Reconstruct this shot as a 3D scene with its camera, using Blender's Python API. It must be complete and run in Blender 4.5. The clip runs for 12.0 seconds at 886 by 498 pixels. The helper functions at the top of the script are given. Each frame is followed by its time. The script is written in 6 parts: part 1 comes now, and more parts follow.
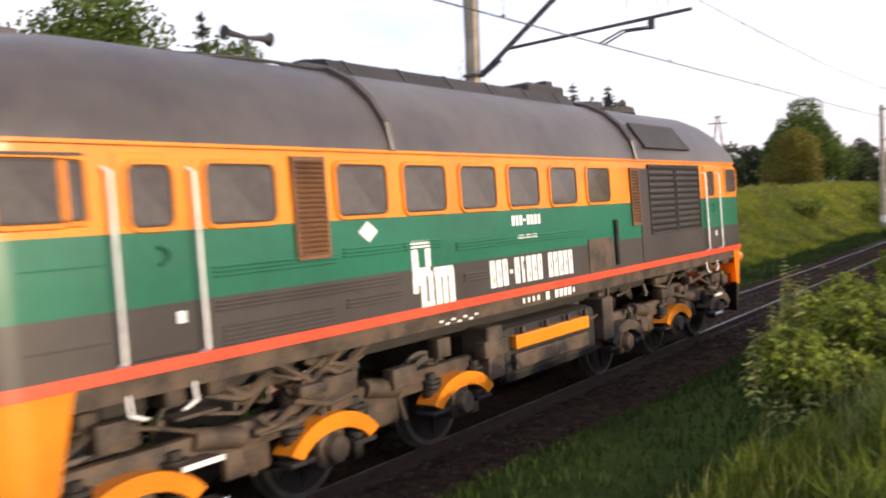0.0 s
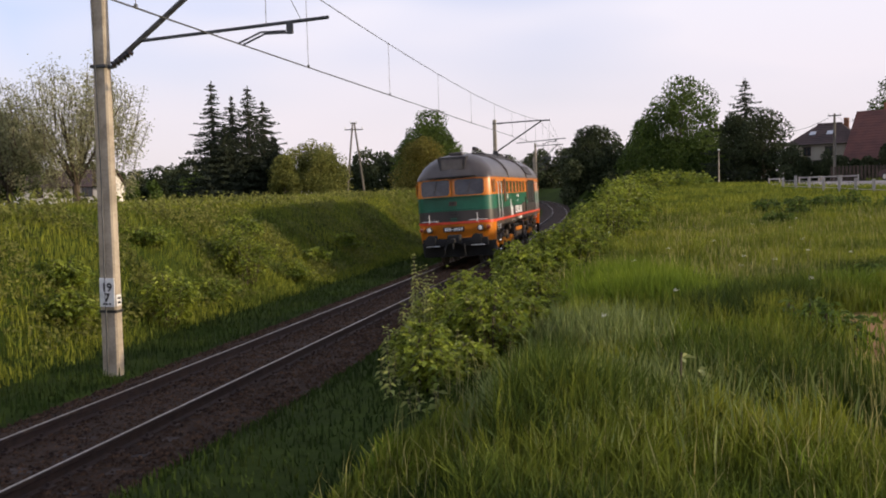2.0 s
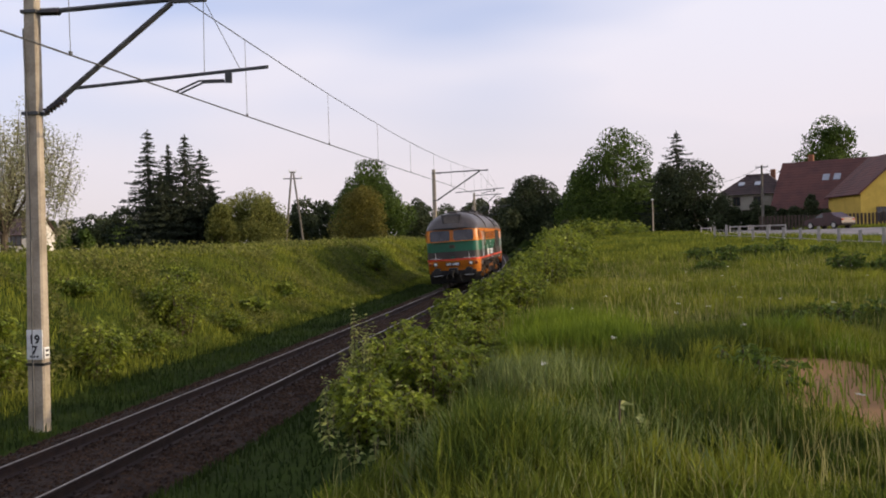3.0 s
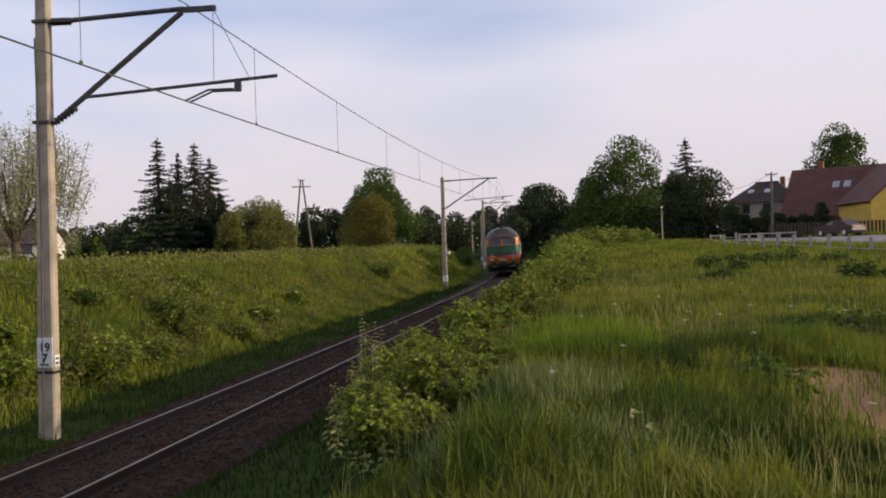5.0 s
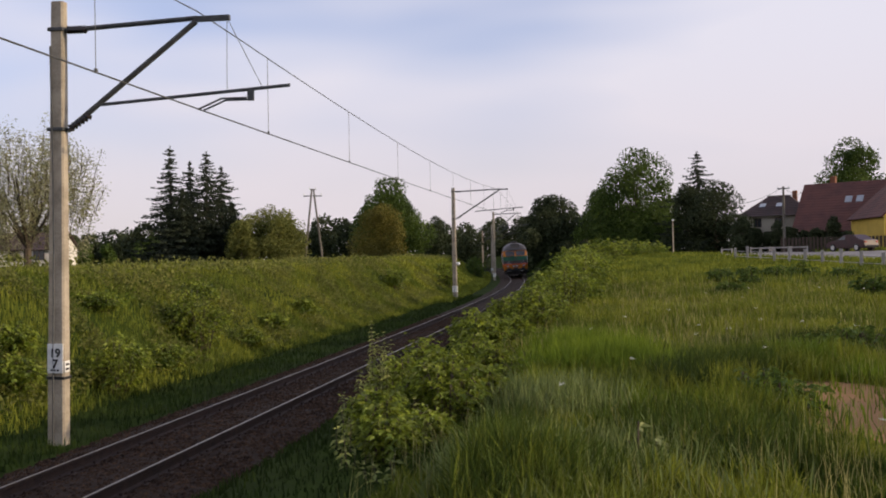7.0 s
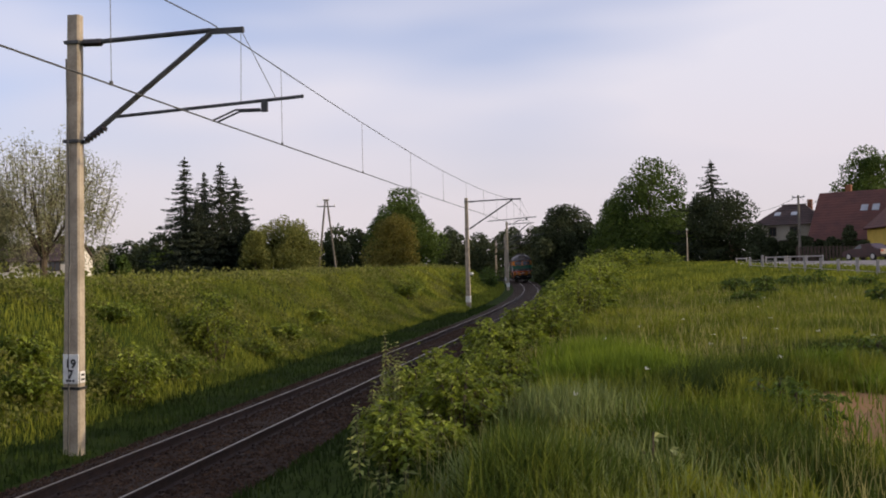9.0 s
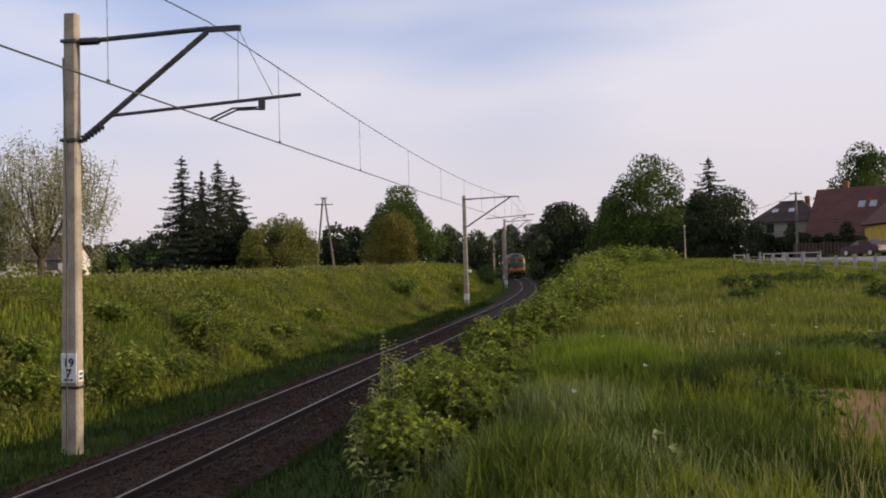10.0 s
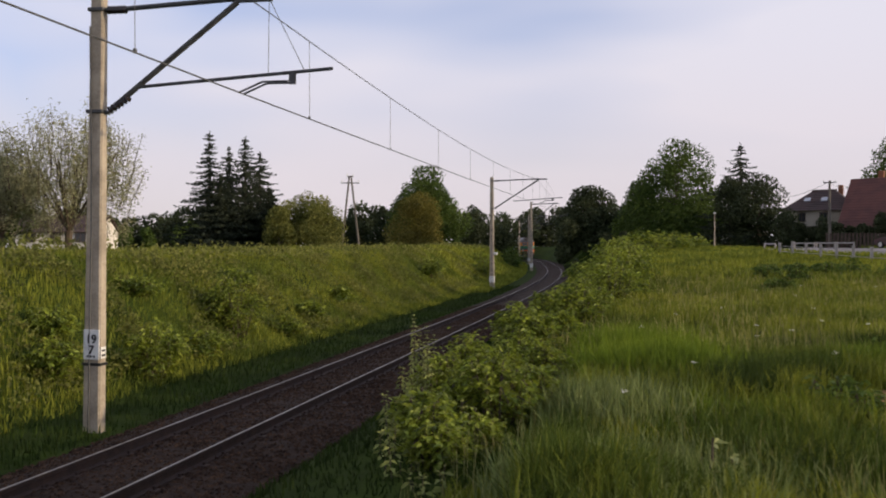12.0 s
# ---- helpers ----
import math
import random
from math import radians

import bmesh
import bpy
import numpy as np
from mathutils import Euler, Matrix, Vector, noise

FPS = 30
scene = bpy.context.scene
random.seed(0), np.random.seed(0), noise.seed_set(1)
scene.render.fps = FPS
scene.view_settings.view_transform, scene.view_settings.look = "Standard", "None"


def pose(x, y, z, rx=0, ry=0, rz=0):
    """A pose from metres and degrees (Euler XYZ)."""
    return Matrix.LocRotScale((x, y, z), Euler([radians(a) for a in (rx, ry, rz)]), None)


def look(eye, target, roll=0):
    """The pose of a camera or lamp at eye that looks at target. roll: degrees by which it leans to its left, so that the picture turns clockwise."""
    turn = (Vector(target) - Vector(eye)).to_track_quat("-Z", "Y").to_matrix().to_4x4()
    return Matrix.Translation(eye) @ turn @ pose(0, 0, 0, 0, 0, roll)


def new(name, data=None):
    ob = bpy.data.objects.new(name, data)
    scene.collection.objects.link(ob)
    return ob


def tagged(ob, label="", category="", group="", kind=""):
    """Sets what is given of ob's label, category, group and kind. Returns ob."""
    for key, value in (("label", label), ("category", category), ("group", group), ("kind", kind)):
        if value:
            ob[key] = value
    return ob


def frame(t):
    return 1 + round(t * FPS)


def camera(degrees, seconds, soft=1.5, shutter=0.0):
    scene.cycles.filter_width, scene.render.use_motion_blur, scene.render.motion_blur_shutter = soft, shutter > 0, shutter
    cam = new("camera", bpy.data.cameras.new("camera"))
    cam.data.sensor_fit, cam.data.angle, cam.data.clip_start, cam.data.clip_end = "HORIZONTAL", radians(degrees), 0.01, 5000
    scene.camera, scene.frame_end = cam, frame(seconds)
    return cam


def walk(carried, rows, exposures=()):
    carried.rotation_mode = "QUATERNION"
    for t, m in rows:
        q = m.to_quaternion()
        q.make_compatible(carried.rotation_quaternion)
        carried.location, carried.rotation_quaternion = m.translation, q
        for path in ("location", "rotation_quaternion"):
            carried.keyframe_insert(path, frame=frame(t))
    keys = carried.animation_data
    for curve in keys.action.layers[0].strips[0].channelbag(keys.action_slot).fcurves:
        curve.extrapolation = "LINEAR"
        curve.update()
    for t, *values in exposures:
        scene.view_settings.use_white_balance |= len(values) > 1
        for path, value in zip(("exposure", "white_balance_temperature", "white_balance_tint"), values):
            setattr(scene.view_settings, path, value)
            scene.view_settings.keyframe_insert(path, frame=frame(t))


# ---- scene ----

# ---- camera and its walk ----
EYE = (0.0, 0.0, 2.79)
cam = camera(53.4, 12.0, soft=1.9, shutter=0.25)
TURNS = [
    (0.0, 35.96, -2.88, -2.63),
    (0.2, 30.37, -2.18, -3.77),
    (0.4, 23.62, -2.46, -3.94),
    (0.5, 21.26, -2.47, -3.11),
    (0.6, 19.77, -2.24, -2.72),
    (0.8, 17.08, -1.81, -2.10),
    (1.0, 15.01, -1.76, -2.36),
    (1.5, 12.13, -1.96, -2.61),
    (2.0, 12.88, -3.65, -1.74),
    (2.5, 10.03, -2.19, -2.73),
    (3.0, 8.86, -0.59, -1.76),
    (5.0, 9.41, -0.06, -1.82),
    (5.5, 9.86, -0.26, -1.97),
    (6.0, 9.87, -0.28, -2.13),
    (6.5, 9.79, 0.33, -1.08),
    (7.0, 10.05, 0.64, -1.18),
    (9.0, 10.90, 1.31, -1.33),
    (9.5, 10.74, 0.77, -1.67),
    (10.0, 10.77, 1.16, -1.53),
    (10.5, 10.56, 1.19, -1.44),
    (11.0, 10.38, 1.10, -1.28),
    (11.5, 10.61, 0.86, -1.10),
    (12.0, 12.36, -0.07, -0.14)
]


STEP = Vector((-0.236, 0.472, 0.046))  # the short step taken at the end


def aim(yaw, pitch, roll, moved=0.0):
    """Camera pose at the eye: yaw to the left of +y, pitch up, roll, in degrees."""
    a, p = radians(yaw), radians(pitch)
    way = Vector((-math.sin(a) * math.cos(p), math.cos(a) * math.cos(p), math.sin(p)))
    eye = Vector(EYE) + STEP * moved
    return look(eye, eye + way, roll)


walk(cam, [(t, aim(a, p, r, max(0.0, t - 11.6) / 0.4)) for t, a, p, r in TURNS],
     exposures=[(0.0, 0.62), (0.3, 0.50), (0.6, 0.36), (1.0, 0.22), (1.5, 0.14), (2.0, 0.14), (2.5, 0.17), (3.1, 0.03), (5.0, -0.08), (12.0, -0.10)])

# ---- world, sun, exposure ----
SUN_AZ, SUN_EL = radians(91), radians(13)
SUN_DIR = Vector((math.sin(SUN_AZ) * math.cos(SUN_EL), math.cos(SUN_AZ) * math.cos(SUN_EL), math.sin(SUN_EL)))
world = bpy.data.worlds.new("world")
scene.world = world
world.use_nodes = True
wn, wl = world.node_tree.nodes, world.node_tree.links
sky = wn.new("ShaderNodeTexSky")
sky.sky_type, sky.sun_disc = "NISHITA", False
sky.sun_elevation, sky.sun_rotation = SUN_EL, SUN_AZ
sky.air_density, sky.dust_density, sky.ozone_density = 1.0, 1.5, 1.5
tc = wn.new("ShaderNodeTexCoord")
stretch = wn.new("ShaderNodeMapping")
stretch.inputs["Scale"].default_value = (1.0, 1.6, 4.5)
stretch.inputs["Rotation"].default_value = (0.1, 0.12, 0.5)
cloud = wn.new("ShaderNodeTexNoise")
cloud.inputs["Scale"].default_value, cloud.inputs["Detail"].default_value = 1.1, 3
cloud.inputs["Roughness"].default_value = 0.5
ramp = wn.new("ShaderNodeValToRGB")
ramp.color_ramp.elements[0].position, ramp.color_ramp.elements[1].position = 0.40, 0.62
ramp.color_ramp.elements[0].color = (0.15, 0.15, 0.15, 1)
ramp.color_ramp.elements[1].color = (0.95, 0.95, 0.95, 1)
mix = wn.new("ShaderNodeMix")
mix.data_type = "RGBA"
mix.inputs["B"].default_value = (8.7, 8.4, 9.35, 1)
bg = wn["Background"]
bg.inputs["Strength"].default_value = 0.1
wl.new(tc.outputs["Generated"], stretch.inputs["Vector"])
wl.new(stretch.outputs["Vector"], cloud.inputs["Vector"])
wl.new(cloud.outputs["Fac"], ramp.inputs["Fac"])
# thin white haze over the western sky, opposite the low sun
parts = wn.new("ShaderNodeSeparateXYZ")
haze = wn.new("ShaderNodeMapRange")
haze.interpolation_type = "SMOOTHSTEP"
haze.inputs["From Min"].default_value, haze.inputs["From Max"].default_value = -0.45, -0.85
veil = wn.new("ShaderNodeMath")
veil.operation = "MAXIMUM"
wl.new(tc.outputs["Generated"], parts.inputs["Vector"])
wl.new(parts.outputs["X"], haze.inputs["Value"])
wl.new(haze.outputs["Result"], veil.inputs[0])
wl.new(ramp.outputs["Color"], veil.inputs[1])
wl.new(veil.outputs[0], mix.inputs["Factor"])
gain = wn.new("ShaderNodeMix")
gain.data_type, gain.blend_type = "RGBA", "MULTIPLY"
gain.inputs["Factor"].default_value, gain.inputs["B"].default_value = 1.0, (1.72, 1.8, 2.45, 1)
wl.new(sky.outputs["Color"], gain.inputs["A"])
wl.new(gain.outputs["Result"], mix.inputs["A"])
# lilac-pink evening haze low over the horizon
low = wn.new("ShaderNodeMapRange")
low.interpolation_type = "SMOOTHSTEP"
low.inputs["From Min"].default_value, low.inputs["From Max"].default_value = 0.27, 0.03
low.inputs["To Max"].default_value = 0.8
warm = wn.new("ShaderNodeMix")
warm.data_type = "RGBA"
warm.inputs["B"].default_value = (8.3, 7.35, 7.75, 1)
wl.new(parts.outputs["Z"], low.inputs["Value"])
wl.new(low.outputs["Result"], warm.inputs["Factor"])
wl.new(mix.outputs["Result"], warm.inputs["A"])
wl.new(warm.outputs["Result"], bg.inputs["Color"])
sun_data = bpy.data.lights.new("sun", "SUN")
sun_data.energy, sun_data.angle, sun_data.color = 3.5, radians(0.6), (1.0, 0.78, 0.52)
sun = new("sun", sun_data)
sun.matrix_world = look(SUN_DIR * 200, (0, 0, 0))


# ---- materials ----
def mat(name, a, b=None, scale=4.0, rough=0.7, metal=0.0, bump=0.0, bump_scale=None, island=0.0, objects=0.0, leaf=0.0, spec=0.5, stretch_z=1.0, coat=0.0):
    """Two noise scales mix the colours a and b; island / objects: how far single pieces differ in lightness; leaf: light passing through."""
    m = bpy.data.materials.new(name)
    m.use_nodes = True
    nt = m.node_tree
    n, l = nt.nodes, nt.links
    p = n["Principled BSDF"]
    b = b or tuple(c * 0.75 for c in a)
    co = n.new("ShaderNodeTexCoord")
    mp = n.new("ShaderNodeMapping")
    mp.inputs["Scale"].default_value = (1, 1, stretch_z)
    l.new(co.outputs["Object"], mp.inputs["Vector"])
    big, fine = n.new("ShaderNodeTexNoise"), n.new("ShaderNodeTexNoise")
    big.inputs["Scale"].default_value, big.inputs["Detail"].default_value = scale, 4
    fine.inputs["Scale"].default_value, fine.inputs["Detail"].default_value = scale * 9, 3
    for k in (big, fine):
        l.new(mp.outputs["Vector"], k.inputs["Vector"])
    add = n.new("ShaderNodeMath")
    add.operation = "MULTIPLY_ADD"
    add.inputs[1].default_value = 0.4
    l.new(fine.outputs["Fac"], add.inputs[0])
    l.new(big.outputs["Fac"], add.inputs[2])
    r = n.new("ShaderNodeValToRGB")
    r.color_ramp.elements[0].position, r.color_ramp.elements[1].position = 0.56, 0.86
    r.color_ramp.elements[0].color, r.color_ramp.elements[1].color = (*a, 1), (*b, 1)
    l.new(add.outputs[0], r.inputs["Fac"])
    col = r.outputs["Color"]
    amount = island or objects
    if amount:
        hs = n.new("ShaderNodeHueSaturation")
        rng = n.new("ShaderNodeMapRange")
        rng.inputs["To Min"].default_value, rng.inputs["To Max"].default_value = 1 - amount, 1 + amount
        if island:
            src = n.new("ShaderNodeNewGeometry").outputs["Random Per Island"]
        else:
            src = n.new("ShaderNodeObjectInfo").outputs["Random"]
        l.new(src, rng.inputs["Value"])
        l.new(rng.outputs["Result"], hs.inputs["Value"])
        l.new(col, hs.inputs["Color"])
        col = hs.outputs["Color"]
    l.new(col, p.inputs["Base Color"])
    p.inputs["Roughness"].default_value, p.inputs["Metallic"].default_value = rough, metal
    p.inputs["Specular IOR Level"].default_value = spec
    p.inputs["Coat Weight"].default_value = coat
    if bump:
        bp = n.new("ShaderNodeBump")
        bp.inputs["Strength"].default_value, bp.inputs["Distance"].default_value = bump, 0.02
        if bump_scale:
            fine2 = n.new("ShaderNodeTexNoise")
            fine2.inputs["Scale"].default_value, fine2.inputs["Detail"].default_value = bump_scale, 4
            l.new(mp.outputs["Vector"], fine2.inputs["Vector"])
            l.new(fine2.outputs["Fac"], bp.inputs["Height"])
        else:
            l.new(fine.outputs["Fac"], bp.inputs["Height"])
        l.new(bp.outputs["Normal"], p.inputs["Normal"])
    if leaf:
        tr = n.new("ShaderNodeBsdfTranslucent")
        ms = n.new("ShaderNodeMixShader")
        ms.inputs["Fac"].default_value = leaf
        l.new(col, tr.inputs["Color"])
        l.new(p.outputs["BSDF"], ms.inputs[1])
        l.new(tr.outputs["BSDF"], ms.inputs[2])
        l.new(ms.outputs["Shader"], n["Material Output"].inputs["Surface"])
    return m


M = {
    "ground": mat("soil and low grass", (0.038, 0.058, 0.009), (0.022, 0.034, 0.007), 0.6, 1.0, bump=0.5, bump_scale=14, spec=0.05),
    "bare": mat("dry trodden earth", (0.27, 0.19, 0.11), (0.18, 0.13, 0.07), 1.8, 0.95, bump=0.5, bump_scale=30, spec=0.15),
    "ballast": mat("brown ballast", (0.044, 0.025, 0.014), (0.020, 0.0115, 0.0065), 6, 0.95, bump=1.0, bump_scale=22, spec=0.2),
    "stone": mat("ballast stone", (0.066, 0.038, 0.021), (0.026, 0.0145, 0.009), 6, 0.95, island=0.6, spec=0.2),
    "sleeper": mat("weathered sleeper", (0.034, 0.021, 0.014), (0.018, 0.012, 0.009), 5, 1.0, bump=0.5, objects=0.3),
    "rail": mat("rusty rail web", (0.06, 0.034, 0.022), (0.035, 0.021, 0.015), 9, 0.7, 0.2, bump=0.2),
    "railtop": mat("worn bright railhead", (0.42, 0.37, 0.31), (0.30, 0.26, 0.22), 8, 0.42, 0.9),
    "concrete": mat("weathered concrete", (0.43, 0.37, 0.28), (0.28, 0.24, 0.18), 3, 0.9, bump=0.35, bump_scale=25, spec=0.3),
    "steel": mat("dull grey painted steel", (0.085, 0.088, 0.088), (0.05, 0.05, 0.05), 8, 0.6, 0.3, bump=0.1),
    "wire": mat("dark copper wire", (0.10, 0.10, 0.095), (0.07, 0.07, 0.065), 8, 0.55, 0.4),
    "insulator": mat("dark glazed insulator", (0.03, 0.022, 0.02), (0.02, 0.016, 0.014), 9, 0.25),
    "white": mat("white enamel", (0.78, 0.78, 0.74), (0.62, 0.61, 0.57), 6, 0.5),
    "black": mat("black paint", (0.02, 0.02, 0.02), (0.012, 0.012, 0.012), 6, 0.5),
    "grass": mat("meadow grass", (0.215, 0.237, 0.024), (0.08, 0.112, 0.015), 0.35, 0.75, island=0.35, leaf=0.35, spec=0.2),
    # brighter meadow grass copy, with the bank's sunlight put into the colour
    "grass_sunlit": mat("bank grass with sunlight in its colour", (0.235, 0.255, 0.03), (0.115, 0.15, 0.02), 0.35, 0.75, island=0.35, leaf=0.35, spec=0.2),
    "grass_mid": mat("shaded deep green grass", (0.075, 0.11, 0.014), (0.034, 0.056, 0.009), 0.5, 0.75, island=0.35, leaf=0.35, spec=0.2),
    "grass_lime": mat("fresh lime-green grass", (0.185, 0.25, 0.020), (0.11, 0.165, 0.015), 0.6, 0.75, island=0.3, leaf=0.4, spec=0.2),
    "grass_dry": mat("seeding grass stems", (0.34, 0.31, 0.12), (0.22, 0.22, 0.07), 0.5, 0.8, island=0.35, leaf=0.3, spec=0.2),
    # much darker grass copy: the cutting's shade is put into the colour
    "grass_shade": mat("bank grass with shade in its colour", (0.034, 0.058, 0.008), (0.021, 0.037, 0.006), 0.4, 0.8, island=0.35, leaf=0.3, spec=0.2),
    "shrub": mat("shrub leaves", (0.235, 0.275, 0.028), (0.10, 0.145, 0.018), 1.2, 0.5, island=0.55, leaf=0.4, spec=0.35),
    "shrub_pale": mat("pale downy leaves", (0.31, 0.33, 0.10), (0.17, 0.21, 0.055), 1.2, 0.6, island=0.35, leaf=0.35, spec=0.3),
    "leaf_green": mat("broadleaf crown", (0.095, 0.14, 0.022), (0.05, 0.085, 0.016), 0.25, 0.65, island=0.4, leaf=0.35, spec=0.25),
    # dark crown colour lightened: distance haze is put into it
    "leaf_dark": mat("dark crown", (0.058, 0.072, 0.03), (0.038, 0.052, 0.022), 0.25, 0.7, island=0.4, leaf=0.25, spec=0.2),
    "leaf_olive": mat("olive willow crown", (0.20, 0.175, 0.035), (0.13, 0.12, 0.025), 0.25, 0.7, island=0.35, leaf=0.35, spec=0.2),
    "leaf_pale": mat("pale spring crown", (0.19, 0.20, 0.07), (0.12, 0.135, 0.045), 0.25, 0.7, island=0.4, leaf=0.4, spec=0.2),
    "leaf_lime": mat("yellow-green hedge crown", (0.20, 0.205, 0.05), (0.12, 0.135, 0.032), 0.25, 0.7, island=0.4, leaf=0.4, spec=0.2),
    "leaf_willow": mat("grey-green willow leaves", (0.36, 0.35, 0.19), (0.22, 0.23, 0.11), 0.25, 0.6, island=0.4, leaf=0.4, spec=0.3),
    "burdock": mat("broad pale weed leaf", (0.40, 0.42, 0.17), (0.28, 0.31, 0.11), 6, 0.6, island=0.25, leaf=0.35, spec=0.3),
    "grass_pale": mat("pale bluish meadow grass", (0.215, 0.255, 0.075), (0.115, 0.155, 0.04), 0.5, 0.6, island=0.4, leaf=0.35, spec=0.35),
    "needle": mat("dark spruce needles", (0.042, 0.052, 0.028), (0.024, 0.033, 0.018), 0.5, 0.75, island=0.4, leaf=0.1, spec=0.2),
    "bark": mat("grey brown bark", (0.10, 0.075, 0.05), (0.06, 0.045, 0.03), 5, 0.9, bump=0.6, stretch_z=0.3),
    "blossom": mat("white umbel", (0.75, 0.74, 0.66), (0.6, 0.6, 0.5), 5, 0.8, island=0.15),
    "wood": mat("grey weathered pole", (0.17, 0.15, 0.12), (0.10, 0.09, 0.07), 4, 0.9, bump=0.3, stretch_z=0.2),
}


# ---- tools ----
def link(name, bm, material, smooth=False):
    me = bpy.data.meshes.new(name)
    bm.normal_update()
    bm.to_mesh(me)
    bm.free()
    for mt in (material if isinstance(material, (list, tuple)) else [material]):
        me.materials.append(mt)
    if smooth:
        me.shade_smooth()
        me.set_sharp_from_angle(angle=radians(40))
    return new(name, me)


def part(name, bm, material, parent, label="", smooth=False):
    ob = link(name, bm, material, smooth)
    ob.parent = parent
    return tagged(ob, label)


def raw(name, verts, faces, material, smooth=False):
    me = bpy.data.meshes.new(name)
    me.from_pydata(verts, [], faces)
    me.materials.append(material)
    if smooth:
        me.shade_smooth()
    return new(name, me)


def box(bm, c, size, turn=None, bevel=0.0):
    r = bmesh.ops.create_cube(bm, size=1.0)
    vs = r["verts"]
    m = Matrix.Translation(c) @ (turn or Matrix()).to_4x4() @ Matrix.Diagonal((*size, 1))
    bmesh.ops.transform(bm, matrix=m, verts=vs)
    if bevel:
        es = list({e for v in vs for e in v.link_edges})
        bmesh.ops.bevel(bm, geom=es, offset=bevel, segments=2, affect="EDGES", profile=0.5)
    return bm


def rod(bm, a, b, r, r2=None, n=8):
    a, b = Vector(a), Vector(b)
    d = b - a
    m = Matrix.Translation((a + b) / 2) @ d.to_track_quat("Z", "Y").to_matrix().to_4x4()
    bmesh.ops.create_cone(bm, cap_ends=True, segments=n, radius1=r, radius2=r if r2 is None else r2, depth=d.length, matrix=m)
    return bm


def bent(bm, pts, r, n=6):
    for a, b in zip(pts, pts[1:]):
        rod(bm, a, b, r, n=n)
    return bm


def B():
    return bmesh.new()


# ---- the lie of the land ----
TRACK_X, CANT = -6.87, 2.2
BENDS = ((-120, 0.0), (46, 0.0), (58, 0.0020), (104, 0.0020), (112, 0.0009), (156, 0.0009), (172, 0.006), (230, 0.006), (245, 0.0), (420, 0.0))
_S = np.arange(-120.0, 420.0, 0.5)
_K = np.interp(_S, [b[0] for b in BENDS], [b[1] for b in BENDS])
_TH = np.cumsum(_K) * 0.5
_I0 = int(np.argmin(abs(_S)))
_X = np.concatenate([[0], np.cumsum(-np.sin((_TH[1:] + _TH[:-1]) / 2) * 0.5)])
_Y = np.concatenate([[0], np.cumsum(np.cos((_TH[1:] + _TH[:-1]) / 2) * 0.5)])
_X += TRACK_X - _X[_I0]
_Y -= _Y[_I0]


_Z = np.interp(_S, [-120, 34, 48, 64, 80, 110, 140, 170, 420], [0, 0, 0.04, 0.12, 0.2, 0.32, 0.5, 0.6, 1.2])
LINE = [tuple(float(q) for q in row) for row in zip(_X, _Y, _TH, _Z)]
_GY = np.arange(-310.0, 1620.0, 0.5)
_GS = np.interp(_GY, _Y, _S) + np.where(_GY < _Y[0], _GY - _Y[0], 0) + np.where(_GY > _Y[-1], _GY - _Y[-1], 0)
_GX = np.interp(_GY, _Y, _X) - np.where(_GY > _Y[-1], (_GY - _Y[-1]) * math.tan(_TH[-1]), 0)
BESIDE = [(float(a), float(b), math.sin(c), math.cos(c)) for a, b, c in zip(_GX, _GS, np.interp(_GY, _Y, _TH))]


def line(s):
    """Place, heading and height of the track's middle at s."""
    k = min(max((s + 120.0) * 2, 0.0), len(LINE) - 1.001)
    i = int(k)
    t, a, b = k - i, LINE[i], LINE[i + 1]
    return [p + (q - p) * t for p, q in zip(a, b)]


def rail_z(s):
    return line(s)[3]


def on_track(s, o=0.0, z=0.0):
    """Place at s metres along the track, o to its right, z over the railhead."""
    x, y, th, h = line(s)
    return Vector((x + o * math.cos(th), y + o * math.sin(th), h + z))


def s_o(x, y):
    """Way along the track and distance to its right."""
    a, s, sn, cs = BESIDE[min(max(int((y + 310.0) * 2 + 0.5), 0), len(BESIDE) - 1)]
    dx = x - a
    return s - sn * dx, cs * dx


def step(a, b, v):
    t = min(1.0, max(0.0, (v - a) / (b - a)))
    return t * t * (3 - 2 * t)


RISE = [float(q) for q in np.interp(np.arange(0, 1900, 0.5), [0, 14, 30, 50, 62, 80, 110, 200, 600], [1.19, 1.19, 1.4, 1.7, 2.1, 2.62, 2.8, 3.0, 3.6])]


def right_z(x, y):
    """Height of the meadow on the camera's side."""
    far = RISE[min(int(math.hypot(x, y) * 2), len(RISE) - 1)]
    return far + 0.10 * noise.noise((x * 0.13, y * 0.13, 3.0)) + 0.04 * noise.noise((x * 0.5, y * 0.5, 7.0))


def ground_z(x, y):
    s, o = s_o(x, y)
    rz = rail_z(s)
    low = rz - 0.36 + 0.05 * noise.noise((x * 0.4, y * 0.4, 0.5))
    if o < 0:
        top = 2.45 + 0.3 * step(35, 80, s) + 0.18 * noise.noise((x * 0.06, y * 0.06, 1.0)) + 0.08 * noise.noise((x * 0.5, y * 0.5, 2.0))
        wob = 0.6 * noise.noise((s * 0.08, 0.0, 4.0))
        return low + (top - low) * step(-4.0 + wob * 0.4, -9.6 + wob, o)
    wob = 0.16 * noise.noise((s * 0.12, 2.0, 4.0))
    crest = min(6.0, 4.3 + max(0.0, s - 15) * 0.042) + wob
    return low + (right_z(x, y) - low) * step(2.1 + wob * 0.3, crest, o)


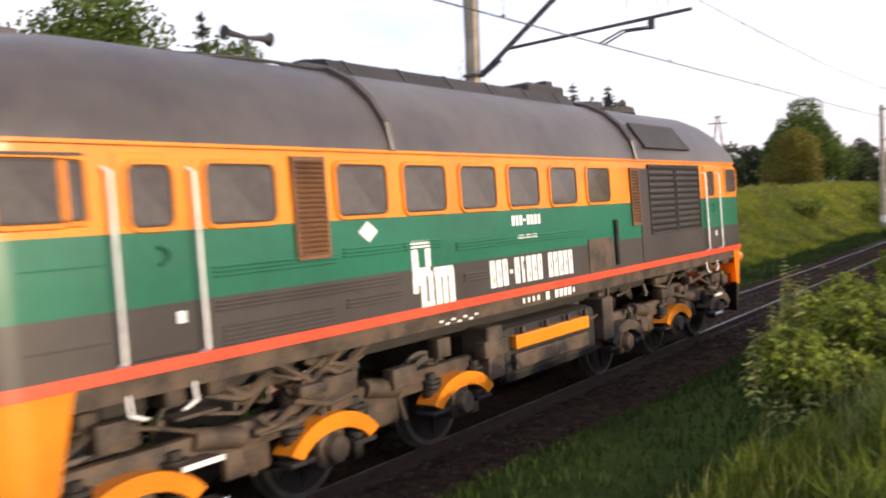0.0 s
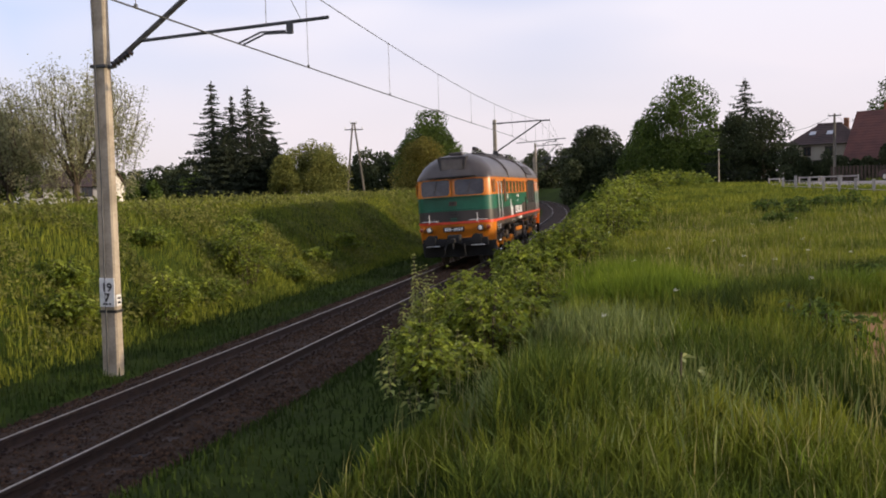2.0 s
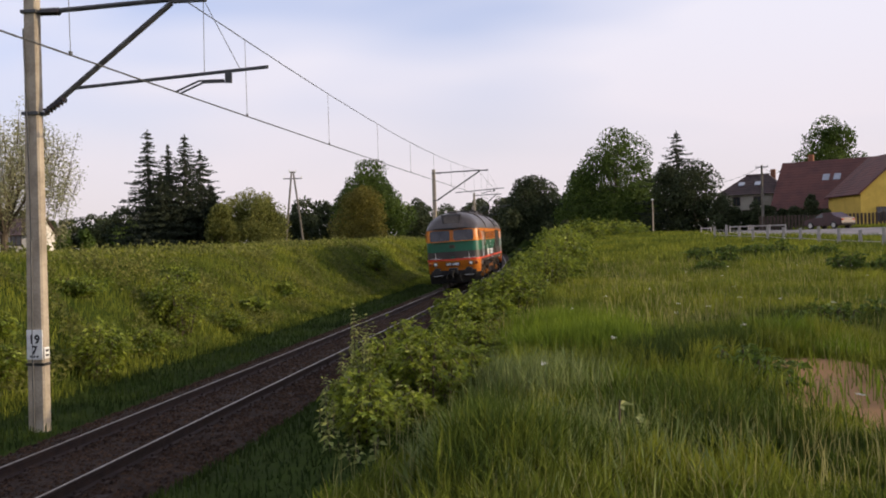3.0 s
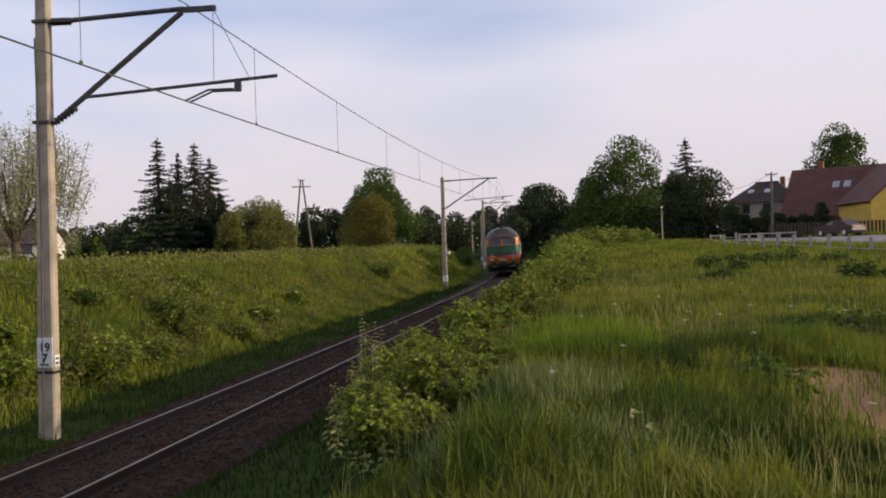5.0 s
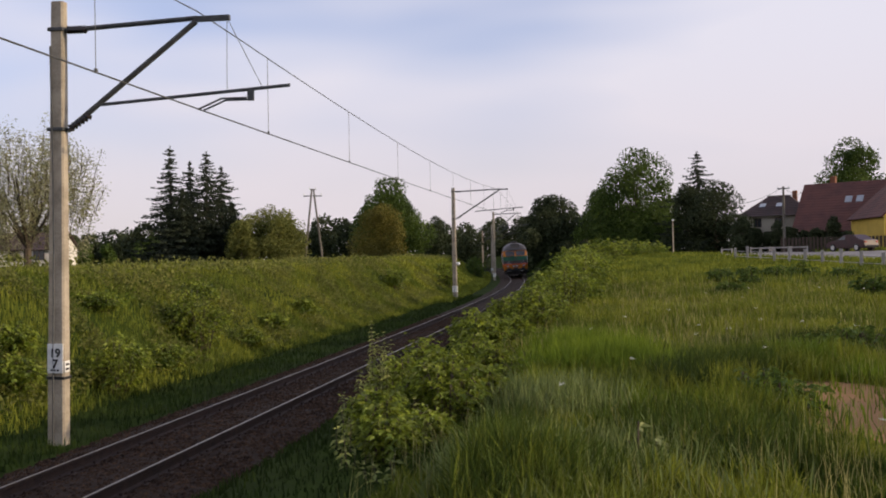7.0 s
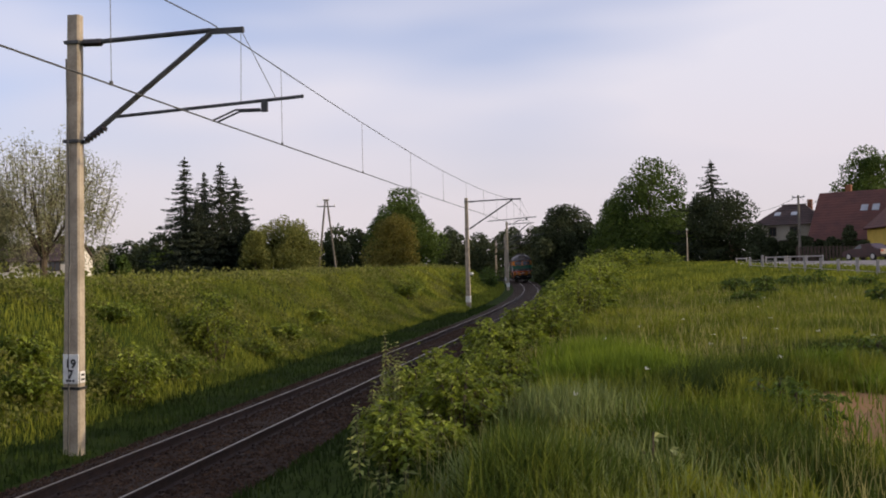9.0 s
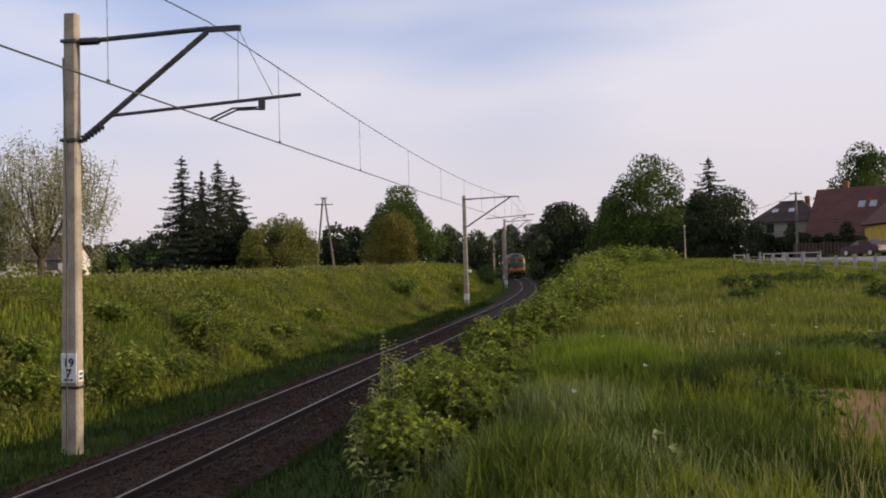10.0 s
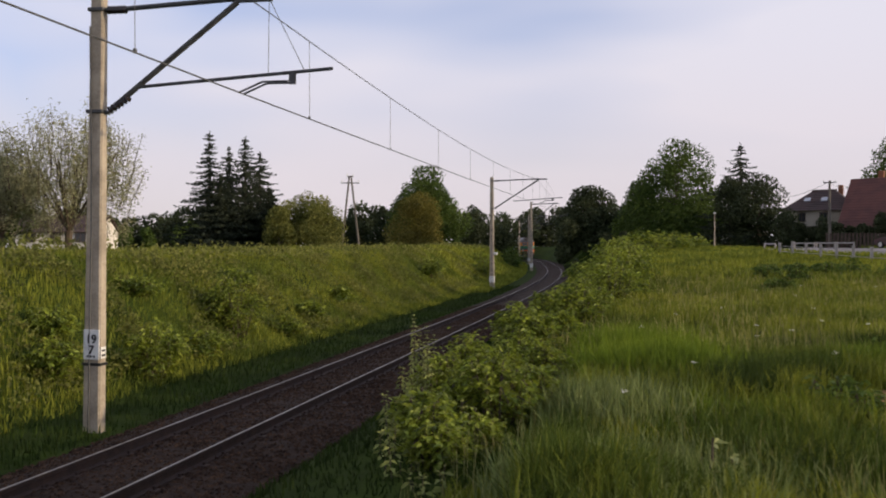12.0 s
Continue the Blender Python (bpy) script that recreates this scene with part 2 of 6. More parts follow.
def polar(az, d, z=None):
    """Ground place at azimuth az (degrees to the left of +y) and distance d from the eye."""
    x, y = -d * math.sin(radians(az)), d * math.cos(radians(az))
    return Vector((x, y, ground_z(x, y) if z is None else z))

# ---- ground ----
gm = M["ground"].node_tree
bsdf = gm.nodes["Principled BSDF"]
base_link = bsdf.inputs["Base Color"].links[0].from_socket
geo = gm.nodes.new("ShaderNodeTexCoord")
cover = None
for cx, cy, rx, ry in ((2.45, 9.3, 1.9, 2.9), (6.6, 22.5, 2.2, 1.1)):
    mp = gm.nodes.new("ShaderNodeMapping")
    mp.inputs["Location"].default_value = (-cx / rx, -cy / ry, 0)
    mp.inputs["Scale"].default_value = (1 / rx, 1 / ry, 0)
    gr = gm.nodes.new("ShaderNodeTexGradient")
    gr.gradient_type = "SPHERICAL"
    gm.links.new(geo.outputs["Object"], mp.inputs["Vector"])
    gm.links.new(mp.outputs["Vector"], gr.inputs["Vector"])
    if cover is None:
        cover = gr.outputs["Fac"]
    else:
        mx = gm.nodes.new("ShaderNodeMath")
        mx.operation = "MAXIMUM"
        gm.links.new(cover, mx.inputs[0])
        gm.links.new(gr.outputs["Fac"], mx.inputs[1])
        cover = mx.outputs[0]
nz = gm.nodes.new("ShaderNodeTexNoise")
nz.inputs["Scale"].default_value, nz.inputs["Detail"].default_value = 2.2, 6
gm.links.new(geo.outputs["Object"], nz.inputs["Vector"])
sm = gm.nodes.new("ShaderNodeMath")
sm.operation = "MULTIPLY_ADD"
sm.inputs[1].default_value = 0.7
gm.links.new(nz.outputs["Fac"], sm.inputs[0])
gm.links.new(cover, sm.inputs[2])
edge = gm.nodes.new("ShaderNodeMapRange")
edge.inputs["From Min"].default_value, edge.inputs["From Max"].default_value = 0.52, 0.72
gm.links.new(sm.outputs[0], edge.inputs["Value"])
mixc = gm.nodes.new("ShaderNodeMix")
mixc.data_type = "RGBA"
mixc.inputs["B"].default_value = (0.33, 0.19, 0.095, 1)
gm.links.new(edge.outputs["Result"], mixc.inputs["Factor"])
gm.links.new(base_link, mixc.inputs["A"])
gm.links.new(mixc.outputs["Result"], bsdf.inputs["Base Color"])


def spread(lo, hi, near, far):
    """Coordinates from lo to hi, close together near 0 and wide apart far off."""
    out, v = [0.0], 0.0
    while v < hi:
        v += near + (far - near) * min(1.0, max(0.0, (v - 25) / 500)) + max(0, v - 30) * 0.03
        out.append(v)
    v = 0.0
    while v > lo:
        v -= near + (far - near) * min(1.0, max(0.0, (-v - 25) / 500)) + max(0, -v - 30) * 0.03
        out.insert(0, v)
    return out


gx, gy = spread(-900, 900, 0.6, 20), spread(-300, 1500, 0.8, 20)
verts = [(x, y, ground_z(x, y)) for y in gy for x in gx]
nx = len(gx)
faces = [(j * nx + i, j * nx + i + 1, (j + 1) * nx + i + 1, (j + 1) * nx + i) for j in range(len(gy) - 1) for i in range(nx - 1)]
ground = raw("ground", verts, faces, M["ground"], True)
tagged(ground, "grassy meadow and railway banks with a trodden bare patch", "ground", kind="structure")

# ---- track ----
S_FROM, S_TO = -30.0, 190.0


def sweep(profile, s0, s1, ds, closed=True):
    """Verts and faces of a profile of (o, z) pulled along the track."""
    n, ss = len(profile), np.arange(s0, s1 + 0.01, ds)
    vs = [tuple(on_track(s, o, z + o * math.sin(radians(CANT)))) for s in ss for o, z in profile]
    fs = []
    for k in range(len(ss) - 1):
        for i in range(n if closed else n - 1):
            j = (i + 1) % n
            fs.append((k * n + i, k * n + j, (k + 1) * n + j, (k + 1) * n + i))
    return vs, fs


v, f = sweep([(-2.6, -0.42), (-2.0, -0.27), (-1.5, -0.19), (-0.9, -0.165), (-0.5, -0.172), (0, -0.178), (0.5, -0.172), (0.9, -0.165), (1.5, -0.20), (2.05, -0.26), (2.6, -0.46), (3.1, -0.75)], S_FROM, S_TO, 0.4, False)
v = [(x, y, z + 0.025 * noise.noise((x * 3, y * 3, 0))) for x, y, z in v]
bed = raw("ballast_bed", v, f, M["ballast"])
tagged(bed, "brown dusty ballast bed under a single railway track", "ballast", kind="structure")
for side, nm in ((-1, "rail"), (1, "rail")):
    prof = [(-0.036, 0), (-0.036, -0.04), (-0.009, -0.055), (-0.009, -0.135), (-0.07, -0.155), (-0.07, -0.165), (0.07, -0.165), (0.07, -0.155), (0.009, -0.135), (0.009, -0.055), (0.036, -0.04), (0.036, 0)]
    v, f = sweep([(side * 0.7525 + o, z) for o, z in prof], S_FROM, S_TO, 1.0)
    rail = raw(nm, v, f, M["rail"])
    tagged(rail, "rusty steel rail with a worn bright head", "rail", "rails of the track", "structure")
    v, f = sweep([(side * 0.7525 + o, z) for o, z in ((-0.014, 0.003), (-0.016, -0.006), (0.016, -0.006), (0.014, 0.003))], S_FROM, S_TO, 1.0)
    head = raw("railhead", v, f, M["railtop"])
    head.parent = rail
bm = B()
box(bm, (0, 0, 0), (2.5, 0.24, 0.13), bevel=0.015)
sl = link("sleeper", bm, M["sleeper"])
tagged(sl, "weathered brown sleeper half sunk in ballast", "sleeper", "sleepers of the track", "structure")
sl_me = sl.data
bm = B()
box(bm, (0, 0, 0.075), (0.30, 0.14, 0.035), bevel=0.008)
for dx in (-0.1, 0.1):
    rod(bm, (dx, 0.0, 0.08), (dx, 0.0, 0.135), 0.022, n=6)
bm.normal_update()
fast_me = bpy.data.meshes.new("rail_fastening")
bm.to_mesh(fast_me)
bm.free()
fast_me.materials.append(M["rail"])
rnd = random.Random(4)
first = True
for k in range(250):
    s = -8 + k * 0.63
    th = math.degrees(float(np.interp(s, _S, _TH)))
    p = on_track(s, rnd.uniform(-0.02, 0.02), -0.252 + rnd.uniform(-0.014, 0.012))
    ob = sl if first else tagged(new("sleeper", sl_me), "weathered brown sleeper half sunk in ballast", "sleeper", "sleepers of the track", "structure")
    first = False
    ob.matrix_basis = pose(p.x, p.y, p.z, 0, -CANT, th + rnd.uniform(-0.6, 0.6))
    if s < 55:
        for side in (-1, 1):
            fo = new("rail_fastening", fast_me)
            fo.parent, fo.location = ob, (side * 0.7525, 0, 0.012)


def stones(name, s0, s1, o0, o1, n, size, seed, label, material):
    r = np.random.RandomState(seed)
    vs, fs = [], []
    for _ in range(n):
        s, o = r.uniform(s0, s1), r.uniform(o0, o1)
        zz = float(np.interp(abs(o), [0, 0.9, 1.5, 2.1, 2.6], [-0.178, -0.165, -0.195, -0.26, -0.45])) + o * 0.038
        p = on_track(s, o, zz)
        k = size * r.uniform(0.6, 1.5)
        d = r.uniform(0.6, 1.0, (6, 1)) * np.array([(1, 0, 0), (0, 1, 0), (-1, 0, 0), (0, -1, 0), (0, 0, 0.8), (0, 0, -0.5)])
        a = r.uniform(0, 6.28)
        rot = np.array([[math.cos(a), -math.sin(a), 0], [math.sin(a), math.cos(a), 0], [0, 0, 1]])
        b0 = len(vs)
        vs += [tuple(q) for q in (d @ rot.T * k + np.array(p))]
        fs += [(b0 + i, b0 + (i + 1) % 4, b0 + 4) for i in range(4)] + [(b0 + (i + 1) % 4, b0 + i, b0 + 5) for i in range(4)]
    return tagged(raw(name, vs, fs, material), label, "ballast", kind="stuff")


stones("ballast_stones", 3, 46, -2.0, 2.6, 42000, 0.034, 1, "loose brown ballast stones between the sleepers", M["stone"])
pale = mat("pale broken stone", (0.36, 0.31, 0.27), (0.26, 0.22, 0.19), 6, 0.9, spec=0.2)
for s, o, k in ((12.2, 1.3, 0.11), (11.8, 1.5, 0.07), (15.4, 1.6, 0.05)):
    bm = B()
    bmesh.ops.create_icosphere(bm, subdivisions=2, radius=k)
    for vv in bm.verts:
        vv.co.x *= 1.7
        vv.co.z *= 0.45
        vv.co *= 1 + 0.25 * noise.noise(vv.co * 14)
    st = link("stone", bm, pale)
    p = on_track(s, o, -0.2)
    st.matrix_basis = pose(p.x, p.y, p.z, 0, 0, 40 * s)
    tagged(st, "pale flat stone lying on the ballast", "stone", "pale stones")


# ---- masts and overhead line ----
def mast(s, o, top, foot, drop=0.5, zl=5.22, zr=5.62, sign=False, lean=0.0):
    """Concrete catenary mast with its cantilever; heights over the railhead."""
    e = new("catenary_mast")
    p, th = on_track(s, o), math.degrees(float(np.interp(s, _S, _TH)))
    e.matrix_basis = pose(p.x, p.y, p.z, 0, lean, th)
    bm = B()
    w0, d0, w1, d1 = 0.21, 0.34, 0.17, 0.24
    ring = []
    for z, w, d in ((foot - 0.5, w0, d0), (foot + 1.4, w0 * 0.98, d0 * 0.96), (top, w1, d1)):
        c = 0.03
        pts = [(-d / 2 + c, -w / 2), (d / 2 - c, -w / 2), (d / 2, -w / 2 + c), (d / 2, w / 2 - c), (d / 2 - c, w / 2), (-d / 2 + c, w / 2), (-d / 2, w / 2 - c), (-d / 2, -w / 2 + c)]
        ring.append([bm.verts.new((a, b, z)) for a, b in pts])
    for lo, hi in zip(ring, ring[1:]):
        for i in range(8):
            bm.faces.new((lo[i], lo[(i + 1) % 8], hi[(i + 1) % 8], hi[i]))
    bm.faces.new(ring[-1])
    part("post", bm, M["concrete"], e)
    r = -o
    zu = top - drop
    for z in (zu, zl):
        bm = B()
        d = float(np.interp(z, [foot, top], [d0, d1])) + 0.05
        box(bm, (0, 0, z), (d, w0 + 0.05, 0.06), bevel=0.008)
        box(bm, (d / 2 + 0.06, 0, z), (0.14, 0.05, 0.05))
        part("clamp", bm, M["steel"], e)
    bm = B()
    rod(bm, (0.26, 0, zu), (r + 0.0, 0, zu + 0.09), 0.045, n=8)
    box(bm, (r + 0.27, 0, zu + 0.07), (0.66, 0.07, 0.09))
    part("top_tube", bm, M["steel"], e)
    bm = B()
    rod(bm, (0.26, 0, zl + 0.05), (r - 0.02, 0, zu + 0.03), 0.05, n=8)
    part("strut", bm, M["steel"], e)
    for a, b in (((0.18, 0, zu), (0.55, 0, zu - 0.005)), ((0.22, 0, zl + 0.02), (0.62, 0, zl + 0.26))):
        bm = B()
        a, b = Vector(a), Vector(b)
        for i in range(6):
            q = a.lerp(b, (i + 0.5) / 6)
            u = (b - a).normalized() * 0.022
            rod(bm, q - u, q + u, 0.075, 0.045, n=10)
        part("insulator", bm, M["insulator"], e)
    bm = B()
    rod(bm, (r - 1.84, 0, zr + 0.02), (r + 1.68, 0, zr + 0.24), 0.03, n=6)
    part("registration_tube", bm, M["steel"], e)
    bm = B()
    box(bm, (r + 0.98, 0, zr + 0.10), (0.11, 0.05, 0.2))
    part("bracket", bm, M["steel"], e)
    for dy in (-0.12, 0.05):
        bm = B()
        bent(bm, [(r + 0.95, dy, zr + 0.03), (r + 0.50, dy, zr + 0.03), (r + 0.08, dy, zr - 0.14)], 0.017)
        part("steady_arm", bm, M["steel"], e)
    for a, b in (((r + 0.55, 0, zu + 0.05), (r + 0.55, 0, zr + 0.16)), ((r + 0.56, 0, zu + 0.05), (r + 1.2, 0, zr + 0.2))):
        bm = B()
        rod(bm, a, b, 0.006, n=4)
        part("hanger_wire", bm, M["wire"], e)
    bm = B()
    bent(bm, [(-0.1, -w1 / 2 - 0.03, top - 0.8), (-0.03, -w0 / 2 - 0.03, top - 3), (0.0, -w0 / 2 - 0.05, 3.0), (-0.02, -w0 / 2 - 0.04, foot)], 0.014, 5)
    part("earth_cable", bm, M["steel"], e)
    tagged(e, "grey concrete catenary mast with steel cantilever beside the track", "catenary mast", "catenary masts")
    if sign:
        bm = B()
        box(bm, (0.03, -w0 / 2 - 0.045, 1.18), (0.30, 0.02, 0.52), bevel=0.006)
        plate = part("distance_plate", bm, M["white"], e, "white enamel kilometre plate")
        y = -w0 / 2 - 0.058
        for txt, x, z, size in (("19", 0.03, 1.27, 0.21), ("7", 0.03, 1.08, 0.21)):
            letter(txt, plate, (x, y, z), size, M["black"], pose(0, 0, 0, 90, 0, 0), 0.006)
        bm = B()
        for i in range(3):
            box(bm, (-0.035 + i * 0.06, y, 0.975), (0.04, 0.004, 0.035))
        part("mark", bm, M["black"], plate)
        bm = B()
        box(bm, (d0 / 2 + 0.004, -0.03, 1.03), (0.02, 0.15, 0.2), bevel=0.004)
        part("number_plate", bm, M["white"], e, "small pale plate with dark marks")
        bm = B()
        for i in range(2):
            box(bm, (d0 / 2 + 0.016, -0.03, 1.07 - i * 0.08), (0.004, 0.09, 0.04))
        part("mark", bm, M["black"], e)
        bm = B()
        box(bm, (0, 0, 0.83), (d0 + 0.012, w0 + 0.012, 0.05), bevel=0.004)
        part("band", bm, M["black"], e)
    else:
        bm = B()
        box(bm, (0, 0, 0.45), (d0 + 0.02, w0 + 0.02, 0.45), bevel=0.01)
        part("band", bm, M["white"], e, "white painted band")
        if s < 100:
            bm = B()
            rod(bm, (d0 / 2, -0.05, 2.3), (d0 / 2 + 0.22, -0.1, 2.3), 0.1, 0.1, n=10)
            part("signal_disc", bm, M["white"], e)
    return e


def letter(text, parent, at, size, material, turn, bold=0.0, width=1.0):
    """Raised characters in the built-in font, as a mesh."""
    cu = bpy.data.curves.new("letters", "FONT")
    cu.body, cu.size, cu.align_x, cu.align_y = text, size, "CENTER", "CENTER"
    cu.extrude, cu.offset, cu.resolution_u = 0.003, bold, 3
    tmp = bpy.data.objects.new("letters", cu)
    me = bpy.data.meshes.new_from_object(tmp)
    bpy.data.objects.remove(tmp)
    me.materials.append(material)
    ob = new("letters", me)
    ob.parent = parent
    ob.matrix_basis = Matrix.Translation(at) @ turn @ Matrix.Diagonal((width, 1, 1, 1))
    return ob


MASTS = [(14.2, -2.62, 7.49, -0.34, 0.5, 5.22, 5.62), (63.6, -3.4, 7.83, -0.1, 0.27, 5.56, 6.06), (105.0, -2.65, 7.95, 0.3, 0.27, 5.66, 6.16), (141.0, -2.7, 7.6, 0.2, 0.27, 5.5, 6.0), (176.0, -2.8, 7.6, 0.0, 0.27, 5.5, 6.0), (-38.0, -2.8, 7.45, -0.36, 0.5, 5.22, 5.62)]
for i, row in enumerate(MASTS):
    mast(*row, sign=i == 0, lean=1.0 if i == 0 else 0.0)

STAND = sorted(MASTS)
ORDER = [m[0] for m in STAND]


def line_at(s, high):
    """Overhead wires: height and sideways place along the track."""
    k = max(0, min(len(ORDER) - 2, int(np.searchsorted(ORDER, s)) - 1))
    a, b = ORDER[k], ORDER[k + 1]
    t = (s - a) / (b - a)
    za = 0.22 if k % 2 else -0.18
    zb = -0.18 if k % 2 else 0.22
    o = za + (zb - za) * t
    sag = 0.5 * 4 * t * (1 - t)
    if high:
        return on_track(s, o, float(np.interp(s, ORDER, [m[2] - m[4] + 0.11 for m in STAND])) - sag)
    return on_track(s, o, float(np.interp(s, ORDER, [m[6] - 0.2 for m in STAND])))


for high, nm, r, lab in ((False, "contact_wire", 0.013, "dark contact wire hung over the track"), (True, "messenger_wire", 0.011, "dark messenger wire sagging between masts")):
    bm = B()
    ss = np.arange(ORDER[0], ORDER[-1] + 0.1, 2.0)
    bent(bm, [line_at(s, high) for s in ss], r, 5)
    tagged(link(nm, bm, M["wire"]), lab, "overhead wire", "overhead wires", "structure")
for a, b in zip(ORDER, ORDER[1:]):
    n = 8
    for i in range(n):
        s = a + (b - a) * (i + 0.5) / n
        bm = B()
        rod(bm, line_at(s, True), line_at(s, False), 0.006, n=4)
        box(bm, line_at(s, False) + Vector((0, 0, 0.02)), (0.03, 0.05, 0.06))
        tagged(link("dropper_wire", bm, M["wire"]), "thin dropper wire between messenger and contact wire", "dropper", "droppers")


# ---- plants ----
def leaves(name, centres, sizes, material, seed, aspect=0.6, droop=0.0):
    """One mesh of single leaves, folded along the midrib."""
    r = np.random.RandomState(seed)
    c = np.asarray(centres, float)
    n = len(c)
    k = np.asarray(sizes, float)[:, None]
    d = r.normal(size=(n, 3))
    d[:, 2] -= droop
    d /= np.linalg.norm(d, axis=1)[:, None]
    e = np.cross(d, r.normal(size=(n, 3)))
    e /= np.linalg.norm(e, axis=1)[:, None] + 1e-9
    u = np.cross(d, e)
    a, b = c - d * k * 0.5, c + d * k * 0.5
    l, rr = c + e * k * aspect * 0.5 + u * k * 0.12, c - e * k * aspect * 0.5 + u * k * 0.12
    vs = np.stack([a, l, b, rr], 1).reshape(-1, 3).tolist()
    fs = []
    for i in range(n):
        q = 4 * i
        fs += [(q, q + 1, q + 2), (q, q + 2, q + 3)]
    return raw(name, vs, fs, material)


def blob_points(r, blobs, n):
    """Points near the skins of uneven blobs (x, y, z, radius, squash)."""
    w = np.array([b[3] ** 2 for b in blobs])
    pick = r.choice(len(blobs), n, p=w / w.sum())
    bl = np.array(blobs)[pick]
    d = r.normal(size=(n, 3))
    d /= np.linalg.norm(d, axis=1)[:, None]
    rad = bl[:, 3] * (1 - 0.45 * r.uniform(0, 1, n) ** 1.6) * (1 + 0.05 * r.normal(size=n))
    p = d * rad[:, None]
    p[:, 2] *= bl[:, 4]
    return bl[:, :3] + p


def broadleaf(at, h, w, seed, material, label, base=0.18, n=5200, leaf=0.34, trunk=0.22, lumps=16, narrow=1.0, name="tree"):
    r = np.random.RandomState(seed)
    e = new(name)
    e.matrix_basis = Matrix.Translation(at)
    bm = B()
    lean = r.normal(0, 0.03, 2) * h
    pts = [Vector((lean[0] * t * t, lean[1] * t * t, -0.3 + (h * 0.8) * t)) for t in (0, 0.25, 0.5, 0.75, 1.0)]
    for i in range(4):
        rod(bm, pts[i], pts[i + 1], trunk * (1 - 0.22 * i), trunk * (1 - 0.22 * (i + 1)), 8)
    blobs = []
    for i in range(lumps):
        t = r.uniform(base, 0.88)
        reach = w * 0.5 * math.sin(math.pi * min(1, 0.16 + 0.84 * ((t - base) / (1 - base)) ** 0.75)) ** 0.8 * narrow
        a = 2.4 * i + r.uniform(-0.5, 0.5)
        q = reach * r.uniform(0.35, 0.78)
        rad = w * r.uniform(0.20, 0.31) * (1.15 - 0.45 * t)
        c = (q * math.cos(a), q * math.sin(a), h * t)
        blobs.append((*c, rad, r.uniform(0.75, 1.05)))
        if i % 2 == 0:
            st = pts[2] if t > 0.45 else pts[1]
            rod(bm, st, Vector(c), trunk * 0.34, trunk * 0.10, 5)
    blobs.append((lean[0], lean[1], h - w * 0.17, w * 0.19, 0.95))
    blobs.append((lean[0] * 0.5, lean[1] * 0.5, h * 0.55, w * 0.33, 1.1))
    n, leaf = int(n * 3.6), leaf * 0.9
    part("trunk", bm, M["bark"], e)
    p = blob_points(r, blobs, n)
    p = p[p[:, 2] < h * 1.02]
    cr = leaves("crown", p, leaf * r.uniform(0.5, 1.4, len(p)), material, seed)
    cr.parent = e
    return tagged(e, label, "tree", "trees")


def spruce(at, h, w, seed, label, n_lv=25, name="spruce_tree", bare=0.06):
    r = np.random.RandomState(seed)
    e = new(name)
    e.matrix_basis = Matrix.Translation(at)
    bm = B()
    rod(bm, (0, 0, -0.3), (0, 0, h * 0.97), 0.16 + h * 0.008, 0.015, 7)
    part("trunk", bm, M["bark"], e)
    pts, sz = [], []
    for k in range(n_lv):
        t = bare + (1 - bare) * (k + r.uniform(0, 0.4)) / n_lv
        reach = w * 0.78 * (1 - t) ** 0.80 * r.uniform(0.72, 1.15) + 0.12
        nb = 7 + int(8 * (1 - t))
        for i in range(nb):
            a = 6.283 * (i + r.uniform(0, 0.9)) / nb
            L = reach * r.uniform(0.5, 1.15)
            z0 = h * t + r.normal(0, 0.10)
            m = 8 + int(L * 13)
            for j in range(m):
                q = (j + 0.5) / m
                z = z0 + L * (0.06 - 0.50 * q + 0.34 * q * q)
                side = r.normal(0, 0.10 * L * (1.1 - 0.75 * q))
                pts.append((L * q * math.cos(a) - side * math.sin(a), L * q * math.sin(a) + side * math.cos(a), z - abs(r.normal(0, 0.07))))
                sz.append(r.uniform(0.22, 0.46) * (1.15 - 0.45 * t))
    for j in range(16):
        pts.append((r.normal(0, 0.05), r.normal(0, 0.05), h * (0.93 + 0.075 * j / 16)))
        sz.append(0.3)
    cr = leaves("crown", pts, sz, M["needle"], seed, 0.42, 0.5)
    cr.parent = e
    return tagged(e, label, "tree", "spruces")


def sprays(name, base, ways, sizes, material, seed, aspect=0.5, tilt=0.7):
    """One mesh of leaves that grow from base along ways, blades turned to the sky, folded and drooping."""
    r = np.random.RandomState(seed)
    c, d = np.asarray(base, float), np.asarray(ways, float)
    d = d / (np.linalg.norm(d, axis=1)[:, None] + 1e-9)
    k = np.asarray(sizes, float)[:, None]
    up = np.array([0.25, -0.1, 0.8]) + r.normal(0, tilt, c.shape)
    e = np.cross(d, up)
    e /= np.linalg.norm(e, axis=1)[:, None] + 1e-9
    u = np.cross(e, d)
    mid = c + d * k * 0.42
    l, rr = mid + e * k * aspect * 0.5 + u * k * 0.10, mid - e * k * aspect * 0.5 + u * k * 0.10
    tip = c + d * k - np.array([0, 0, 0.16]) * k
    vs = np.stack([c, l, tip, rr], 1).reshape(-1, 3).tolist()
    fs = [f for q in range(0, 4 * len(c), 4) for f in ((q, q + 1, q + 2), (q, q + 2, q + 3))]
    return raw(name, vs, fs, material)


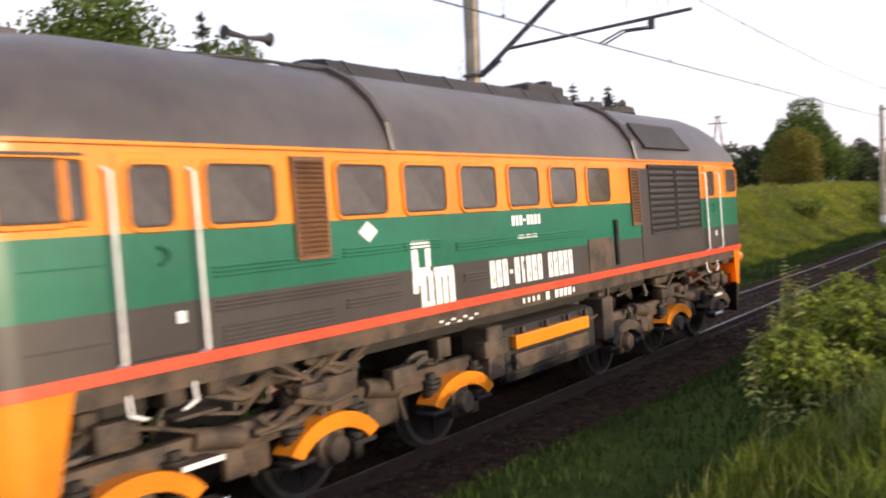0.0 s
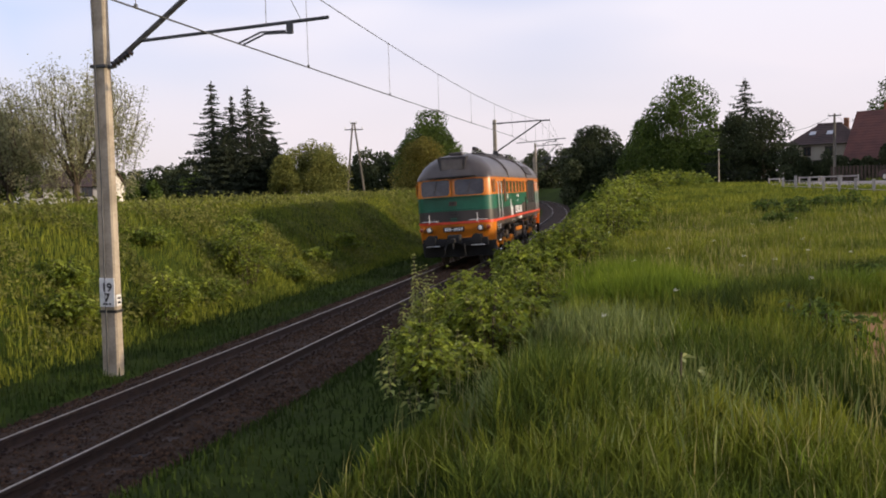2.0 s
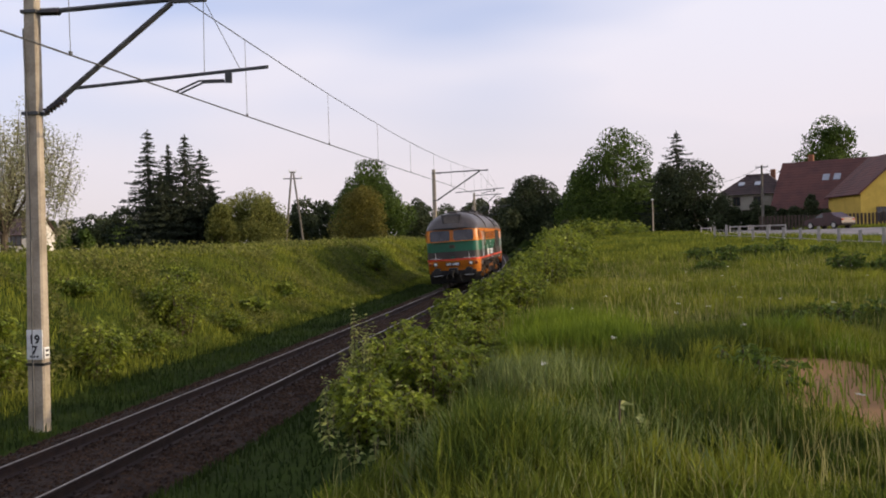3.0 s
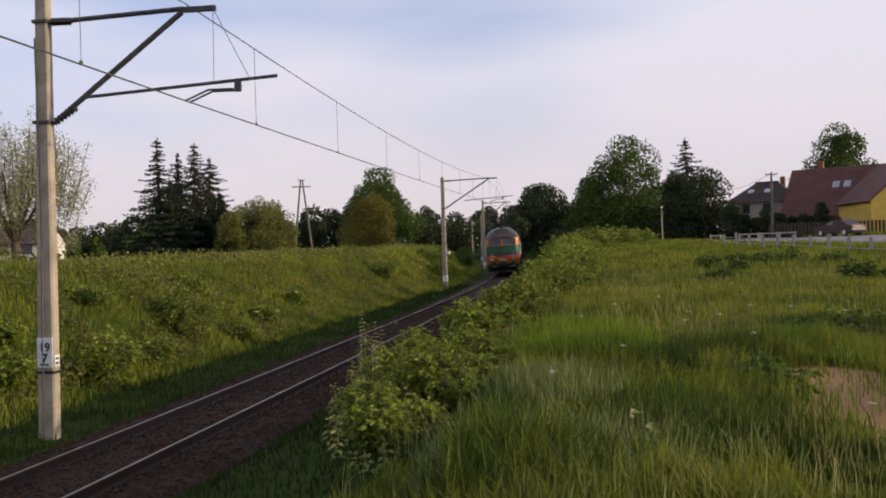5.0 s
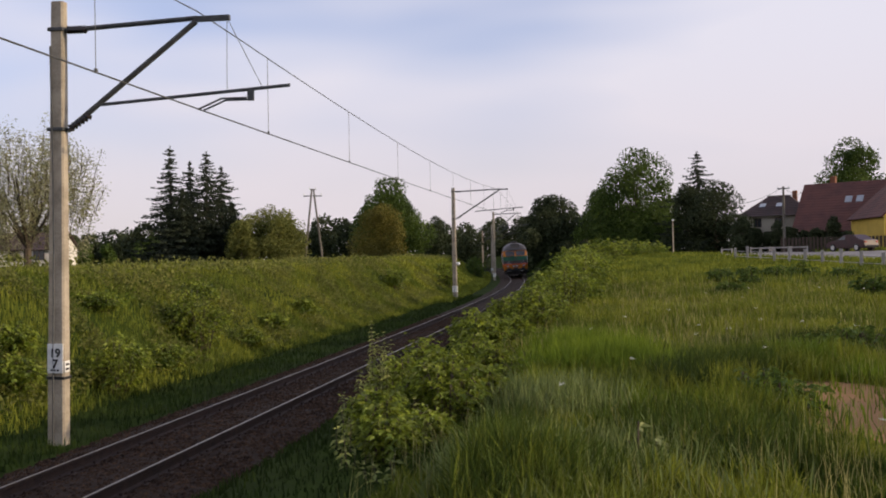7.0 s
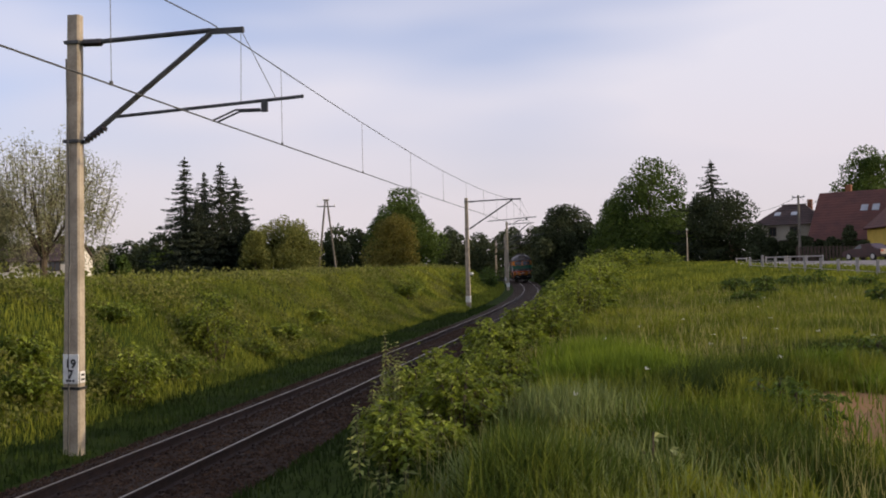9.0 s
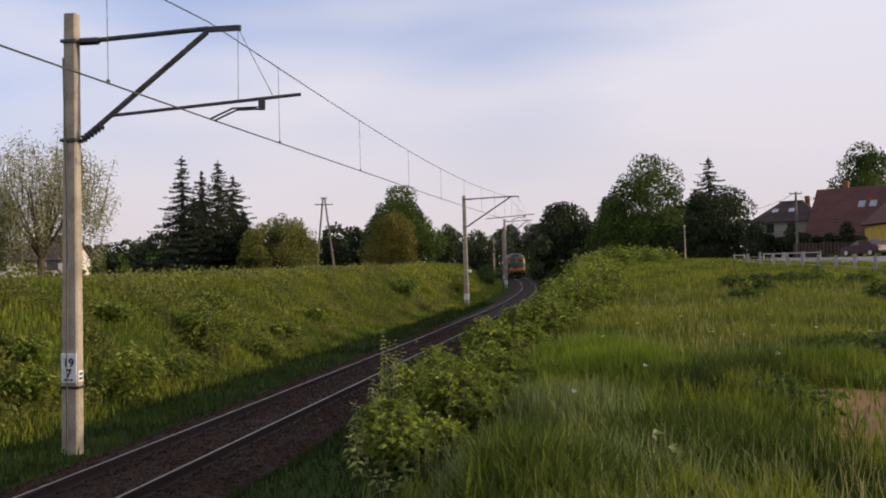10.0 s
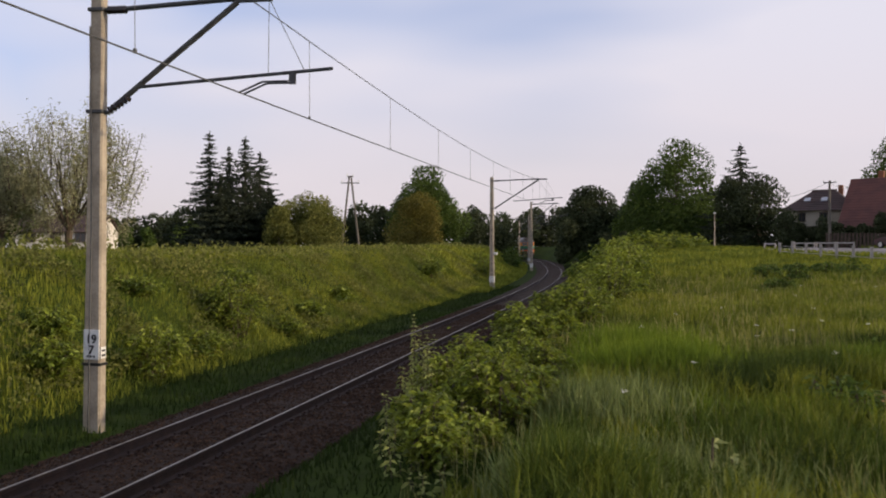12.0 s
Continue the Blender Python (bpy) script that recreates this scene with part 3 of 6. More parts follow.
def shrub(at, w, h, seed, material, label, n=900, leaf=0.09, name="shrub", stems=14, aspect=0.55):
    """A mound of arching canes with threefold leaves along them."""
    r = np.random.RandomState(seed)
    e = new(name)
    e.matrix_basis = Matrix.Translation(at)
    bm = B()
    base, ways, sz = [], [], []
    per = max(3, n // (3 * stems))
    for i in range(stems):
        a, q = 2.4 * i + r.uniform(-0.4, 0.4), math.sqrt((i + 0.5) / stems)
        rad, top = q * w / 2 * r.uniform(0.8, 1.12), h * (1 - 0.55 * q * q) * r.uniform(0.75, 1.12)
        root = Vector((math.cos(a) * rad * 0.3, math.sin(a) * rad * 0.3, -0.1))
        mid = Vector((math.cos(a) * rad * 0.72, math.sin(a) * rad * 0.72, top))
        tip = Vector((math.cos(a + 0.2) * rad, math.sin(a + 0.2) * rad, top * r.uniform(0.62, 0.98)))
        rod(bm, root, mid, 0.010, 0.007, 4)
        rod(bm, mid, tip, 0.007, 0.003, 4)
        for j in range(per):
            t = r.uniform(0.1, 1.0) ** 0.75
            c = root.lerp(mid, t / 0.7) if t < 0.7 else mid.lerp(tip, (t - 0.7) / 0.3)
            k = 0.07 * w + 0.02
            c = (c.x + r.normal(0, k), c.y + r.normal(0, k), max(0.02, c.z + r.normal(0, k * 0.6)))
            b = a + r.normal(0, 1.1)
            for turn in (-0.95, 0.0, 0.95):
                base.append(c)
                ways.append((math.cos(b + turn), math.sin(b + turn), r.normal(-0.15, 0.35)))
                sz.append(leaf * r.uniform(0.6, 1.35) * (1.12 if turn == 0 else 0.9))
    part("stem", bm, M["bark"], e)
    lv = sprays("foliage", base, ways, sz, material, seed, aspect)
    lv.parent = e
    return tagged(e, label, "shrub", "shrubs")


def stalks(at, w, h, seed, material, label, count=5, leaf=0.09, name="nettle_clump"):
    """Upright stems with crosswise pairs of drooping leaves."""
    r = np.random.RandomState(seed)
    e = new(name)
    e.matrix_basis = Matrix.Translation(at)
    base, ways, sz = [], [], []
    for i in range(count):
        root = Vector((r.uniform(-0.5, 0.5) * w, r.uniform(-0.5, 0.5) * w, -0.08))
        top = h * (1.0 if i == 0 else r.uniform(0.5, 0.95))
        tip = root + Vector((r.normal(0, 0.06) * top, r.normal(0, 0.06) * top, top))
        part("stem", rod(B(), root, tip, 0.006, 0.002, 4), M["bark"], e)
        nodes = int(top / 0.045)
        b = r.uniform(0, 3)
        for j in range(2, nodes + 1):
            t = j / nodes
            c = root.lerp(tip, t)
            b += 1.571 + r.normal(0, 0.2)
            for sg in (0, math.pi):
                base.append(tuple(c))
                ways.append((math.cos(b + sg), math.sin(b + sg), r.normal(-0.45, 0.2) + 0.9 * max(0.0, t - 0.8) * 5))
                sz.append(leaf * (1.15 - 0.7 * t) * r.uniform(0.75, 1.25))
    lv = sprays("foliage", base, ways, sz, material, seed, 0.42)
    lv.parent = e
    return tagged(e, label, "weed", "tall weeds")


def willow(at, h, w, seed, label, twigs=260, name="willow_tree"):
    """Several limbs with long upright twigs, thinly leaved, sky showing through."""
    r = np.random.RandomState(seed)
    e = new(name)
    e.matrix_basis = Matrix.Translation(at)
    bm, tw = B(), B()
    base, ways, sz = [], [], []
    fork = Vector((0, 0, h * 0.14))
    rod(bm, (0, 0, -0.3), fork, 0.26, 0.22, 8)
    limbs = []
    for i in range(11):
        a, q = 2.4 * i, math.sqrt((i + 0.6) / 11)
        end = Vector((math.cos(a) * q * w * 0.36, math.sin(a) * q * w * 0.36, h * r.uniform(0.55, 0.8) * (1.05 - 0.3 * q)))
        rod(bm, fork, end, 0.11, 0.03, 6)
        limbs.append(end)
    part("trunk", bm, M["bark"], e)
    for i in range(twigs):
        low = i % 3 == 0
        a, q = r.uniform(0, 6.283), math.sqrt(r.uniform(0.0, 1.0))
        z = h * (r.uniform(0.06, 0.45) if low else r.uniform(0.35, 0.8) * (1.0 - 0.25 * q))
        wide = w * (0.40 if low else 0.44)
        st = Vector((math.cos(a) * q * wide, math.sin(a) * q * wide, z))
        L = h * r.uniform(0.10, 0.24)
        end = st + Vector((math.cos(a) * 0.25 * q * L + r.normal(0, 0.2), math.sin(a) * 0.25 * q * L + r.normal(0, 0.2), L))
        rod(tw, st, end, 0.022, 0.008, 4)
        for j in range(130 if low else 80):
            c = st.lerp(end, r.uniform(-0.05, 1.03))
            base.append((c.x + r.normal(0, 0.26), c.y + r.normal(0, 0.26), c.z + r.normal(0, 0.16)))
            ways.append((r.normal(), r.normal(), r.normal(0.3, 0.6)))
            sz.append(r.uniform(0.11, 0.24))
    tagged(part("branchwork", tw, M["bark"], e), kind="stuff")
    lv = sprays("crown", base, ways, sz, M["leaf_willow"], seed, 0.38, 1.0)
    lv.parent = e
    return tagged(e, label, "tree", "trees")


def wood_band(name, az0, az1, d, h0, h1, n, material, seed, leaf=0.7, depth=14.0, label="dark distant wood edge", base=-0.5):
    """A far belt of woodland that nobody could count."""
    r = np.random.RandomState(seed)
    blobs = []
    k = max(6, int(abs(az1 - az0) * d * 0.0175 / 3.2))
    for i in range(k):
        az = az0 + (az1 - az0) * (i + r.uniform(0, 1)) / k
        dd = d + r.uniform(-0.5, 0.5) * depth
        h = r.uniform(h0, h1)
        g = polar(az, dd)
        for t in (0.22, 0.5, 0.78):
            rad = h * r.uniform(0.2, 0.3)
            blobs.append((g.x + r.normal(0, 1), g.y + r.normal(0, 1), g.z + base + h * t, rad, 1.0))
    p = blob_points(r, blobs, n)
    ob = leaves(name, p, leaf * r.uniform(0.6, 1.4, n), material, seed)
    return tagged(ob, label, "woodland", kind="stuff")


# -- the crowns that stand singly, by azimuth and distance --
willow(polar(35.3, 62), 10.6, 9.4, 11, "pale spring willow with thin twiggy crown")
willow(polar(38.9, 65), 8.4, 6.0, 12, "slender pale willow with several stems", 120)
broadleaf(polar(39.4, 70), 7.2, 6.0, 13, M["leaf_green"], "dense round broadleaf tree on the plateau", n=2600, leaf=0.28, base=0.08)
spruce(polar(41.7, 68), 10.6, 7.6, 14, "dense dark spruce above the railway bank")
broadleaf(polar(43.8, 68), 7.0, 6.0, 15, M["leaf_green"], "broadleaf tree beside a tall spruce", n=2600, leaf=0.28, base=0.08)
spruce(polar(50.5, 52), 11.8, 5.2, 16, "tall dark spruce near the railway")
broadleaf(polar(49.0, 40), 8.0, 4.6, 17, M["leaf_green"], "tall tree with bare lower trunk", n=2600, leaf=0.24, base=0.3, trunk=0.17)
broadleaf(polar(57.2, 38), 9.6, 8.5, 18, M["leaf_green"], "large broadleaf tree overlooking the track", n=5200, leaf=0.25, base=0.2, trunk=0.25)
broadleaf(polar(63.8, 40), 9.5, 8.0, 19, M["leaf_green"], "large broadleaf tree overlooking the track", n=3600, leaf=0.25, base=0.2, trunk=0.25)
for az, d, h, w, sd in ((27.2, 100, 13.0, 6.4, 21), (26.0, 103, 11.7, 5.0, 22), (25.0, 98, 12.3, 6.8, 23), (24.1, 101, 11.0, 6.6, 24), (26.5, 96, 8.0, 6.4, 25), (23.5, 99, 6.8, 5.4, 26)):
    spruce(polar(az, d), h, w, sd, "dark spruce in a close group")
for az, d, h, w, sd in ((22.3, 95, 5.2, 4.8, 31), (21.1, 97, 6.3, 5.0, 32), (20.1, 95, 5.7, 4.8, 33), (20.6, 93, 5.0, 4.4, 34), (22.9, 92, 4.4, 3.8, 35)):
    broadleaf(polar(az, d), h, w, sd, M["leaf_lime"], "low yellow-green tree in a hedge row", n=1500, leaf=0.26, base=0.05, trunk=0.1)
broadleaf(polar(13.5, 150), 13.8, 12.6, 41, M["leaf_green"], "round green tree behind an olive bush", n=5200, leaf=0.45, base=0.1)
broadleaf(polar(12.9, 153), 11.6, 9.0, 52, M["leaf_green"], "round green tree behind an olive bush", n=3600, leaf=0.42, base=0.06)
broadleaf(polar(14.6, 152), 11.2, 8.0, 53, M["leaf_green"], "round green tree behind an olive bush", n=3000, leaf=0.42, base=0.06)
broadleaf(polar(14.1, 128), 8.1, 8.8, 42, M["leaf_olive"], "broad olive-brown willow bush", n=4600, leaf=0.32, base=0.03, trunk=0.15)
broadleaf(polar(10.5, 190), 9.3, 6.8, 43, M["leaf_dark"], "small dark tree standing apart", n=2000, leaf=0.5, base=0.06)
broadleaf(polar(-2.4, 118), 14.0, 12.0, 44, M["leaf_green"], "tall full broadleaf tree at the meadow edge", n=8000, leaf=0.36, base=0.05, trunk=0.3, lumps=24)
broadleaf(polar(-0.1, 122), 9.0, 7.4, 45, M["leaf_green"], "lower broadleaf tree beside a tall one", n=3600, leaf=0.36, base=0.04)
broadleaf(polar(-4.0, 116), 9.6, 6.0, 46, M["leaf_green"], "leafy tree at the meadow edge", n=3000, leaf=0.36, base=0.05)
spruce(polar(-6.15, 108), 12.1, 8.6, 47, "dark spruce beside the road")
broadleaf(polar(-7.2, 104), 8.0, 7.2, 48, M["leaf_dark"], "dark round tree beside a spruce", n=3200, leaf=0.3, base=0.03)
broadleaf(polar(-5.6, 106), 8.2, 5.2, 49, M["leaf_dark"], "dark round tree beside a spruce", n=2000, leaf=0.3, base=0.03)
broadleaf(polar(3.1, 140), 9.6, 9.6, 50, M["leaf_dark"], "dark round tree over the railway curve", n=4400, leaf=0.42, base=0.03)
broadleaf(polar(-14.9, 140), 16.2, 10.5, 51, M["leaf_green"], "round crowned tree behind a roof", n=4600, leaf=0.42, base=0.2)
wood_band("far_wood", 39.0, 27.0, 152, 5.2, 7.2, 14000, M["leaf_dark"], 61, leaf=0.5)
wood_band("far_wood", 38.0, 27.5, 140, 3.0, 5.0, 9000, M["leaf_green"], 71, leaf=0.45)
wood_band("far_wood", 75, 38, 160, 5.0, 8.0, 9000, M["leaf_dark"], 62)
wood_band("far_wood", 19.5, 14.5, 175, 6.0, 9.5, 6500, M["leaf_dark"], 63)
wood_band("far_wood", 21.0, 13.0, 165, 5.5, 8.0, 11000, M["leaf_dark"], 72, leaf=0.5)
wood_band("far_wood", 38.0, 26.0, 168, 6.0, 7.8, 12000, M["leaf_dark"], 73, leaf=0.5)
wood_band("far_wood", 13.0, 3.5, 225, 7.0, 11.0, 10000, M["leaf_dark"], 64)
wood_band("far_wood", 4.4, 0.2, 142, 6.0, 8.6, 9000, M["leaf_dark"], 65, leaf=0.5)
wood_band("far_wood", 10.5, 7.4, 170, 5.5, 8.0, 6000, M["leaf_dark"], 68, leaf=0.5, depth=20)
wood_band("far_wood", 7.6, 4.4, 215, 7.0, 10.0, 5000, M["leaf_dark"], 69)
# added belt, hidden behind nearer trees, to keep sun off the far track
wood_band("far_wood", 3.0, -5.5, 163, 7.0, 9.5, 5000, M["leaf_dark"], 70, leaf=0.6)
wood_band("far_wood", 0.5, -30, 230, 5.5, 9.5, 9000, M["leaf_dark"], 66)
wood_band("hedge", 4.6, -0.8, 108, 1.0, 2.2, 6000, M["leaf_dark"], 67, leaf=0.3, depth=16, label="dark hedge along the outside of the curve")

# ---- locomotive ----
P = {
    "orange": mat("orange locomotive paint", (0.70, 0.225, 0.011), (0.56, 0.172, 0.009), 0.9, 0.38, bump=0.03, coat=0.25),
    "green": mat("green locomotive paint", (0.008, 0.118, 0.066), (0.007, 0.09, 0.05), 0.9, 0.38, bump=0.03, coat=0.25),
    "grey": mat("dark grey body paint", (0.05, 0.042, 0.038), (0.032, 0.027, 0.025), 0.9, 0.45, bump=0.04, coat=0.15),
    "roof": mat("sooty grey roof", (0.088, 0.076, 0.070), (0.048, 0.041, 0.038), 0.4, 0.42, bump=0.03, bump_scale=4),
    "soot": mat("black sooted plate", (0.035, 0.031, 0.03), (0.018, 0.016, 0.016), 1.5, 0.7, bump=0.2),
    "red": mat("red lining", (0.75, 0.075, 0.03), (0.6, 0.055, 0.022), 1.5, 0.42),
    "under": mat("oily dusty running gear", (0.085, 0.058, 0.038), (0.024, 0.018, 0.013), 3.5, 0.7, bump=0.25),
    "dark": mat("black underframe", (0.018, 0.016, 0.014), (0.011, 0.01, 0.009), 3.0, 0.75, bump=0.2),
    "wheel": mat("worn wheel steel", (0.04, 0.032, 0.027), (0.022, 0.018, 0.016), 5, 0.6, 0.3),
    "tread": mat("bright wheel tread", (0.5, 0.47, 0.43), (0.4, 0.37, 0.34), 5, 0.3, 0.9),
    "rail": mat("white handrail paint", (0.8, 0.8, 0.78), (0.66, 0.66, 0.64), 6, 0.45),
    "seal": mat("window rubber", (0.03, 0.025, 0.022), (0.02, 0.017, 0.016), 6, 0.6),
    "brown": mat("brown louvre paint", (0.16, 0.075, 0.03), (0.10, 0.05, 0.024), 3, 0.6, bump=0.1),
    "lens": mat("lamp glass", (0.75, 0.74, 0.70), (0.6, 0.6, 0.57), 8, 0.08, spec=0.8, coat=0.8),
    "redlens": mat("red lamp glass", (0.30, 0.05, 0.02), (0.2, 0.03, 0.012), 8, 0.1, coat=0.8),
    "plate": mat("black number board", (0.012, 0.012, 0.012), (0.02, 0.02, 0.02), 8, 0.4),
}
glass = mat("tinted window glass", (0.055, 0.047, 0.042), (0.085, 0.075, 0.068), 1.3, 0.07, spec=0.5)
curtain = mat("pale cab curtain", (0.55, 0.48, 0.36), (0.4, 0.34, 0.25), 5, 0.8)

HW, NEAR, FAR = 1.475, -7.78, 7.75
loco = new("diesel_locomotive")
tagged(loco, "orange, green and grey diesel locomotive with sooty roof on the track", "locomotive")


def outline(hw, y0, y1, r, bow, k=7):
    """Plan outline of the body: straight sides, rounded corners, slightly bowed ends."""
    pts = []
    for sx, y, sy in ((1, y1, 1), (-1, y1, 1), (-1, y0, -1), (1, y0, -1)):
        arc_pts = []
        for i in range(k + 1):
            a = math.pi / 2 * i / k
            arc_pts.append((sx * (hw - r + r * math.cos(a)), y - sy * (r - r * math.sin(a)) - sy * bow))
        arc_pts = arc_pts if (sx * sy > 0) else arc_pts[::-1]
        pts += arc_pts
    out, n = [], len(pts)
    for i, (x, y) in enumerate(pts):
        out.append((x, y))
        if i % (k + 1) == k:
            x2, y2 = pts[(i + 1) % n]
            for t in (0.25, 0.5, 0.75):
                if (i // (k + 1)) % 2 == 0:
                    out.append((x + (x2 - x) * t, y + (1 if y > 0 else -1) * bow * (1 - (2 * t - 1) ** 2)))
                else:
                    out.append((x, y + (y2 - y) * t))
    return out


def shell(levels, name, material, parent, label="", cap=False, smooth=True):
    """Stack of plan outlines (z, half width, y0, y1, corner radius, bow)."""
    bm = B()
    rings = [[bm.verts.new((x, y, z)) for x, y in outline(hw, y0, y1, r, bow)] for z, hw, y0, y1, r, bow in levels]
    n = len(rings[0])
    for lo, hi in zip(rings, rings[1:]):
        for i in range(n):
            bm.faces.new((lo[i], lo[(i + 1) % n], hi[(i + 1) % n], hi[i]))
    if cap:
        bm.faces.new(rings[-1])
        bm.faces.new(rings[0][::-1])
    return part(name, bm, material, parent, label, smooth)


shell([(1.44, 1.44, NEAR + 0.03, FAR - 0.03, 0.42, 0.10), (1.60, 1.455, NEAR + 0.02, FAR - 0.02, 0.42, 0.10)], "sill", P["under"], loco)
shell([(1.60, HW + 0.02, NEAR - 0.02, FAR + 0.02, 0.42, 0.10), (1.69, HW + 0.02, NEAR - 0.02, FAR + 0.02, 0.42, 0.10)], "lining_band", P["red"], loco, "red lining band")
shell([(1.68, HW, NEAR, FAR, 0.42, 0.10), (2.09, HW, NEAR, FAR, 0.42, 0.10)], "lower_body", P["grey"], loco, "dark grey lower body side")
shell([(2.09, HW, NEAR, FAR, 0.42, 0.10), (2.63, HW, NEAR, FAR, 0.42, 0.10)], "middle_body", P["green"], loco, "green body side")
shell([(2.63, HW, NEAR, FAR, 0.42, 0.10), (2.70, HW, NEAR + 0.0, FAR, 0.42, 0.09), (3.28, HW - 0.01, NEAR + 0.10, FAR - 0.10, 0.42, 0.09)], "upper_body", P["orange"], loco, "orange window band")
shell([(3.28, HW + 0.012, NEAR + 0.08, FAR - 0.08, 0.42, 0.10), (3.36, HW - 0.005, NEAR + 0.07, FAR - 0.07, 0.42, 0.10), (3.55, 1.41, NEAR + 0.10, FAR - 0.10, 0.62, 0.12),
       (3.80, 1.25, NEAR + 0.20, FAR - 0.20, 0.70, 0.12), (4.02, 1.02, NEAR + 0.42, FAR - 0.42, 0.74, 0.10), (4.18, 0.74, NEAR + 0.78, FAR - 0.78, 0.6, 0.08), (4.27, 0.40, NEAR + 1.3, FAR - 1.3, 0.35, 0.05)],
      "roof", P["roof"], loco, "sooty grey curved roof", cap=True)
shell([(3.262, HW + 0.02, NEAR + 0.08, FAR - 0.08, 0.42, 0.10), (3.29, HW + 0.02, NEAR + 0.07, FAR - 0.07, 0.42, 0.10)], "gutter", P["orange"], loco)


def frame_ring(bm, hw, hh, r, t, depth, k=5):
    """Rounded rectangular frame in the yz plane, of width t, standing out along +x."""
    def loop(w, h, rr, x):
        out = []
        for sy, sz in ((1, 1), (-1, 1), (-1, -1), (1, -1)):
            arc_pts = []
            for i in range(k + 1):
                a = math.pi / 2 * i / k
                arc_pts.append((x, sy * (w - rr + rr * math.cos(a)), sz * (h - rr + rr * math.sin(a))))
            out += arc_pts if sy * sz > 0 else arc_pts[::-1]
        return [bm.verts.new(p) for p in out]
    a, b = loop(hw + t, hh + t, r + t, 0), loop(hw + t * 0.8, hh + t * 0.8, r + t * 0.8, depth)
    c, d = loop(hw + t * 0.15, hh + t * 0.15, r, depth), loop(hw, hh, r, 0.0)
    n = len(a)
    for lo, hi in ((a, b), (b, c), (c, d)):
        for i in range(n):
            bm.faces.new((lo[i], lo[(i + 1) % n], hi[(i + 1) % n], hi[i]))
    return bm


def pane_mesh(bm, hw, hh, r, x, k=5):
    out = []
    for sy, sz in ((1, 1), (-1, 1), (-1, -1), (1, -1)):
        arc_pts = []
        for i in range(k + 1):
            a = math.pi / 2 * i / k
            arc_pts.append((x, sy * (hw - r + r * math.cos(a)), sz * (hh - r + r * math.sin(a))))
        out += arc_pts if sy * sz > 0 else arc_pts[::-1]
    bm.faces.new([bm.verts.new(p) for p in out])
    return bm


def window(m, hw, hh, r=0.07, fr="orange", t=0.045, label=""):
    """A window at the pose m, whose x axis points out of the wall."""
    bm = frame_ring(B(), hw, hh, r, t, 0.022)
    w = part("window", bm, P[fr], loco, label, True)
    w.matrix_basis = m
    bm = frame_ring(B(), hw - 0.018, hh - 0.018, r, 0.02, 0.012)
    part("seal", bm, P["seal"], w)
    part("pane", pane_mesh(B(), hw, hh, r, 0.006), glass, w)
    return w


def side_m(y, z, side, x=HW):
    return Matrix.Translation((side * x, y, z)) @ pose(0, 0, 0, 0, 0, 0 if side > 0 else 180)


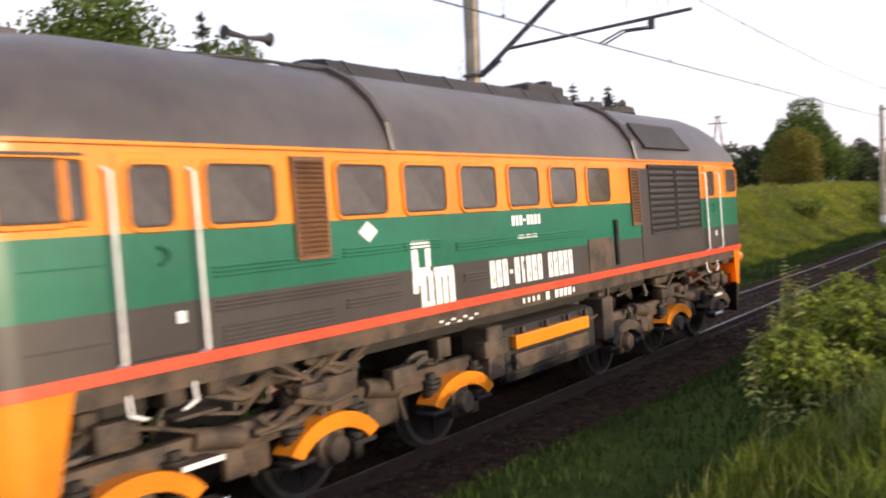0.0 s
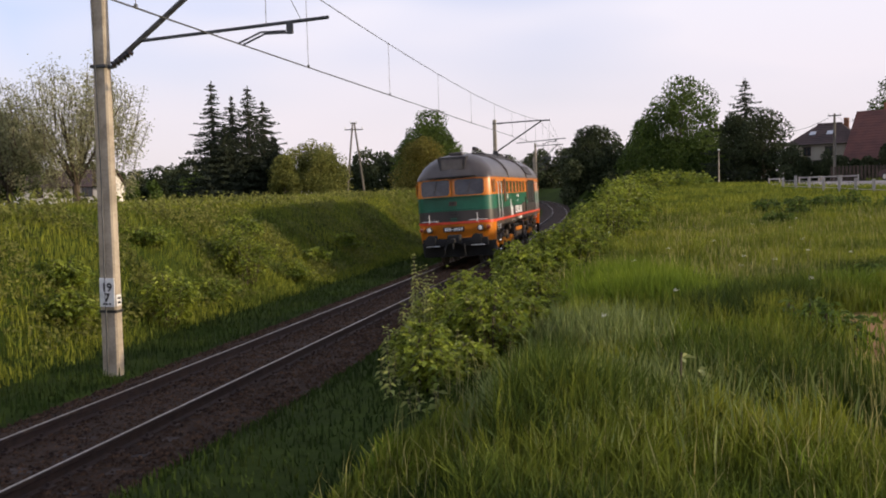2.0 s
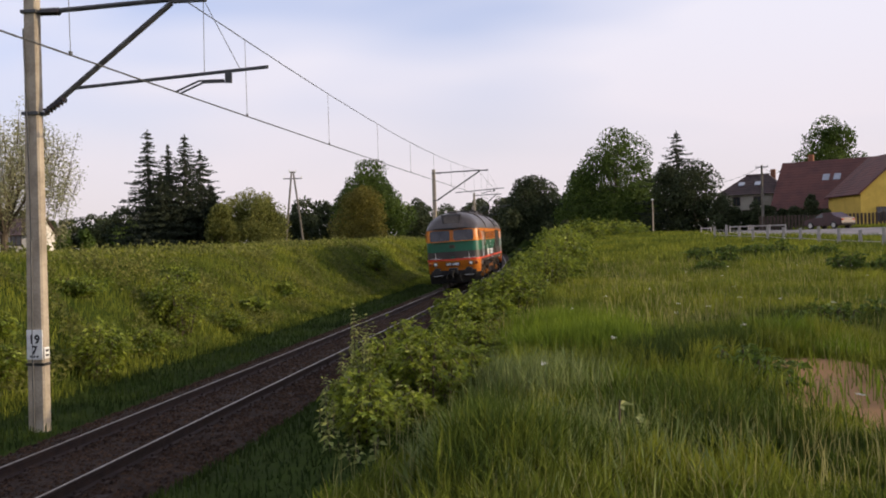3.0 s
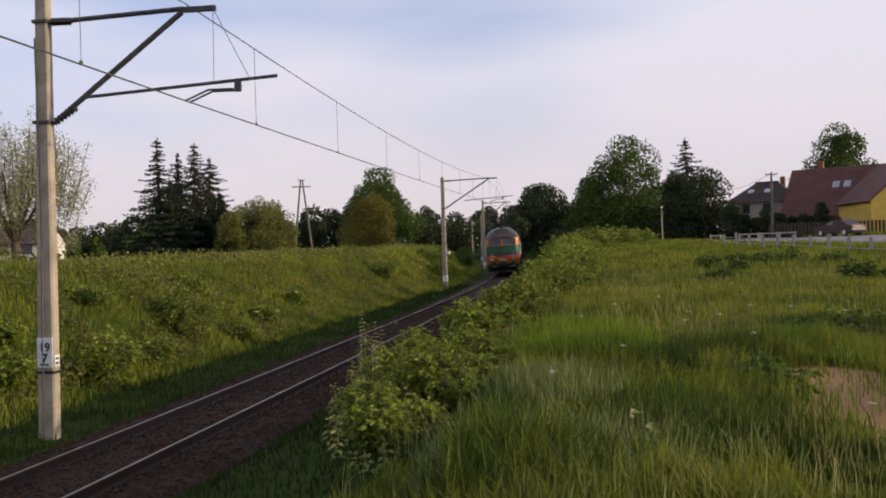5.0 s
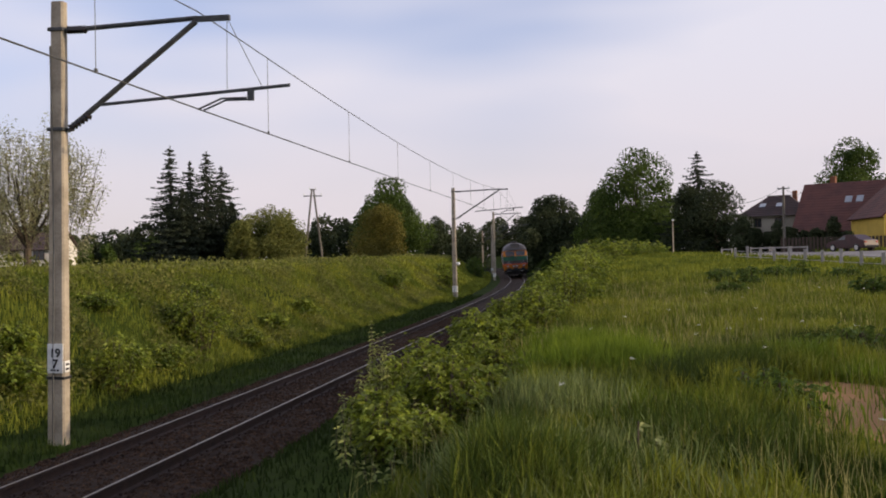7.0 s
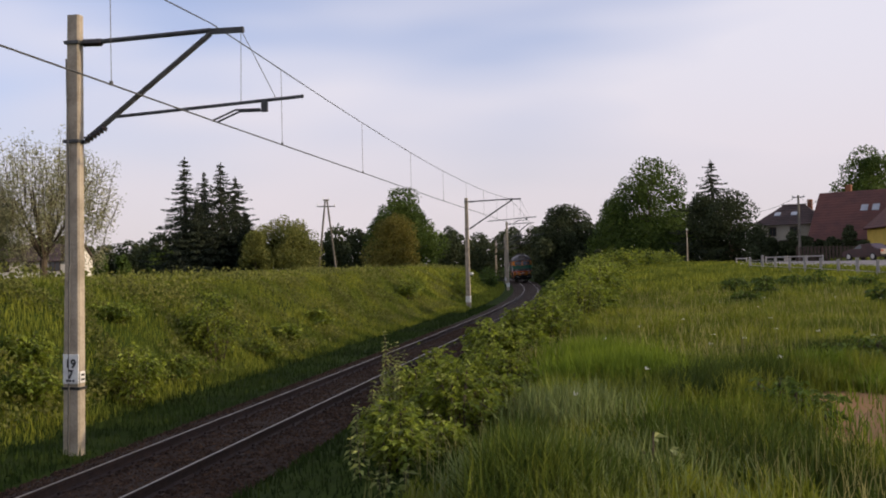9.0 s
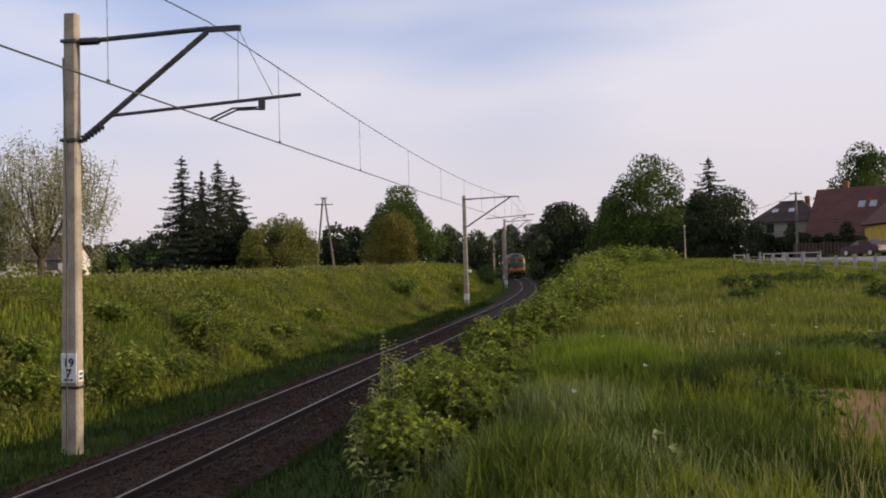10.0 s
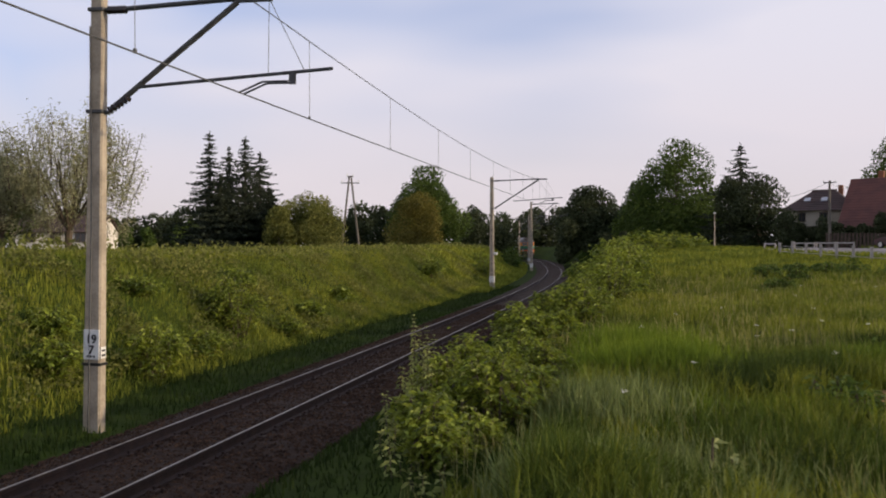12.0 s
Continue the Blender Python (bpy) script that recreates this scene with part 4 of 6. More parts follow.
ENGINE_WINDOWS = (-3.87, -2.88, -1.88, -0.88, 0.14, 1.18)
for side in (1, -1):
    for y in ENGINE_WINDOWS:
        window(side_m(y, 2.905, side), 0.355, 0.235)
    window(side_m(-5.35, 2.895, side), 0.36, 0.235)
    window(side_m(-7.14, 2.94, side), 0.23, 0.215, 0.03, label="sliding cab window")
    window(side_m(-6.82, 2.94, side), 0.07, 0.205, 0.03, label="narrow fixed cab window")
    window(side_m(6.95, 2.94, side), 0.30, 0.215, 0.06, label="cab side window")
    bm = B()
    box(bm, (side * (HW + 0.012), -7.05, 3.185), (0.03, 0.62, 0.025), bevel=0.006)
    part("drip_strip", bm, P["grey"], loco)
    # doors between the white handrails
    for y0, bend in ((-6.23, 1), (5.75, -1)):
        bm = B()
        box(bm, (side * (HW + 0.003), y0, 2.46), (0.03, 0.56, 1.5), bevel=0.01)
        for f in bm.faces:
            z = f.calc_center_median().z
            f.material_index = 0
        geom = bm.verts[:] + bm.edges[:] + bm.faces[:]
        for z in (2.09, 2.63):
            geom = bm.verts[:] + bm.edges[:] + bm.faces[:]
            bmesh.ops.bisect_plane(bm, geom=geom, plane_co=(0, 0, z), plane_no=(0, 0, 1))
        for f in bm.faces:
            z = f.calc_center_median().z
            f.material_index = 0 if z > 2.63 else (1 if z > 2.09 else 2)
        door = part("door", bm, [P["orange"], P["green"], P["grey"]], loco, "cab access door with upright window")
        w = window(side_m(y0, 2.89, side, HW + 0.018), 0.185, 0.225, 0.07)
        bm = B()
        ring = [(side * (HW + 0.05), y0 + 0.10 * math.sin(a), 2.45 + 0.07 * math.cos(a)) for a in np.linspace(0.2, 2.9, 7)]
        bent(bm, ring, 0.012)
        part("handle", bm, P["green"], door)
        bm = B()
        box(bm, (side * (HW + 0.022), y0 + 0.18, 1.98), (0.01, 0.07, 0.09), bevel=0.003)
        part("lock_plate", bm, P["rail"], door)
        for dy in (-0.36, 0.36):
            bm = B()
            bent(bm, [(side * HW, y0 + dy, 3.1), (side * (HW + 0.075), y0 + dy, 3.06), (side * (HW + 0.075), y0 + dy, 1.72), (side * HW, y0 + dy, 1.69)], 0.015, 8)
            part("handrail", bm, P["rail"], loco, "white tubular handrail", True)
            bm = B()
            bent(bm, [(side * (HW - 0.05), y0 + dy * 0.8, 1.52), (side * (HW - 0.02), y0 + dy * 0.8, 1.33), (side * (HW - 0.02), y0 + dy * 0.45, 1.28)], 0.014, 8)
            part("step_rail", bm, P["rail"], loco, "white step handrail", True)
        for z in (0.48, 0.82, 1.2):
            bm = B()
            box(bm, (side * 1.28, y0 + 0.35, z), (0.2, 0.42, 0.03), bevel=0.006)
            st = part("step", bm, P["under"], loco)
            if z < 1:
                bm = B()
                box(bm, (side * 1.39, y0 + 0.35, z), (0.02, 0.40, 0.045), bevel=0.006)
                part("step_edge", bm, P["rail"], st, "white painted step edge")

    # ribs pressed into the side
    for y0, y1, z in ((-5.7, -4.3, 2.29), (-5.7, -3.4, 2.02), (-4.2, -3.35, 2.33), (-3.3, -2.7, 2.33), (-5.65, -4.4, 1.82), (-4.2, -3.4, 1.86), (-2.4, 0.6, 2.27), (-2.3, -1.85, 1.92), (-5.65, -4.4, 1.745)):
        for dz in (-0.035, 0.0, 0.035):
            bm = B()
            box(bm, (side * (HW + 0.004), (y0 + y1) / 2, z + dz), (0.034, y1 - y0, 0.016), bevel=0.004)
            part("rib", bm, P["green" if z > 2.1 else "grey"], loco)

    def louvre(y0, y1, z0, z1, n, frame, slat, label):
        bm = B()
        box(bm, (side * (HW + 0.004), (y0 + y1) / 2, (z0 + z1) / 2), (0.012, y1 - y0, z1 - z0))
        g = part("louvre", bm, P["soot"], loco, label)
        bm = B()
        for y in (y0, y1):
            box(bm, (side * (HW + 0.015), y, (z0 + z1) / 2), (0.035, 0.035, z1 - z0 + 0.035))
        for z in (z0, z1):
            box(bm, (side * (HW + 0.015), (y0 + y1) / 2, z), (0.035, y1 - y0, 0.035))
        part("louvre_frame", bm, P[frame], g)
        for i in range(n):
            bm = B()
            zz = z0 + (z1 - z0) * (i + 0.5) / n
            box(bm, (side * (HW + 0.018), (y0 + y1) / 2, zz), (0.035, y1 - y0 - 0.03, (z1 - z0) / n * 0.45), pose(0, 0, 0, 0, side * 35, 0))
            part("slat", bm, P[slat], g)
        return g

    louvre(-4.78, -4.40, 2.32, 3.19, 20, "brown", "brown", "brown vertical side louvre")
    louvre(2.26, 2.54, 2.30, 3.14, 18, "brown", "brown", "brown vertical side louvre")
    # radiator bay: dark plating with shutters
    bm = B()
    box(bm, (side * (HW + 0.006), 3.9, 2.42), (0.02, 2.62, 1.46), bevel=0.006)
    part("radiator_panel", bm, P["grey"], loco, "dark grey radiator bay plating")
    louvre(2.95, 4.03, 2.12, 3.20, 11, "soot", "dark", "dark radiator shutters")
    louvre(4.09, 5.17, 2.12, 3.20, 11, "soot", "dark", "dark radiator shutters")
    bm = B()
    box(bm, (side * (HW + 0.006), 1.12, 1.90), (0.02, 0.78, 0.52), bevel=0.008)
    part("access_panel", bm, P["under"], loco, "rusty brown access panel")
    bm = B()
    rod(bm, (side * (HW + 0.03), 1.62, 2.40), (side * (HW + 0.03), 1.62, 1.75), 0.035, n=8)
    part("drain_pipe", bm, P["dark"], loco)
    # shallow fold lines on the cab side
    for y0, y1, z in ((-7.25, -6.65, 2.42), (-7.25, -6.65, 1.88), (5.4, 7.2, 2.42)):
        bm = B()
        box(bm, (side * (HW + 0.003), (y0 + y1) / 2, z), (0.014, y1 - y0, 0.014), bevel=0.003)
        part("rib", bm, P["green" if z > 2.1 else "grey"], loco)
    # badge, operator's mark, lettering
    bm = B()
    box(bm, (side * (HW + 0.008), -3.84, 2.505), (0.014, 0.17, 0.17), Euler((radians(45), 0, 0)).to_matrix().to_4x4(), 0.004)
    bmesh.ops.scale(bm, vec=(1, 1.15, 0.85), space=Matrix.Translation((0, 3.84, -2.505)), verts=bm.verts[:])
    part("badge", bm, P["rail"], loco, "pale lozenge badge")
    yc = -2.87
    bm = B()
    s_ = side
    for dy, dz, w, h in ((-0.17, 0.30, 0.30, 0.09), (-0.28, 0.13, 0.10, 0.42), (-0.06, 0.20, 0.09, 0.26), (-0.16, 0.02, 0.24, 0.09), (-0.30, -0.12, 0.08, 0.14), (-0.17, -0.17, 0.09, 0.38), (-0.04, -0.17, 0.08, 0.38),
                         (0.09, -0.17, 0.10, 0.38), (0.21, -0.19, 0.08, 0.34), (0.33, -0.17, 0.10, 0.38), (0.20, 0.0, 0.34, 0.10), (-0.10, -0.33, 0.22, 0.07), (-0.26, -0.06, 0.12, 0.10)):
        box(bm, (s_ * (HW + 0.006 + 0.0006 * (w > h)), yc + s_ * dy, 2.03 + dz), (0.008, w, h), bevel=0.002)
        part("emblem_bar", bm, P["rail"], loco, "white bar of a blocky emblem")
        bm = B()
    bm.free()
    tm = pose(0, 0, 0, 90, 0, 90 if side > 0 else -90)
    # operator's name: plain white blocks; running number: bars
    bm = B()
    for i, w in enumerate((0.15, 0.17, 0.13, 0.07, 0.22, 0.08, 0.14, 0.17, 0.14, 0.0, 0.15, 0.16, 0.16, 0.16, 0.15)):
        y = -1.72 + i * 0.136
        if w:
            h = 0.045 if w == 0.07 else 0.31
            box(bm, (s_ * (HW + 0.006), -0.76 + s_ * (y + 0.76), 1.905), (0.008, 0.105 if w > 0.1 else 0.06, h))
            part("letter_bar", bm, P["rail"], loco, "bold white lettering bar")
            if h > 0.1:
                bm = B()
                box(bm, (s_ * (HW + 0.0085), -0.76 + s_ * (y + 0.76 + 0.01), 1.90 + 0.06 * ((i * 7) % 3 - 1)), (0.006, 0.022, 0.09))
                part("letter_gap", bm, P["grey"], loco)
            bm = B()
    bm.free()
    bm = B()
    for i in range(8):
        box(bm, (s_ * (HW + 0.006), -0.88 + s_ * (i - 3.5) * 0.088, 2.50), (0.006, 0.06, 0.03 if i == 3 else 0.12))
        part("number_bar", bm, P["rail"], loco)
        bm = B()
    bm.free()
    bm = B()
    for i in range(9):
        box(bm, (s_ * (HW + 0.006), -0.88 + (i - 4) * 0.055, 2.30), (0.006, 0.038, 0.05 if i % 3 else 0.03))
        part("small_letter_bar", bm, P["rail"], loco)
        bm = B()
    bm.free()
    bm = B()
    for i in range(12):
        hgt = 0.06 if i < 4 or i > 10 else 0.10
        if i not in (4, 6):
            box(bm, (s_ * (HW - 0.012), -0.40 + s_ * (i - 5.5) * 0.118, 1.525), (0.008, 0.085 if hgt > 0.07 else 0.05, hgt))
            part("number_bar", bm, P["rail"], loco)
            bm = B()
    bm.free()
    bm = B()
    for i in range(7):
        box(bm, (s_ * (HW - 0.012), -2.75 + i * 0.11, 1.50 - 0.035 * (i % 2)), (0.006, 0.07, 0.02))
        part("small_letter_bar", bm, P["rail"], loco)
        bm = B()
    bm.free()

# -- cab ends --
for end, y_end in ((-1, NEAR), (1, FAR)):
    # windscreens follow the raked, bowed end
    rake = math.atan2(0.10, 0.58)
    for sx in (-1, 1):
        m = Matrix.Translation((sx * 0.645, y_end - end * 0.05 + end * 0.085, 2.97)) @ pose(0, 0, 0, 0, 0, 90 * end) @ pose(0, 0, 0, 0, -math.degrees(rake), 0) @ pose(0, 0, 0, 0, 0, -sx * end * 3)
        w = window(m, 0.55, 0.30, 0.12, t=0.04, label="large windscreen with orange frame")
        w.name = "windscreen"
        bm = B()
        rod(bm, (0.03, 0.08, 0.26), (0.035, -0.04, -0.16), 0.012, n=5)
        box(bm, (0.03, -0.05, -0.17), (0.02, 0.03, 0.1))
        part("wiper", bm, P["soot"], w)
    bm = B()
    for k in range(4):
        box(bm, (0, y_end + end * 0.115, 1.78 + 0.09 * k), (0.34, 0.02, 0.03), bevel=0.005)
    part("end_louvre", bm, P["soot"], loco)
    bm = B()
    box(bm, (0, y_end + end * 0.105, 2.37), (0.30, 0.015, 0.16), bevel=0.004)
    part("badge", bm, P["under"], loco, "worn cast end badge")
    bm = B()
    box(bm, (0, y_end + end * 0.11, 1.76), (0.24, 0.015, 0.14), bevel=0.004)
    part("end_plate", bm, P["green"], loco)
    for z in (2.16, 2.62):
        bm = B()
        box(bm, (0, y_end + end * 0.10, z), (2.2, 0.02, 0.03), bevel=0.006)
        part("rib", bm, P["green"], loco)
    bm = B()
    box(bm, (0, y_end + end * 0.02, 3.375), (1.9, 0.26, 0.045), bevel=0.02)
    part("visor", bm, P["soot"], loco, "sooted visor over the windscreens")
    # roof headlamp box over the windscreens
    bm = B()
    yb, yf = y_end - end * 1.25, y_end - end * 0.17
    ra = [bm.verts.new(v) for v in ((-0.46, yf, 3.58), (0.46, yf, 3.58), (0.56, yf - end * 0.02, 4.12), (-0.56, yf - end * 0.02, 4.12))]
    rb = [bm.verts.new(v) for v in ((-0.46, yb, 3.58), (0.46, yb, 3.58), (0.50, yb, 4.20), (-0.50, yb, 4.20))]
    for k in range(4):
        bm.faces.new((ra[k], ra[(k + 1) % 4], rb[(k + 1) % 4], rb[k]))
    bm.faces.new(ra[::-1])
    bm.faces.new(rb)
    bmesh.ops.recalc_face_normals(bm, faces=bm.faces[:])
    bmesh.ops.bevel(bm, geom=bm.edges[:], offset=0.025, segments=2, affect="EDGES")
    hl = part("headlamp_housing", bm, P["soot"], loco, "sooted roof headlamp box")
    bm = box(B(), (0, yf + end * 0.004, 3.84), (0.82, 0.03, 0.38), bevel=0.012)
    part("headlamp", bm, glass, hl, "wide roof headlamp pane")
    # skirt
    bm = B()
    rings = []
    for z, ins, back in ((0.36, 0.14, 0.66), (0.92, 0.06, 0.68), (1.605, 0.0, 0.84)):
        o = [(x, y) for x, y in outline(HW - ins * 0.5, NEAR + ins, FAR, 0.42, 0.10) if y < NEAR + 1.0]
        o = sorted(o, key=lambda q: math.atan2(q[0], -(q[1] - NEAR - 0.9)))
        pts = [(-(HW - ins * 0.5), NEAR + back)] + o + [(HW - ins * 0.5, NEAR + back)]
        rings.append([bm.verts.new((x, y if end < 0 else NEAR + FAR - y, z)) for x, y in pts])
    n = len(rings[0])
    for j, (lo, hi) in enumerate(zip(rings, rings[1:])):
        for i in range(n - 1):
            q = (lo[i], lo[i + 1], hi[i + 1], hi[i])
            f = bm.faces.new(q if end < 0 else q[::-1])
            f.material_index = 1 - j
    bmesh.ops.solidify(bm, geom=bm.faces[:], thickness=0.02)
    skirt = part("skirt", bm, [P["orange"], P["dark"]], loco, "orange end skirt over a black plough", True)
    for sx in (-1, 1):
        bm = B()
        rod(bm, (sx * 0.98, y_end + end * 0.0, 1.42), (sx * 0.98, y_end + end * 0.13, 1.42), 0.125, 0.11, 18)
        lamp = part("marker_lamp", bm, P["dark"], loco, "round marker lamp with clear lens")
        bm = B()
        bmesh.ops.create_uvsphere(bm, u_segments=14, v_segments=8, radius=0.095, matrix=Matrix.Translation((sx * 0.98, y_end + end * 0.11, 1.42)) @ Matrix.Diagonal((1, 0.5, 1, 1)))
        part("lens", bm, P["lens"], lamp, "", True)
        bm = B()
        rod(bm, (sx * 1.26, y_end + end * -0.18, 1.43), (sx * 1.28, y_end + end * 0.03, 1.43), 0.12, 0.10, 18)
        lamp = part("tail_lamp", bm, P["orange"], loco, "round tail lamp with red lens")
        bm = B()
        bmesh.ops.create_uvsphere(bm, u_segments=14, v_segments=8, radius=0.085, matrix=Matrix.Translation((sx * 1.28, y_end + end * 0.02, 1.43)) @ Matrix.Diagonal((1, 0.5, 1, 1)))
        part("lens", bm, P["redlens"], lamp, "", True)
        bm = B()
        bent(bm, [(sx * 0.62, y_end + end * 0.1, 1.72), (sx * 0.62, y_end + end * 0.22, 1.74), (sx * 1.2, y_end + end * 0.18, 1.74), (sx * 1.25, y_end + end * -0.02, 1.72)], 0.012)
        rod(bm, (sx * 0.92, y_end + end * 0.2, 1.66), (sx * 0.92, y_end + end * 0.2, 2.0), 0.013, n=6)
        part("grab_rail", bm, P["rail"], loco, "white end grab rail")
        # buffers
        bm = B()
        rod(bm, (sx * 0.875, y_end + end * 0.02, 1.04), (sx * 0.875, y_end + end * 0.24, 1.04), 0.12, 0.11, 16)
        box(bm, (sx * 0.875, y_end + end * 0.03, 1.04), (0.36, 0.05, 0.32), bevel=0.01)
        bf = part("buffer", bm, P["dark"], loco, "greasy round buffer", True)
        bm = B()
        rod(bm, (sx * 0.875, y_end + end * 0.24, 1.04), (sx * 0.875, y_end + end * 0.36, 1.04), 0.085, n=14)
        rod(bm, (sx * 0.875, y_end + end * 0.36, 1.04), (sx * 0.875, y_end + end * 0.40, 1.04), 0.20, 0.19, 22)
        part("buffer_head", bm, P["dark"], bf)
        bm = B()
        bent(bm, [(sx * 0.35, y_end + end * 0.1, 0.86), (sx * 0.38, y_end + end * 0.3, 0.66), (sx * 0.4, y_end + end * 0.22, 0.42)], 0.03)
        part("brake_hose", bm, P["dark"], loco)
        bm = B()
        box(bm, (sx * 0.86, y_end + end * 0.16, 0.80), (0.5, 0.1, 0.025))
        part("step", bm, P["rail"], loco, "pale shunter's step")
    bm = B()
    box(bm, (0, y_end + end * 0.16, 1.03), (0.5, 0.36, 0.36), bevel=0.05)
    box(bm, (0, y_end + end * 0.4, 1.0), (0.16, 0.3, 0.16), bevel=0.03)
    bent(bm, [(0, y_end + end * 0.5, 1.0), (0, y_end + end * 0.55, 0.7)], 0.04)
    part("coupler", bm, P["dark"], loco, "heavy black coupler")
    bm = B()
    box(bm, (0, y_end + end * 0.02, 0.92), (2.5, 0.12, 0.3), bevel=0.02)
    part("headstock", bm, P["dark"], loco)
    bm = B()
    box(bm, (-0.02, y_end + end * 0.125, 1.41), (0.80, 0.02, 0.18), bevel=0.006)
    board = part("number_board", bm, P["plate"], loco, "black number board with white figures")
    bm = B()
    for i in range(8):
        box(bm, (-0.02 + (i - 3.5) * 0.088, y_end + end * 0.138, 1.41), (0.058, 0.006, 0.025 if i == 3 else 0.11))
        part("number_bar", bm, P["rail"], board)
        bm = B()
    bm.free()

# -- roof fittings --
for y0, y1, z in ((-3.45, -3.33, 0), (2.45, 2.55, 0)):
    bm = B()
    prev = None
    for (x, z) in ((-1.49, 3.28), (-1.43, 3.57), (-1.27, 3.82), (-1.04, 4.04), (-0.75, 4.20), (-0.4, 4.30), (0, 4.31), (0.4, 4.30), (0.75, 4.20), (1.04, 4.04), (1.27, 3.82), (1.43, 3.57), (1.49, 3.28)):
        if prev:
            a, b = Vector((prev[0], (y0 + y1) / 2, prev[1])), Vector((x, (y0 + y1) / 2, z))
            rod(bm, a, b, 0.045, n=6)
        prev = (x, z)
    part("roof_seam", bm, P["roof"], loco)
bm = B()
pts = [(0.66, 4.18), (0.5, 4.385), (0.2, 4.43), (-0.2, 4.43), (-0.5, 4.385), (-0.66, 4.18)]
ra = [bm.verts.new((x, -3.2, z)) for x, z in pts]
rb = [bm.verts.new((x, 2.3, z)) for x, z in pts]
for i in range(5):
    bm.faces.new((ra[i], ra[i + 1], rb[i + 1], rb[i]))
bm.faces.new(ra[::-1])
bm.faces.new(rb)
cover = part("roof_cover", bm, P["soot"], loco, "black raised engine roof cover")
for k in range(6):
    y = -2.9 + k * 0.95
    for sx in (-1, 1):
        bm = B()
        bent(bm, [(sx * 0.63, y, 4.23), (sx * 0.51, y, 4.385), (sx * 0.2, y, 4.43)], 0.014)
        part("clamp_strap", bm, P["roof"], cover)
bm = B()
box(bm, (0, 1.75, 4.42), (0.95, 1.1, 0.22), bevel=0.05)
part("exhaust_housing", bm, P["soot"], loco, "black exhaust housing")
bm = B()
box(bm, (0.1, 2.3, 4.50), (0.24, 0.22, 0.34), bevel=0.03)
part("exhaust_pipe", bm, P["soot"], loco)
bm = B()
q4 = [Vector((1.455, 2.95, 3.47)), Vector((1.455, 4.9, 3.47)), Vector((1.22, 4.7, 3.88)), Vector((1.22, 2.85, 3.88))]
lo = [bm.verts.new(v) for v in q4]
hi = [bm.verts.new(v + Vector((0.03, 0, 0.02))) for v in q4]
for i in range(4):
    bm.faces.new((lo[i], lo[(i + 1) % 4], hi[(i + 1) % 4], hi[i]))
bm.faces.new(hi)
bmesh.ops.recalc_face_normals(bm, faces=bm.faces[:])
part("roof_grille", bm, P["soot"], loco, "black roof radiator grille")
for k in range(2):
    bm = B()
    rod(bm, (0, 3.35 + 1.3 * k, 4.25), (0, 3.35 + 1.3 * k, 4.36), 0.58, 0.55, 24)
    part("fan_ring", bm, P["soot"], loco)
for y, up in ((-4.05, 0.26), (4.6, 0.16)):
    bm = B()
    box(bm, (0.28, y, 4.22), (0.12, 0.1, 0.16))
    rod(bm, (0.28, y - 0.02, 4.28), (0.28, y - 0.02, 4.28 + up), 0.022, n=6)
    horn = part("horn", bm, P["soot"], loco, "black twin horn")
    for sg in (-1, 1):
        bm = B()
        rod(bm, (0.28, y, 4.28 + up), (0.28, y + sg * 0.24, 4.28 + up + 0.02), 0.022, 0.036, 10)
        rod(bm, (0.28, y + sg * 0.24, 4.28 + up + 0.02), (0.28, y + sg * 0.30, 4.28 + up + 0.02), 0.036, 0.075, 12)
        part("trumpet", bm, P["soot"], horn)
for y, w in ((-6.6, 0.5), (-6.0, 0.2)):
    bm = B()
    box(bm, (0, y, 4.28), (w, 0.4, 0.1), bevel=0.03)
    part("roof_vent", bm, P["roof"], loco)
bm = B()
bent(bm, [(0.45, -5.3, 4.24), (0.62, -4.4, 4.24), (0.7, -3.6, 4.22), (0.72, -3.2, 4.24)], 0.018)
part("roof_pipe", bm, P["soot"], loco)

# -- running gear --
bm = B()
box(bm, (0, -0.2, 1.36), (2.1, 13.2, 0.2), bevel=0.02)
part("main_frame", bm, P["dark"], loco)
bm = B()
box(bm, (0, 0.05, 0.86), (2.5, 2.5, 0.72), bevel=0.12)
tank = part("fuel_tank", bm, P["dark"], loco, "black fuel tank")
for side in (1, -1):
    bm = B()
    box(bm, (side * 1.30, -0.12, 1.02), (0.1, 1.95, 0.17), bevel=0.015)
    part("tank_band", bm, P["orange"], tank, "orange band on the tank side")
    bm = B()
    box(bm, (side * 1.29, -0.12, 0.78), (0.08, 1.95, 0.2), bevel=0.02)
    part("tank_sill", bm, P["under"], tank)
    for y in (-0.9, -0.3, 0.3, 0.8):
        bm = B()
        box(bm, (side * 1.32, y, 1.14), (0.05, 0.06, 0.1))
        part("filler", bm, P["under"], tank)
    for y in (-1.55, 1.5):
        bm = B()
        box(bm, (side * 1.15, y, 0.98), (0.4, 0.34, 0.62), bevel=0.03)
        part("air_reservoir", bm, P["under"], loco)
AXLES = []
rg = random.Random(9)
